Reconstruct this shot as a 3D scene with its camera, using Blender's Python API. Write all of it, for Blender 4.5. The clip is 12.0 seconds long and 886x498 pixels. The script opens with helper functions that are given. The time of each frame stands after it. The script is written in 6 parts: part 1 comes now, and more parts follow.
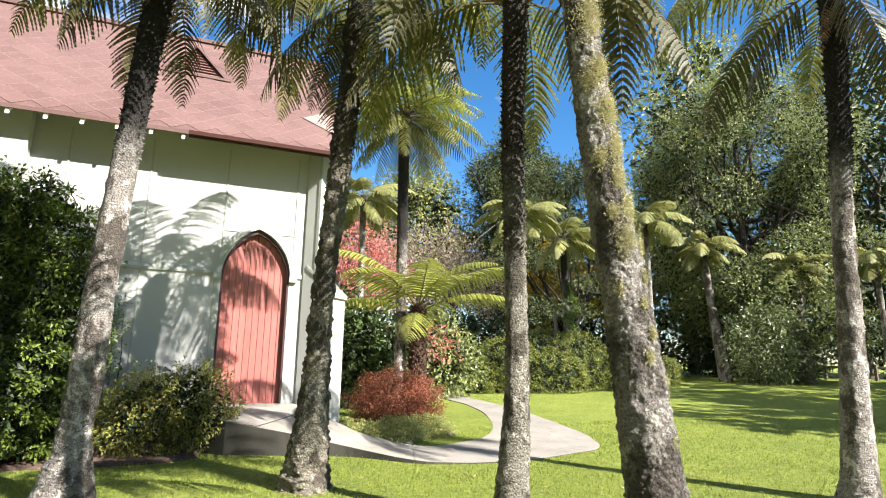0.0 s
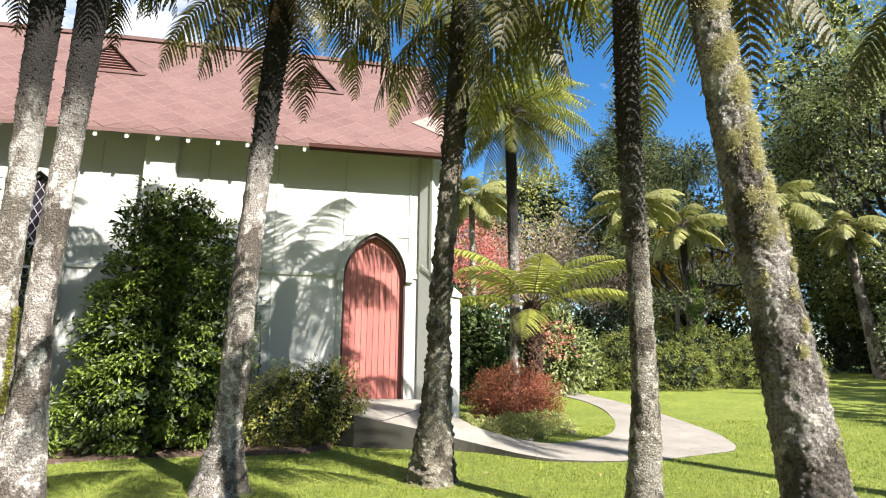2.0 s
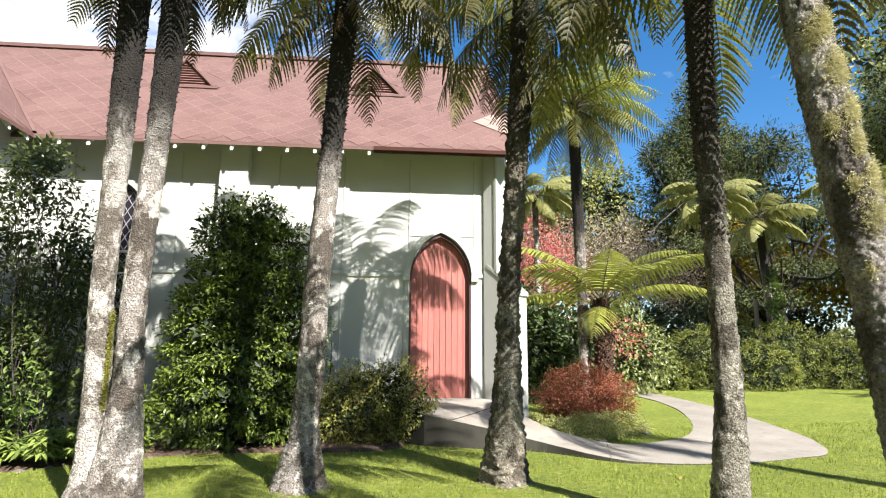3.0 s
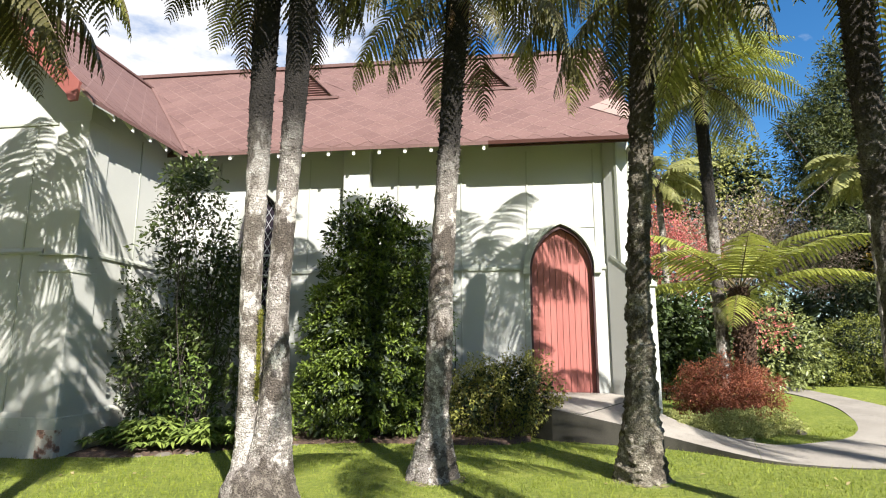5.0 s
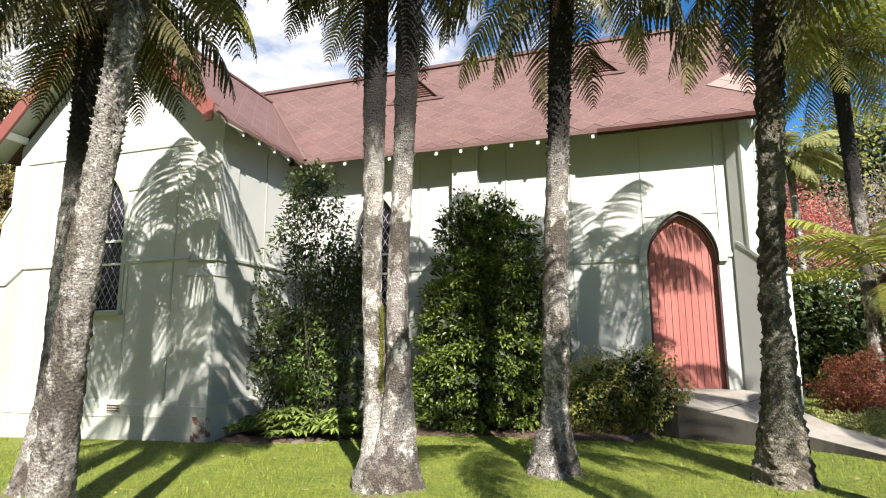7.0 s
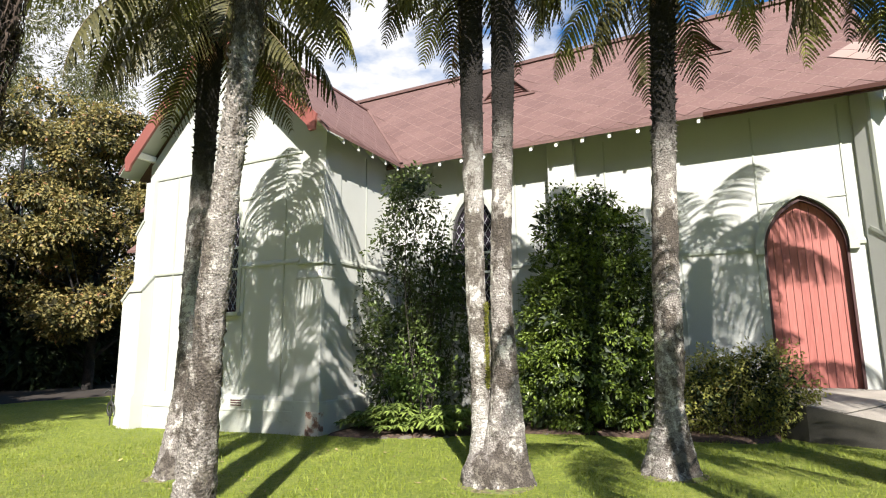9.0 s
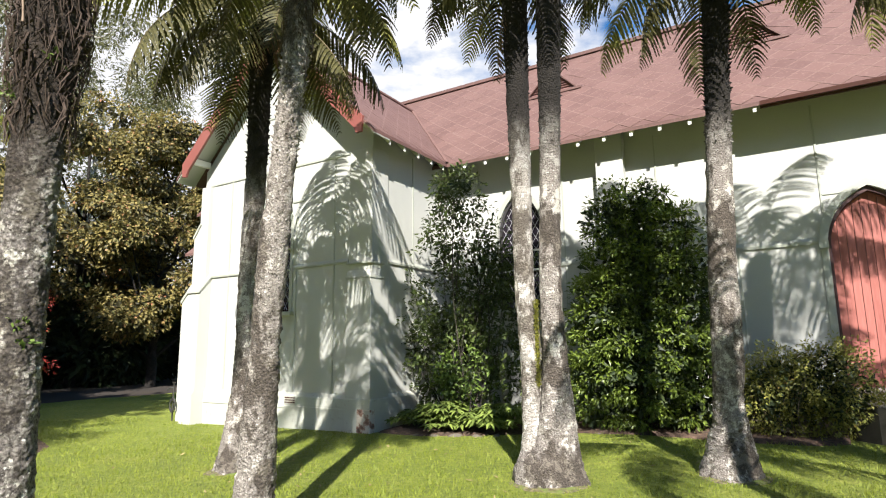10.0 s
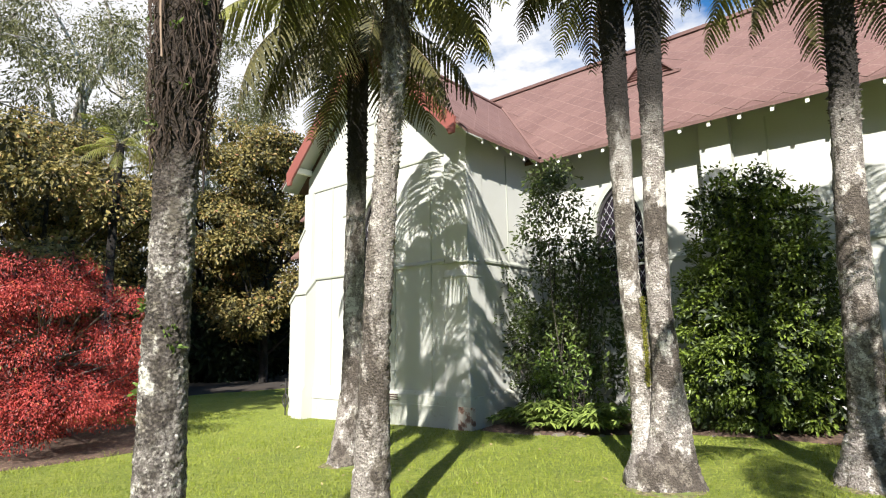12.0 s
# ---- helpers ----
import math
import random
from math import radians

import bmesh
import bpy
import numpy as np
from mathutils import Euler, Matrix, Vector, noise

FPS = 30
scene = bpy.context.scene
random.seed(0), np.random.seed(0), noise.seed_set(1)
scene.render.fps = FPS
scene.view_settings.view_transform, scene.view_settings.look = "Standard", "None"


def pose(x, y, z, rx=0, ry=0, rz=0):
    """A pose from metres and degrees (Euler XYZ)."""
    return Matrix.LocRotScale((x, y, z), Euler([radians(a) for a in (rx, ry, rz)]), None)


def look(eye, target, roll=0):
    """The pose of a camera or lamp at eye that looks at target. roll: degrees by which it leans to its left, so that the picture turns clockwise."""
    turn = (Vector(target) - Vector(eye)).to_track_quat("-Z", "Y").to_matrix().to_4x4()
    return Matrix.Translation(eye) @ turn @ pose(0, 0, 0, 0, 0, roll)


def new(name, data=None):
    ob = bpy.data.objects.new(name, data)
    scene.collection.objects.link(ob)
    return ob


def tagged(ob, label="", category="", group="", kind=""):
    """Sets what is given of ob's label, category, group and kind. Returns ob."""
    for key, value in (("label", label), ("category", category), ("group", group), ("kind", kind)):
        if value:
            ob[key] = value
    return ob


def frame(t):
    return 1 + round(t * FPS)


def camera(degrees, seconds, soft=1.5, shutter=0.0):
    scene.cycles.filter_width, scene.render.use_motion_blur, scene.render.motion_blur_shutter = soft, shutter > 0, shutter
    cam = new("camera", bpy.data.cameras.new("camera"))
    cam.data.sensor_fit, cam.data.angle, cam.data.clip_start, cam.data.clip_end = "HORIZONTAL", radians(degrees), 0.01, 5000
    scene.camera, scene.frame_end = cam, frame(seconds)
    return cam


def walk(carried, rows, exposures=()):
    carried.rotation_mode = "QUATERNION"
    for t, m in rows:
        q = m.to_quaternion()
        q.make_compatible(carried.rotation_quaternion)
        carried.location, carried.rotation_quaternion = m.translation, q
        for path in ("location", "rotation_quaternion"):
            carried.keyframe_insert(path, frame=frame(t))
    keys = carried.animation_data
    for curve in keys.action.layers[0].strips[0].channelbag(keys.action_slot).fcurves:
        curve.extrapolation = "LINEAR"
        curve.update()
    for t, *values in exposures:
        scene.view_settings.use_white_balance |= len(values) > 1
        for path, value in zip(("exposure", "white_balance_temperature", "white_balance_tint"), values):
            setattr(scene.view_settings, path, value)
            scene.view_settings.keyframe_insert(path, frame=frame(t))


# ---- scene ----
cam = camera(75.7, 12.0, soft=1.1)
PATH = [
    (0, (-0.221, -0.081, 1.501), (0.515, 1.739, 1.883), 1.0),
    (0.5, (-0.244, -0.075, 1.509), (0.422, 1.773, 1.884), 0.9),
    (1, (-0.271, -0.078, 1.511), (0.309, 1.8, 1.881), 0.7),
    (1.5, (-0.292, -0.092, 1.507), (0.19, 1.814, 1.875), 0.7),
    (2, (-0.318, -0.091, 1.499), (0.06, 1.839, 1.865), 0.6),
    (2.5, (-0.355, -0.086, 1.501), (-0.083, 1.861, 1.864), 0.6),
    (3, (-0.389, -0.074, 1.502), (-0.223, 1.886, 1.863), 0.4),
    (5, (-0.482, -0.051, 1.482), (-0.714, 1.905, 1.825), -0.0),
    (5.5, (-0.496, -0.066, 1.477), (-0.823, 1.878, 1.816), -0.1),
    (6, (-0.506, -0.078, 1.473), (-0.927, 1.848, 1.807), -0.2),
    (6.5, (-0.529, -0.092, 1.472), (-1.038, 1.813, 1.803), -0.2),
    (7, (-0.549, -0.109, 1.474), (-1.144, 1.772, 1.801), -0.3),
    (9, (-0.672, -0.153, 1.43), (-1.561, 1.608, 1.76), -0.6),
    (9.5, (-0.682, -0.157, 1.413), (-1.641, 1.566, 1.745), -0.7),
    (10, (-0.696, -0.176, 1.412), (-1.724, 1.508, 1.742), -0.7),
    (10.5, (-0.715, -0.206, 1.429), (-1.808, 1.437, 1.753), -0.8),
    (11, (-0.723, -0.224, 1.44), (-1.882, 1.373, 1.762), -0.9),
    (11.5, (-0.739, -0.242, 1.444), (-1.963, 1.306, 1.766), -0.9),
    (12, (-0.763, -0.251, 1.444), (-2.048, 1.248, 1.767), -1.0),
]
walk(cam, [(t, look(eye, target, roll)) for t, eye, target, roll in PATH],
     [(0.0, 1.84), (3.0, 1.69), (5.0, 1.50), (7.0, 1.43), (12.0, 1.42)])

# ---- world, sun, exposure ----
SUN_DIR = Vector((0.53, -0.85, 0.80)).normalized()          # towards the sun
world = bpy.data.worlds.new("world")
scene.world = world
world.use_nodes = True
wn, wl = world.node_tree.nodes, world.node_tree.links
wn.clear()
w_out = wn.new("ShaderNodeOutputWorld")
w_bg = wn.new("ShaderNodeBackground")
w_bg.inputs["Strength"].default_value = 0.05
w_sky = wn.new("ShaderNodeTexSky")
w_sky.sky_type = "NISHITA"
w_sky.sun_disc = False
w_sky.sun_elevation = math.asin(SUN_DIR.z)
w_sky.sun_rotation = math.atan2(SUN_DIR.x, SUN_DIR.y)
w_sky.dust_density, w_sky.ozone_density = 0.3, 3.0
w_tc = wn.new("ShaderNodeTexCoord")
w_map = wn.new("ShaderNodeMapping")
w_map.inputs["Scale"].default_value = (2.2, 2.2, 5.0)
w_map.inputs["Location"].default_value = (1.35, 0.6, 0.4)
w_noise = wn.new("ShaderNodeTexNoise")
w_noise.inputs["Scale"].default_value = 2.1
w_noise.inputs["Detail"].default_value = 7.0
w_noise.inputs["Roughness"].default_value = 0.55
w_ramp = wn.new("ShaderNodeValToRGB")
w_ramp.color_ramp.elements[0].position = 0.52
w_ramp.color_ramp.elements[1].position = 0.67
w_mix = wn.new("ShaderNodeMixRGB")
w_mix.inputs["Color2"].default_value = (7.6, 7.65, 7.9, 1)
wl.new(w_tc.outputs["Generated"], w_map.inputs["Vector"])
wl.new(w_map.outputs["Vector"], w_noise.inputs["Vector"])
w_sep = wn.new("ShaderNodeSeparateXYZ")
w_lean = wn.new("ShaderNodeMath")
w_lean.operation = "MULTIPLY_ADD"                      # cloudier towards the transept side
w_lean.inputs[1].default_value = -0.30
wl.new(w_tc.outputs["Generated"], w_sep.inputs["Vector"])
wl.new(w_sep.outputs["X"], w_lean.inputs[0])
wl.new(w_noise.outputs["Fac"], w_lean.inputs[2])
wl.new(w_lean.outputs[0], w_ramp.inputs["Fac"])
wl.new(w_ramp.outputs["Color"], w_mix.inputs["Fac"])
w_hsv = wn.new("ShaderNodeHueSaturation")
w_hsv.inputs["Saturation"].default_value = 1.3
w_hsv.inputs["Value"].default_value = 1.36
wl.new(w_sky.outputs["Color"], w_hsv.inputs["Color"])
wl.new(w_hsv.outputs["Color"], w_mix.inputs["Color1"])
wl.new(w_mix.outputs["Color"], w_bg.inputs["Color"])
wl.new(w_bg.outputs["Background"], w_out.inputs["Surface"])

sun_data = bpy.data.lights.new("sun", "SUN")
sun_data.energy, sun_data.angle, sun_data.color = 5.0, radians(0.53), (1.0, 0.95, 0.895)
sun = new("sun", sun_data)
sun.matrix_world = look(SUN_DIR * 60, (0, 0, 0))


# ---- materials ----
def nodes_of(name):
    m = bpy.data.materials.new(name)
    m.use_nodes = True
    n, l = m.node_tree.nodes, m.node_tree.links
    return m, n, l, n["Principled BSDF"]


def noise_at(n, l, scale, detail=4.0, coord="Object", rough=0.55, stretch=None):
    tc = n.new("ShaderNodeTexCoord")
    t = n.new("ShaderNodeTexNoise")
    t.inputs["Scale"].default_value, t.inputs["Detail"].default_value = scale, detail
    t.inputs["Roughness"].default_value = rough
    if stretch:
        mp = n.new("ShaderNodeMapping")
        mp.inputs["Scale"].default_value = stretch
        l.new(tc.outputs[coord], mp.inputs["Vector"])
        l.new(mp.outputs["Vector"], t.inputs["Vector"])
    else:
        l.new(tc.outputs[coord], t.inputs["Vector"])
    return t.outputs["Fac"]


def ramp(n, l, src, stops):
    r = n.new("ShaderNodeValToRGB")
    e = r.color_ramp.elements
    while len(e) < len(stops):
        e.new(0.5)
    for el, (p, c) in zip(e, stops):
        el.position, el.color = p, (*c, 1) if len(c) == 3 else c
    l.new(src, r.inputs["Fac"])
    return r.outputs["Color"]


def mix(n, l, fac, a, b, mode="MIX"):
    m = n.new("ShaderNodeMixRGB")
    m.blend_type = mode
    for sock, v in ((m.inputs["Fac"], fac), (m.inputs["Color1"], a), (m.inputs["Color2"], b)):
        if isinstance(v, (int, float)):
            sock.default_value = v
        elif isinstance(v, tuple):
            sock.default_value = (*v, 1) if len(v) == 3 else v
        else:
            l.new(v, sock)
    return m.outputs["Color"]


def bump(n, l, height, strength, dist, p):
    b = n.new("ShaderNodeBump")
    b.inputs["Strength"].default_value, b.inputs["Distance"].default_value = strength, dist
    l.new(height, b.inputs["Height"])
    l.new(b.outputs["Normal"], p.inputs["Normal"])


def painted(name, base, dirt, rough=0.55, dirt_amount=0.35, grain=40.0):
    """Painted board or sheet: two scales of stain, faint brushed relief."""
    m, n, l, p = nodes_of(name)
    big = ramp(n, l, noise_at(n, l, 0.9, 5), [(0.42, (0, 0, 0)), (0.75, (dirt_amount,) * 3)])
    fine = noise_at(n, l, grain, 3)
    c = mix(n, l, big, base, dirt)
    c = mix(n, l, 0.10, c, ramp(n, l, fine, [(0.3, tuple(v * 0.6 for v in base)), (0.7, base)]))
    l.new(c, p.inputs["Base Color"])
    p.inputs["Roughness"].default_value = rough
    bump(n, l, fine, 0.15, 0.004, p)
    return m


def leafy(name, dark, light, gloss=0.45, trans=0.25, odd=None):
    """Leaves: every leaf its own shade, some light passing through."""
    m, n, l, p = nodes_of(name)
    g = n.new("ShaderNodeNewGeometry")
    stops = [(0.0, dark), (0.75, light)] + ([(0.93, light), (1.0, odd)] if odd else [])
    c = ramp(n, l, g.outputs["Random Per Island"], stops)
    c = mix(n, l, 0.35, c, ramp(n, l, noise_at(n, l, 1.6, 3), [(0.35, tuple(v * 0.7 for v in dark)), (0.66, light)]))
    l.new(c, p.inputs["Base Color"])
    p.inputs["Roughness"].default_value = gloss
    p.inputs["Specular IOR Level"].default_value = 0.4
    t = n.new("ShaderNodeBsdfTranslucent")
    l.new(c, t.inputs["Color"])
    ms = n.new("ShaderNodeMixShader")
    ms.inputs["Fac"].default_value = trans
    l.new(p.outputs["BSDF"], ms.inputs[1])
    l.new(t.outputs["BSDF"], ms.inputs[2])
    l.new(ms.outputs["Shader"], n["Material Output"].inputs["Surface"])
    return m


M_WALL = painted("sage_white_paint", (0.425, 0.43, 0.40), (0.31, 0.318, 0.288), 0.6, 0.3)
M_TRIM = painted("sage_trim_paint", (0.35, 0.365, 0.318), (0.235, 0.25, 0.212), 0.5, 0.3)
M_WHITE = painted("white_paint", (0.72, 0.72, 0.675), (0.45, 0.432, 0.378), 0.5, 0.25)
M_RED = painted("red_oxide_paint", (0.205, 0.062, 0.05), (0.30, 0.13, 0.10), 0.5, 0.3)
M_DARK = painted("dark_reveal_paint", (0.05, 0.018, 0.018), (0.03, 0.015, 0.015), 0.5, 0.2)
M_FRAME = painted("dark_window_timber", (0.03, 0.028, 0.03), (0.05, 0.045, 0.042), 0.5, 0.3)
M_GUTTER = painted("brown_gutter_paint", (0.066, 0.024, 0.019), (0.045, 0.024, 0.02), 0.4, 0.3)


def door_material():
    m, n, l, p = nodes_of("faded_red_door_paint")
    oi = n.new("ShaderNodeObjectInfo")
    c = ramp(n, l, oi.outputs["Random"], [(0.0, (0.281, 0.0842, 0.0686)), (1.0, (0.328, 0.105, 0.0858))])
    grain = noise_at(n, l, 6.0, 6, stretch=(12, 12, 0.7))
    c = mix(n, l, ramp(n, l, grain, [(0.45, (0, 0, 0)), (0.8, (0.35,) * 3)]), c, (0.56, 0.22, 0.18))
    l.new(c, p.inputs["Base Color"])
    p.inputs["Roughness"].default_value = 0.55
    bump(n, l, grain, 0.25, 0.004, p)
    return m


M_DOOR = door_material()


def plinth_material():
    m, n, l, p = nodes_of("stained_plinth_plaster")
    c = mix(n, l, ramp(n, l, noise_at(n, l, 2.2, 6), [(0.52, (0, 0, 0)), (0.78, (0.6,) * 3)]), (0.43, 0.44, 0.385), (0.33, 0.30, 0.245))
    c = mix(n, l, ramp(n, l, noise_at(n, l, 9.0, 6), [(0.60, (0, 0, 0)), (0.78, (0.5,) * 3)]), c, (0.22, 0.20, 0.15))
    l.new(c, p.inputs["Base Color"])
    p.inputs["Roughness"].default_value = 0.85
    bump(n, l, noise_at(n, l, 30, 4), 0.4, 0.01, p)
    return m


M_PLINTH = plinth_material()


def brick_material():
    m, n, l, p = nodes_of("flaking_brick")
    c = ramp(n, l, noise_at(n, l, 7.0, 5), [(0.30, (0.10, 0.07, 0.055)), (0.42, (0.26, 0.14, 0.10)), (0.52, (0.50, 0.46, 0.39))])
    l.new(c, p.inputs["Base Color"])
    p.inputs["Roughness"].default_value = 0.9
    bump(n, l, noise_at(n, l, 16, 5), 0.8, 0.02, p)
    return m


M_BRICK = brick_material()


def tile_material():
    m, n, l, p = nodes_of("terracotta_roof_tile")
    oi = n.new("ShaderNodeObjectInfo")
    g = n.new("ShaderNodeNewGeometry")
    add = n.new("ShaderNodeMath")
    add.operation = "ADD"
    l.new(oi.outputs["Random"], add.inputs[0])
    l.new(g.outputs["Random Per Island"], add.inputs[1])
    fr = n.new("ShaderNodeMath")
    fr.operation = "FRACT"
    l.new(add.outputs[0], fr.inputs[0])
    c = ramp(n, l, fr.outputs[0], [(0.0, (0.094, 0.047, 0.040)), (0.5, (0.106, 0.054, 0.046)), (1.0, (0.120, 0.063, 0.053))])
    tc = n.new("ShaderNodeTexCoord")
    gn = n.new("ShaderNodeTexNoise")
    gn.inputs["Scale"].default_value, gn.inputs["Detail"].default_value = 1.1, 6
    l.new(g.outputs["Position"], gn.inputs["Vector"])
    c = mix(n, l, ramp(n, l, gn.outputs["Fac"], [(0.4, (0, 0, 0)), (0.72, (0.55,) * 3)]), c, (0.145, 0.081, 0.069))
    sp = n.new("ShaderNodeTexNoise")
    sp.inputs["Scale"].default_value, sp.inputs["Detail"].default_value = 22, 5
    l.new(g.outputs["Position"], sp.inputs["Vector"])
    c = mix(n, l, ramp(n, l, sp.outputs["Fac"], [(0.58, (0, 0, 0)), (0.72, (0.5,) * 3)]), c, (0.22, 0.145, 0.122))
    l.new(c, p.inputs["Base Color"])
    p.inputs["Roughness"].default_value = 0.75
    bump(n, l, sp.outputs["Fac"], 0.25, 0.005, p)
    return m


M_TILE = tile_material()
M_JOINT = painted("pale_tile_bedding", (0.185, 0.115, 0.099), (0.115, 0.064, 0.054), 0.8, 0.4)
M_LOUVRE = painted("faded_louvre_paint", (0.211, 0.101, 0.0897), (0.156, 0.078, 0.0702), 0.6, 0.3)
M_PATCH = painted("pale_new_tile", (0.27, 0.19, 0.16), (0.21, 0.145, 0.12), 0.6, 0.4)


def glass_material():
    m, n, l, p = nodes_of("dark_leaded_glass")
    p.inputs["Base Color"].default_value = (0.02, 0.016, 0.022, 1)
    p.inputs["Roughness"].default_value = 0.12
    p.inputs["Specular IOR Level"].default_value = 0.6
    return m


M_GLASS = glass_material()


def concrete_material(name, a, b, dark):
    m, n, l, p = nodes_of(name)
    c = mix(n, l, ramp(n, l, noise_at(n, l, 1.3, 6), [(0.35, (0, 0, 0)), (0.7, (1, 1, 1))]), a, b)
    c = mix(n, l, ramp(n, l, noise_at(n, l, 5.5, 7), [(0.56, (0, 0, 0)), (0.75, (0.8,) * 3)]), c, dark)
    fine = noise_at(n, l, 90, 3)
    c = mix(n, l, 0.25, c, ramp(n, l, fine, [(0.3, tuple(v * 0.5 for v in a)), (0.7, tuple(v * 1.7 for v in b))]))
    l.new(c, p.inputs["Base Color"])
    p.inputs["Roughness"].default_value = 0.9
    bump(n, l, fine, 0.4, 0.006, p)
    return m


M_PATH = concrete_material("worn_concrete", (0.185, 0.165, 0.138), (0.28, 0.256, 0.22), (0.105, 0.095, 0.076))
# Stains and the partial shade on the ramp side are both in this colour.
M_RAMP = concrete_material("stained_shaded_ramp_side", (0.034, 0.031, 0.025), (0.062, 0.057, 0.044), (0.018, 0.02, 0.013))
M_ROCK = concrete_material("garden_stone", (0.10, 0.088, 0.07), (0.15, 0.13, 0.10), (0.04, 0.042, 0.026))


def soil_material():
    m, n, l, p = nodes_of("bark_mulch_soil")
    c = ramp(n, l, noise_at(n, l, 14, 6), [(0.3, (0.03, 0.02, 0.014)), (0.6, (0.10, 0.06, 0.04)), (0.75, (0.22, 0.15, 0.11))])
    l.new(c, p.inputs["Base Color"])
    p.inputs["Roughness"].default_value = 0.95
    bump(n, l, noise_at(n, l, 20, 5), 0.8, 0.03, p)
    return m


M_SOIL = soil_material()
# Near-black ground colour that stands in for shade under the maples.
M_MAPLE_SHADE = painted("maple_shade_ground", (0.022, 0.016, 0.011), (0.045, 0.03, 0.018), 0.95, 0.5)


def lawn_material():
    m, n, l, p = nodes_of("mown_lawn")
    c = ramp(n, l, noise_at(n, l, 0.9, 6, rough=0.65), [(0.32, (0.110, 0.155, 0.012)), (0.52, (0.20, 0.25, 0.022)), (0.72, (0.315, 0.33, 0.055))])
    fine = noise_at(n, l, 11, 8, rough=0.78)
    c = mix(n, l, 0.6, c, ramp(n, l, fine, [(0.34, (0.058, 0.092, 0.007)), (0.5, (0.19, 0.24, 0.022)), (0.66, (0.38, 0.395, 0.075))]))
    l.new(c, p.inputs["Base Color"])
    p.inputs["Roughness"].default_value = 0.8
    bump(n, l, fine, 1.0, 0.10, p)
    return m


M_LAWN = lawn_material()
M_BLADE = leafy("grass_blade", (0.105, 0.155, 0.010), (0.285, 0.33, 0.042), 0.6, 0.35)


def bark_material(name, base, pale, dark_top, top_start, lichen=0.5, speck=0.8, gain=1.1):
    """Fern trunk: grey lichened bark below, dark fibrous leaf bases plus painted shade above."""
    m, n, l, p = nodes_of(name)
    tc = n.new("ShaderNodeTexCoord")
    sep = n.new("ShaderNodeSeparateXYZ")
    l.new(tc.outputs["Object"], sep.inputs["Vector"])
    n1 = noise_at(n, l, 55, 6, rough=0.75)
    n2 = noise_at(n, l, 9, 9, rough=0.74)
    n5 = noise_at(n, l, 4.0, 4, rough=0.6)
    c = ramp(n, l, n1, [(0.34, tuple(v * 0.16 for v in base)), (0.46, base), (0.62, tuple(0.6 * u + 0.4 * v for u, v in zip(base, pale)))])
    # spreading pale crust, thicker in some stretches of the trunk
    patch = n.new("ShaderNodeMath")
    patch.operation = "MULTIPLY_ADD"
    patch.inputs[1].default_value = 0.45
    l.new(n5, patch.inputs[0])
    l.new(n2, patch.inputs[2])
    c = mix(n, l, ramp(n, l, patch.outputs[0], [(0.82 - 0.08 * lichen, (0, 0, 0)), (0.86 - 0.08 * lichen, (min(1.0, 0.45 + lichen),) * 3)]), c, pale)
    # small round white rosettes
    vo = n.new("ShaderNodeTexVoronoi")
    vo.inputs["Scale"].default_value = 34.0
    wob = n.new("ShaderNodeVectorMath")
    wob.operation = "MULTIPLY_ADD"
    wob.inputs[1].default_value = (0.02, 0.02, 0.02)
    l.new(n1, wob.inputs[0])
    l.new(tc.outputs["Object"], wob.inputs[2])
    l.new(wob.outputs["Vector"], vo.inputs["Vector"])
    keep = n.new("ShaderNodeMath")
    keep.operation = "MULTIPLY_ADD"
    keep.inputs[1].default_value = 0.55
    l.new(vo.outputs["Color"], keep.inputs[0])
    l.new(vo.outputs["Distance"], keep.inputs[2])
    c = mix(n, l, ramp(n, l, keep.outputs[0], [(0.29, (speck,) * 3), (0.36, (0, 0, 0))]), c, tuple(min(0.72, v * 1.3) for v in pale))
    n4 = noise_at(n, l, 3.4, 6, stretch=(1, 1, 0.6), rough=0.65)
    c = mix(n, l, ramp(n, l, n4, [(0.48, (0, 0, 0)), (0.54, (0.9,) * 3)]), c, mix(n, l, 1.0, c, (0.24, 0.21, 0.18), "MULTIPLY"))
    hz = n.new("ShaderNodeMath")
    hz.operation = "MULTIPLY_ADD"
    hz.inputs[1].default_value, hz.inputs[2].default_value = gain, -gain * top_start
    l.new(sep.outputs["Z"], hz.inputs[0])
    ad = n.new("ShaderNodeMath")
    ad.operation = "ADD"
    l.new(hz.outputs[0], ad.inputs[0])
    sub = n.new("ShaderNodeMath")
    sub.operation = "SUBTRACT"
    sub.inputs[1].default_value = 0.5
    l.new(n2, sub.inputs[0])
    l.new(sub.outputs[0], ad.inputs[1])
    ad.use_clamp = True
    c = mix(n, l, ad.outputs[0], c, ramp(n, l, n1, [(0.35, tuple(v * 0.4 for v in dark_top)), (0.65, dark_top), (0.8, tuple(v * 2.2 for v in dark_top))]))
    l.new(c, p.inputs["Base Color"])
    p.inputs["Roughness"].default_value = 0.95
    scar = n.new("ShaderNodeTexVoronoi")
    scar.inputs["Scale"].default_value = 48.0
    l.new(wob.outputs["Vector"], scar.inputs["Vector"])
    hgt = n.new("ShaderNodeMath")
    hgt.operation = "MULTIPLY_ADD"
    hgt.inputs[1].default_value = -0.5
    l.new(scar.outputs["Distance"], hgt.inputs[0])
    l.new(n1, hgt.inputs[2])
    bump(n, l, hgt.outputs[0], 0.85, 0.04, p)
    return m


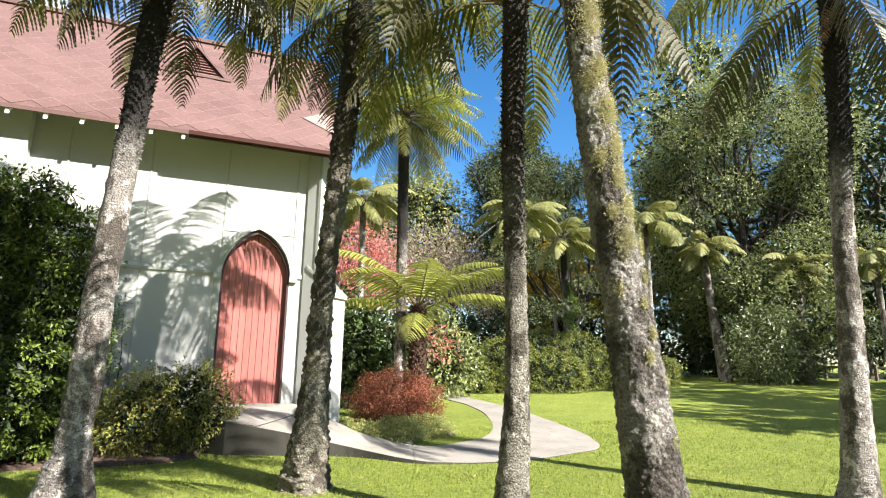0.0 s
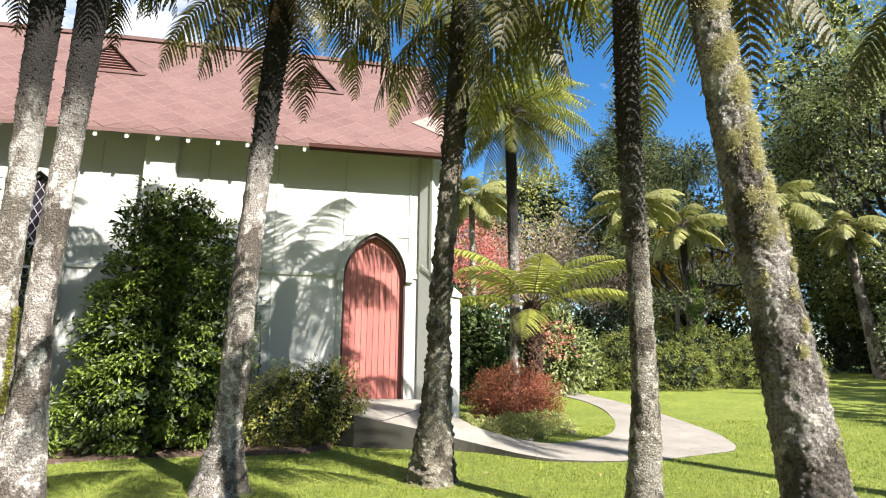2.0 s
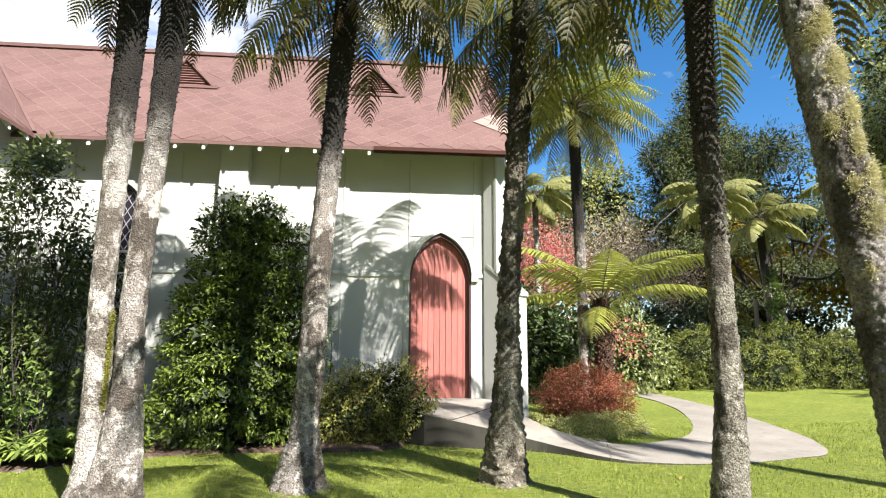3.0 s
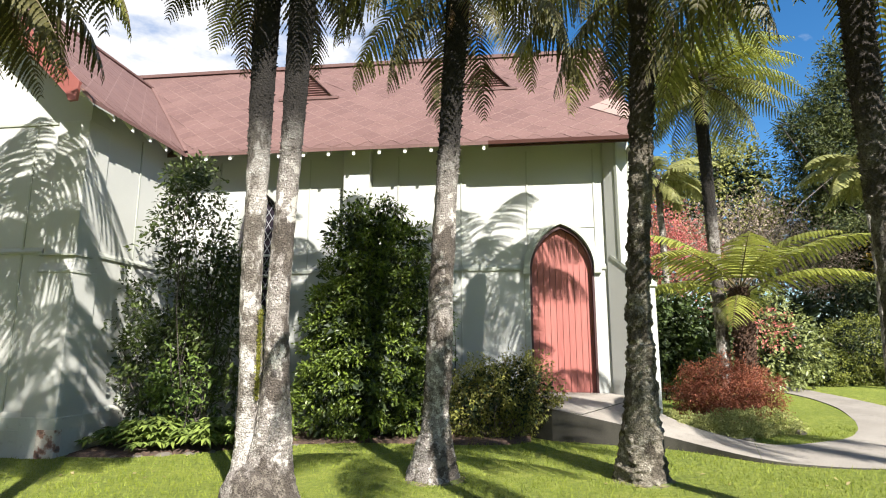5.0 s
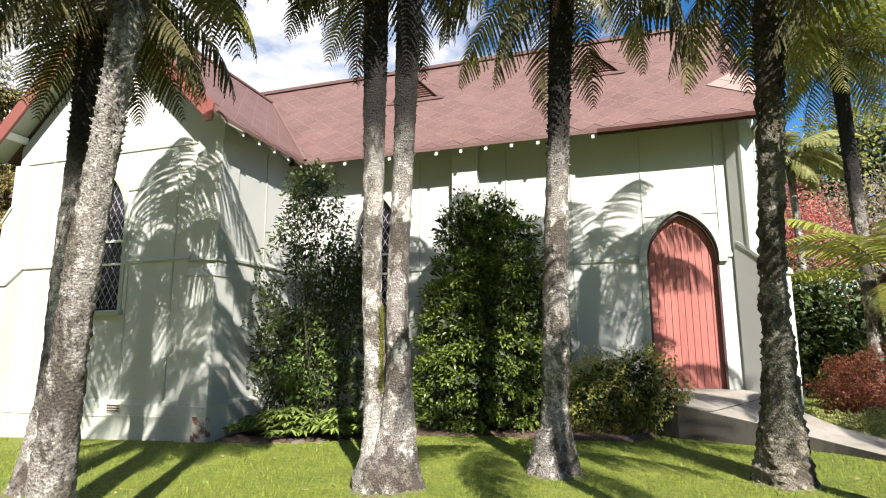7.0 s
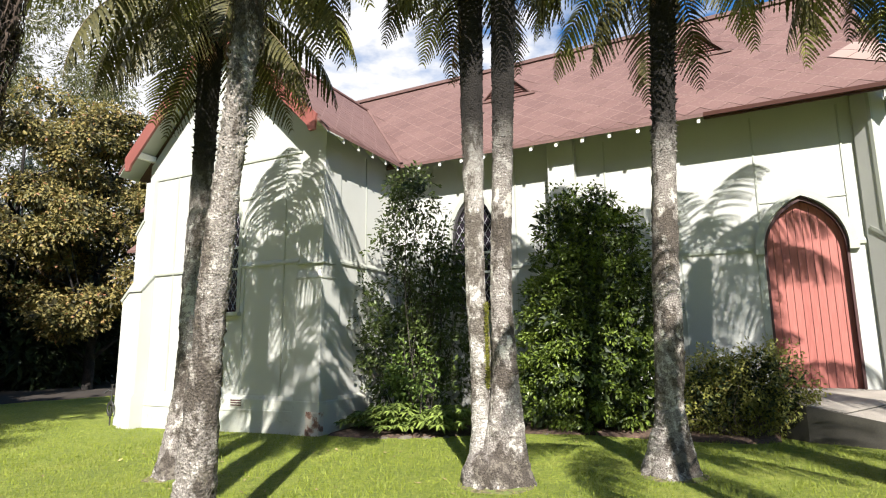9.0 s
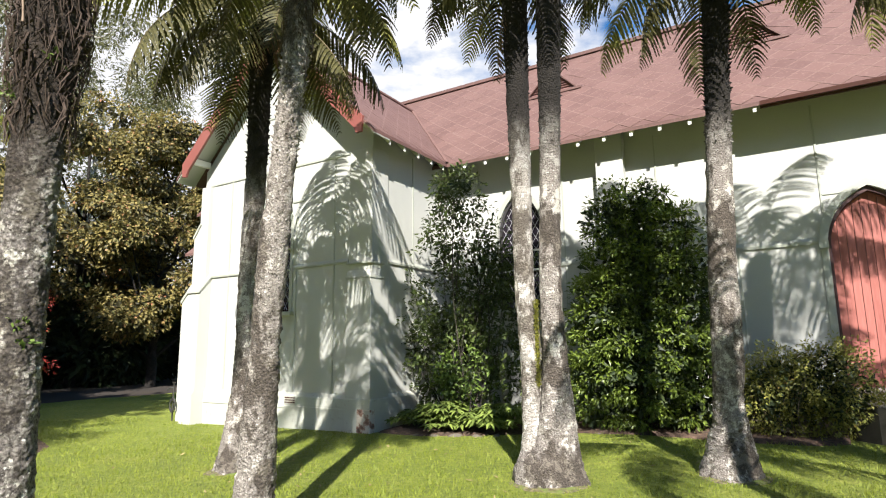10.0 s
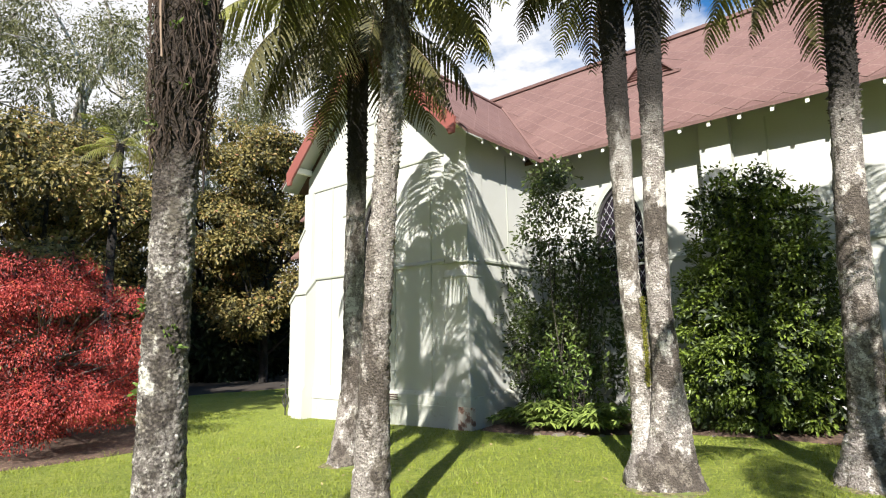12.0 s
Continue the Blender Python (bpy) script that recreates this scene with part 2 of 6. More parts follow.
# Tops are near-black: crown shade is put into the leaf bases' colour.
M_BARK = bark_material("lichened_fern_bark", (0.215, 0.187, 0.166), (0.55, 0.52, 0.465), (0.015, 0.011, 0.008), 3.3, 0.7, 0.55)
M_BARK_WHITE = bark_material("white_crusted_fern_bark", (0.33, 0.30, 0.265), (0.62, 0.60, 0.55), (0.015, 0.011, 0.008), 3.3, 0.9, 0.35)
M_BARK_DARK = bark_material("dark_mossy_fern_bark", (0.15, 0.13, 0.095), (0.42, 0.39, 0.32), (0.055, 0.042, 0.028), 2.8, 0.4, 0.7, 0.6)
M_BARK_FIVE = bark_material("half_dark_fern_bark", (0.15, 0.135, 0.105), (0.40, 0.375, 0.31), (0.030, 0.021, 0.015), 2.6, 0.45, 0.6, 0.9)
M_BARK_LOW = bark_material("shaggy_fern_bark", (0.15, 0.13, 0.115), (0.60, 0.58, 0.50), (0.042, 0.029, 0.019), 1.95, 0.8, 0.8, 1.6)
M_FIBRE = painted("brown_root_fibre", (0.038, 0.024, 0.016), (0.085, 0.055, 0.036), 0.9, 0.6)
M_ROOT = painted("pale_hanging_root", (0.24, 0.17, 0.12), (0.14, 0.1, 0.07), 0.8, 0.4)
M_BARK_PALE = bark_material("pale_fern_bark", (0.22, 0.193, 0.168), (0.52, 0.49, 0.43), (0.051, 0.0391, 0.0281), 5.0, 0.4, 0.6)
M_BARK_LEAN = bark_material("dark_leaning_fern_bark", (0.17, 0.15, 0.13), (0.42, 0.395, 0.34), (0.051, 0.0391, 0.0281), 5.0, 0.35, 0.55)
M_WOOD_BARK = bark_material("tree_bark", (0.07, 0.058, 0.048), (0.16, 0.14, 0.12), (0.05, 0.04, 0.03), 60, 0.3, 0.2)
# Tree bark with canopy shade put into its near-black colour.
M_SHADE_BARK = bark_material("shaded_tree_bark", (0.022, 0.018, 0.015), (0.045, 0.038, 0.032), (0.02, 0.016, 0.012), 60, 0.2, 0.1)
M_GUM_BARK = bark_material("white_gum_bark", (0.468, 0.442, 0.399), (0.663, 0.646, 0.612), (0.425, 0.408, 0.374), 90)
M_RUST = bark_material("rusty_fibre_bark", (0.10, 0.05, 0.03), (0.16, 0.09, 0.05), (0.09, 0.045, 0.025), 0.3, 0.1, 0.05)

M_FROND = leafy("fern_frond_green", (0.085, 0.092, 0.024), (0.265, 0.265, 0.066), 0.5, 0.36)
# Lit copy of the frond green: sunlight put into its brighter colour.
M_FROND_LIT = leafy("sunlit_yellow_green_frond", (0.14, 0.16, 0.03), (0.37, 0.39, 0.075), 0.45, 0.38)
# Far ferns' copy, with the paling of distance put into its colour.
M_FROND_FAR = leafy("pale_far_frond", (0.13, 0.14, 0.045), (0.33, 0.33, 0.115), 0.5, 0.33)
M_FROND_OLD = leafy("ageing_frond_olive", (0.035, 0.037, 0.014), (0.11, 0.10, 0.034), 0.55, 0.25)
M_FROND_DEAD = leafy("dead_frond_brown", (0.09, 0.05, 0.028), (0.22, 0.13, 0.075), 0.8, 0.25)
M_STALK = painted("frond_stalk_brown", (0.10, 0.075, 0.03), (0.05, 0.03, 0.02), 0.6, 0.4)


# ---- building helpers ----
def quick_mesh(name, verts, faces, mats, mat_index=None, smooth=False):
    """A mesh from numpy arrays; all faces have the same number of corners."""
    verts, faces = np.asarray(verts, np.float32), np.asarray(faces, np.int32)
    me = bpy.data.meshes.new(name)
    k = faces.shape[1]
    me.vertices.add(len(verts))
    me.vertices.foreach_set("co", verts.ravel())
    me.loops.add(faces.size)
    me.loops.foreach_set("vertex_index", faces.ravel())
    me.polygons.add(len(faces))
    me.polygons.foreach_set("loop_start", np.arange(0, faces.size, k, dtype=np.int32))
    if mat_index is not None:
        me.polygons.foreach_set("material_index", np.asarray(mat_index, np.int32))
    for m in mats if isinstance(mats, (list, tuple)) else [mats]:
        me.materials.append(m)
    me.update(calc_edges=True)
    me.polygons.foreach_set("use_smooth", np.full(len(faces), smooth, dtype=bool))
    return me


def under(ob, parent):
    if parent is not None:
        ob.parent = parent
    return ob


def part(name, bm, material, parent=None, label=""):
    """Links a bmesh as one mesh object under a thing or a part."""
    me = bpy.data.meshes.new(name)
    bmesh.ops.recalc_face_normals(bm, faces=bm.faces)
    bm.to_mesh(me)
    bm.free()
    me.materials.append(material)
    ob = under(new(name, me), parent)
    return tagged(ob, label) if label else ob


def part_mesh(name, me, parent=None, label=""):
    ob = under(new(name, me), parent)
    return tagged(ob, label) if label else ob


def empty(name, at=(0, 0, 0), label="", category="", group="", kind=""):
    ob = new(name)
    ob.location = at
    ob.empty_display_size = 0.2
    return tagged(ob, label, category, group, kind)


def box(bm, x0, x1, y0, y1, z0, z1, bevel=0.0, m=None):
    made = bmesh.ops.create_cube(bm, size=1.0)
    mat = Matrix.Translation(((x0 + x1) / 2, (y0 + y1) / 2, (z0 + z1) / 2)) @ Matrix.Diagonal((abs(x1 - x0), abs(y1 - y0), abs(z1 - z0), 1))
    bmesh.ops.transform(bm, matrix=(m @ mat) if m else mat, verts=made["verts"])
    if bevel:
        es = {e for v in made["verts"] for e in v.link_edges}
        bmesh.ops.bevel(bm, geom=list(es), offset=bevel, segments=2, affect="EDGES", profile=0.5)
    return bm


def box_part(name, x0, x1, y0, y1, z0, z1, material, parent, label="", bevel=0.006):
    return part(name, box(bmesh.new(), x0, x1, y0, y1, z0, z1, bevel), material, parent, label)


def prism(bm, outline, y0, y1):
    """A solid from an outline in x, z, between two y."""
    a = [bm.verts.new((x, y0, z)) for x, z in outline]
    b = [bm.verts.new((x, y1, z)) for x, z in outline]
    bm.faces.new(a)
    bm.faces.new(b[::-1])
    for i in range(len(a)):
        j = (i + 1) % len(a)
        bm.faces.new((a[i], b[i], b[j], a[j]))
    return bm


def prism_x(bm, outline, x0, x1):
    """A solid from an outline in y, z, between two x."""
    a = [bm.verts.new((x0, y, z)) for y, z in outline]
    b = [bm.verts.new((x1, y, z)) for y, z in outline]
    bm.faces.new(a)
    bm.faces.new(b[::-1])
    for i in range(len(a)):
        j = (i + 1) % len(a)
        bm.faces.new((a[i], b[i], b[j], a[j]))
    return bm


def lancet(cx, half, foot, spring, apex, n=12):
    """Outline of a pointed opening, from the left foot round to the right foot."""
    rise = apex - spring
    r = (half * half + rise * rise) / (2 * half)
    end = math.asin(min(1.0, rise / r))
    left = [(cx - half + r - r * math.cos(end * i / n), spring + r * math.sin(end * i / n)) for i in range(n + 1)]
    right = [(2 * cx - x, z) for x, z in left[-2::-1]]
    return [(cx - half, foot)] + left + right + [(cx + half, foot)]


def holed_wall(outline, holes, y0, y1):
    """A wall in x, z with openings cut right through it."""
    bm = bmesh.new()
    edges = []
    for loop in [outline] + holes:
        vs = [bm.verts.new((x, y0, z)) for x, z in loop]
        edges += [bm.edges.new((vs[i], vs[(i + 1) % len(vs)])) for i in range(len(vs))]
    bmesh.ops.triangle_fill(bm, use_beauty=True, use_dissolve=False, edges=edges)
    ret = bmesh.ops.extrude_face_region(bm, geom=bm.faces[:])
    bmesh.ops.translate(bm, vec=(0, y1 - y0, 0), verts=[v for v in ret["geom"] if isinstance(v, bmesh.types.BMVert)])
    return bm


def band(inner, outer, y0, y1):
    """A solid strip between two open outlines of equal length."""
    bm = bmesh.new()
    rows = [[bm.verts.new((x, y, z)) for x, z in line] for line in (inner, outer) for y in (y0, y1)]
    for a, b in ((0, 1), (1, 3), (3, 2), (2, 0)):
        for i in range(len(inner) - 1):
            bm.faces.new((rows[a][i], rows[a][i + 1], rows[b][i + 1], rows[b][i]))
    for i in (0, -1):
        bm.faces.new((rows[0][i], rows[1][i], rows[3][i], rows[2][i]))
    return bm


def tube(points, radii, sides=8, lump=0.0, freq=6.0, seed=0.0):
    """Verts and quad faces of a tube along points."""
    pts = [Vector(p) for p in points]
    verts, faces = [], []
    for i, p in enumerate(pts):
        d = (pts[min(i + 1, len(pts) - 1)] - pts[max(i - 1, 0)]).normalized()
        u = d.cross(Vector((0.13, 1, 0.07))).normalized()
        v = d.cross(u)
        for k in range(sides):
            a = 2 * math.pi * k / sides
            w = u * math.cos(a) + v * math.sin(a)
            q = p + w * radii[i]
            if lump:
                o = q + Vector((seed,) * 3)
                q += w * lump * (0.5 * noise.noise(o * freq * 0.8) + 0.6 * noise.noise(o * freq * 2.6) + 0.75 * noise.noise(o * freq * 6.5))
            verts.append(q[:])
    for i in range(len(pts) - 1):
        for k in range(sides):
            k2 = (k + 1) % sides
            faces.append((i * sides + k, i * sides + k2, (i + 1) * sides + k2, (i + 1) * sides + k))
    return verts, faces


def spline(points, n):
    """n points of a smooth curve through control points (any dimension)."""
    p = np.asarray(points, float)
    p = np.vstack([2 * p[0] - p[1], p, 2 * p[-1] - p[-2]])
    out = []
    for s in np.linspace(0, len(p) - 3 - 1e-6, n):
        i, t = int(s), s - int(s)
        a, b, c, d = p[i:i + 4]
        out.append(0.5 * (2 * b + (c - a) * t + (2 * a - 5 * b + 4 * c - d) * t * t + (3 * b - a - 3 * c + d) * t ** 3))
    return np.array(out)


# ---- ground ----
def ground_z(x, y):
    s = 0.62 * x + 0.78 * y - 6.5
    up = 0.034 * 0.5 * (s + math.sqrt(s * s + 4))
    if up > 0.9:
        up = 0.9 + 0.25 * (up - 0.9)
    up = min(up, 2.2)
    fall = 0.5 * (-x - 3 + math.sqrt((x + 3) ** 2 + 4))
    return up - 0.024 * min(fall, 9) - 0.05


def build_ground():
    axis = np.concatenate([[-900, -400, -200, -100, -60], np.linspace(-40, 40, 81), [60, 100, 200, 400, 900]])
    n = len(axis)
    verts = [(x, y, ground_z(x, y) + 0.012 * noise.noise((x * 0.5, y * 0.5, 0))) for y in axis for x in axis]
    idx = np.arange(n * n).reshape(n, n)
    faces = np.stack([idx[:-1, :-1], idx[:-1, 1:], idx[1:, 1:], idx[1:, :-1]], -1).reshape(-1, 4)
    ob = new("ground", quick_mesh("ground", verts, faces, M_LAWN, smooth=True))
    tagged(ob, "sunlit mown green lawn rising gently to the trees", "lawn", kind="structure")


build_ground()

# path: outer and inner edges, then the ramp up to the door
OUTER = [(0.15, 9.72, 0.50), (1.0, 9.36, 0.36), (1.97, 8.92, 0.16), (2.9, 8.05, 0.05), (4.2, 7.76, 0.045), (5.3, 7.98, 0.07), (6.05, 8.25, 0.09), (6.62, 9.3, 0.13), (6.95, 10.6, 0.17), (7.38, 13.0, 0.245), (7.55, 16.0, 0.33), (7.3, 19.0, 0.40), (5.5, 23.0, 0.45)]
INNER = [(1.62, 10.72, 0.58), (1.95, 10.35, 0.42), (2.5, 9.85, 0.20), (3.25, 9.36, 0.075), (3.95, 9.45, 0.085), (4.65, 9.85, 0.105), (5.2, 10.55, 0.13), (5.6, 11.3, 0.155), (5.9, 12.0, 0.18), (6.45, 13.7, 0.245), (6.72, 16.0, 0.31), (6.3, 18.6, 0.36), (4.6, 21.8, 0.40)]


def build_path():
    n = 90
    o, i = spline(OUTER, n), spline(INNER, n)
    cuts = [0, 21, 33, n - 1]                     # joints between the poured slabs
    path = empty("garden_path", (3, 9, 0), "worn pale concrete garden path curving across the lawn to the door ramp", "path", kind="structure")
    for a, b in zip(cuts[:-1], cuts[1:]):
        rows = []
        for k in range(a, b + 1):
            t = 0.004 * (k == a) - 0.004 * (k == b)
            oo = o[k] + (o[min(k + 1, n - 1)] - o[k]) * t * 6
            ii = i[k] + (i[min(k + 1, n - 1)] - i[k]) * t * 6
            row = []
            for f in np.linspace(0, 1, 7):
                p = oo * (1 - f) + ii * f
                row.append((p[0], p[1], p[2] + 0.006 * noise.noise((p[0] * 2, p[1] * 2, 3))))
            rows.append([(oo[0], oo[1], min(ground_z(*oo[:2]), oo[2]) - 0.25)] + row + [(ii[0], ii[1], min(ground_z(*ii[:2]), ii[2]) - 0.25)])
        m = len(rows[0])
        verts = [v for r in rows for v in r]
        faces, mi = [], []
        for r in range(len(rows) - 1):
            for c in range(m - 1):
                faces.append((r * m + c, r * m + c + 1, (r + 1) * m + c + 1, (r + 1) * m + c))
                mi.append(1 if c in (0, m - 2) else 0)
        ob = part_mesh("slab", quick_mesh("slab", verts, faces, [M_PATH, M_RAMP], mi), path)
        ob.location = (-3, -9, 0)
    # landing in front of the door
    bm = bmesh.new()
    outline = [(-0.35, 11.05), (-0.30, 10.2), (0.15, 9.72), (0.6, 9.55), (1.62, 10.72), (1.62, 11.05)]
    tops = [0.66, 0.60, 0.50, 0.44, 0.575, 0.66]
    a = [bm.verts.new((x - 3, y - 9, z + 0.004)) for (x, y), z in zip(outline, tops)]
    b = [bm.verts.new((x - 3, y - 9, -0.3)) for x, y in outline]
    bm.faces.new(a)
    bm.faces.new(b[::-1])
    for k in range(len(a)):
        j = (k + 1) % len(a)
        bm.faces.new((a[k], b[k], b[j], a[j]))
    ob = part("landing", bm, M_PATH, path)
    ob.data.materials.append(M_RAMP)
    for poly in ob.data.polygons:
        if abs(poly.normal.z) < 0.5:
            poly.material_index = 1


build_path()

# ---- church ----
WALL_Y, EAVE_Y, EAVE_Z, RIDGE_Y, RIDGE_Z = 11.08, 10.45, 5.42, 14.15, 9.12
NAVE_L, NAVE_R = -16.0, 2.02
FRONT_Y, BARGE_Y, TR_L, TR_R, TR_RIDGE_X, TR_RIDGE_Z = 8.30, 7.80, -12.60, -7.45, -10.05, 8.42
TR_EAVE_R, TR_EAVE_L, TR_EAVE_Z = -7.05, -13.05, 5.42
church = empty("church", (0, 0, 0), "pale sage painted church with red tiled roofs and a gabled transept", "church")


def build_nave():
    door_hole = lancet(0.51, 0.60, 0.62, 2.95, 3.86)
    win_hole = lancet(-5.60, 0.52, 2.12, 3.75, 4.72)
    bm = holed_wall([(NAVE_L, -0.4), (1.62, -0.4), (1.62, 5.95), (NAVE_L, 5.95)], [door_hole, win_hole], WALL_Y, WALL_Y + 0.28)
    part("nave_wall", bm, M_WALL, church, "pale sage sheet-clad wall with thin cover battens")
    bm = prism_x(bmesh.new(), [(11.36, -0.4), (16.94, -0.4), (16.94, 5.6), (14.15, 8.6), (11.36, 5.6)], 1.34, 1.60)
    part("end_wall", bm, M_WALL, church)
    box_part("rear_wall", NAVE_L, 1.62, 16.94, 17.22, -0.4, 5.5, M_WALL, church, bevel=0)
    # string course and battens on the nave wall
    for x0, x1 in ((TR_R, -6.2), (-5.0, -3.86), (-3.24, -0.26), (1.22, 1.355)):
        bm = prism_x(bmesh.new(), [(WALL_Y, 2.98), (WALL_Y - 0.03, 2.98), (WALL_Y - 0.035, 3.03), (WALL_Y, 3.10)], x0, x1)
        part("string_course", bm, M_TRIM, church)
    for x, z0, z1 in ((-1.43, 0.2, 5.4), (-0.12, 0.7, 5.4), (1.18, 3.0, 5.4), (-2.72, 3.1, 5.4), (-4.6, 0.2, 5.4), (-6.6, 0.2, 5.4)):
        box_part("batten", x - 0.016, x + 0.016, WALL_Y - 0.016, WALL_Y, z0, z1, M_TRIM, church, bevel=0.004)
    for x0, x1 in ((-0.12, 0.22), (0.80, 1.18)):
        box_part("batten", x0, x1, WALL_Y - 0.016, WALL_Y, 3.80, 3.83, M_TRIM, church, bevel=0.004)
    box_part("corner_board", 1.36, 1.44, WALL_Y - 0.03, WALL_Y, 0.3, 5.45, M_WALL, church)
    # flat pier between the bays
    bm = bmesh.new()
    box(bm, -3.82, -3.28, WALL_Y - 0.22, WALL_Y, 3.3, 5.7, 0.01)
    box(bm, -3.86, -3.24, WALL_Y - 0.40, WALL_Y, -0.2, 3.1, 0.01)
    prism_x(bm, [(WALL_Y, 3.1), (WALL_Y - 0.40, 3.1), (WALL_Y - 0.22, 3.32), (WALL_Y, 3.32)], -3.86, -3.24)
    part("buttress", bm, M_WALL, church, "flat pale buttress rising to the eave")
    # diagonal stepped buttress at the corner of the nave
    turn = Matrix.Translation((1.58, WALL_Y + 0.01, 0)) @ Matrix.Rotation(radians(-45), 4, "Z")
    bm = bmesh.new()
    prism(bm, [(-0.1, -0.3), (0.62, -0.3), (0.62, 2.66), (0.20, 3.02), (0.20, 5.62), (-0.1, 5.62)], -0.2, 0.2)
    bmesh.ops.transform(bm, matrix=turn, verts=bm.verts)
    part("buttress", bm, M_WALL, church, "stepped diagonal corner buttress with a sloped shoulder")
    bm = bmesh.new()
    prism(bm, [(0.66, 2.60), (0.66, 2.67), (0.20, 3.075), (-0.02, 3.24), (-0.02, 3.17), (0.20, 3.005)], -0.215, 0.215)
    bmesh.ops.transform(bm, matrix=turn, verts=bm.verts)
    part("buttress_cap", bm, M_TRIM, church)
    bm = bmesh.new()
    for v0, v1 in ((-0.215, -0.165), (0.165, 0.215)):
        prism(bm, [(0.16, 3.05), (0.215, 3.05), (0.215, 5.6), (0.16, 5.6)], v0, v1)
    bmesh.ops.transform(bm, matrix=turn, verts=bm.verts)
    part("buttress_edge", bm, M_TRIM, church)


build_nave()


def build_door():
    door = empty("arched_door", (0, 0, 0))
    door.parent = church
    tagged(door, "tall pointed plank door in faded red paint, closed")
    half, foot, spring, apex, cx = 0.575, 0.665, 2.95, 3.80, 0.51
    arch = lancet(cx, half, foot, spring, apex, 24)
    top = [(x, z) for x, z in arch[1:-1]]

    def top_at(x):
        for (xa, za), (xb, zb) in zip(top[:-1], top[1:]):
            if xa <= x <= xb:
                return za + (zb - za) * (x - xa) / max(xb - xa, 1e-6)
        return spring
    n = 10
    w = 2 * half / n
    for i in range(n):
        x0, x1 = cx - half + i * w + 0.004, cx - half + (i + 1) * w - 0.004
        xs = [x0 + (x1 - x0) * k / 4 for k in range(5)]
        if x0 < cx < x1:
            xs = sorted(xs + [cx])
        outline = [(x0, foot)] + [(x, top_at(x)) for x in xs] + [(x1, foot)]
        bm = prism(bmesh.new(), outline, WALL_Y + 0.10 + 0.003 * (i % 3), WALL_Y + 0.15)
        part("plank", bm, M_DOOR, door)
    # dark backing behind the joints, and the dark reveal round the door
    part("door_backing", prism(bmesh.new(), lancet(cx, half + 0.02, foot, spring, apex + 0.03), WALL_Y + 0.15, WALL_Y + 0.17), M_DARK, door)
    inner, outer = lancet(cx, half - 0.004, foot, spring, apex - 0.006, 16), lancet(cx, half + 0.035, foot, spring, apex + 0.07, 16)
    part("door_frame", band(inner, outer, WALL_Y - 0.012, WALL_Y + 0.14), M_DARK, door, "dark brown timber door frame")
    inner, outer = lancet(cx, half + 0.037, 3.0, 3.001, apex + 0.074, 16), lancet(cx, half + 0.16, 3.0, 3.001, apex + 0.20, 16)
    part("hood_mould", band(inner[1:-1], outer[1:-1], WALL_Y - 0.07, WALL_Y), M_TRIM, church, "pale pointed hood mould over the door")
    for sx in (-1, 1):
        x = cx + sx * (half + 0.10)
        box_part("hood_stop", x - 0.07, x + 0.07, WALL_Y - 0.075, WALL_Y, 2.90, 3.02, M_TRIM, church)
    box_part("jamb_trim", cx - half - 0.15, cx - half - 0.05, WALL_Y - 0.02, WALL_Y, 0.62, 2.9, M_TRIM, church)
    box_part("door_sill", cx - half - 0.1, cx + half + 0.1, WALL_Y - 0.06, WALL_Y + 0.2, 0.60, 0.662, M_PATH, church)


build_door()


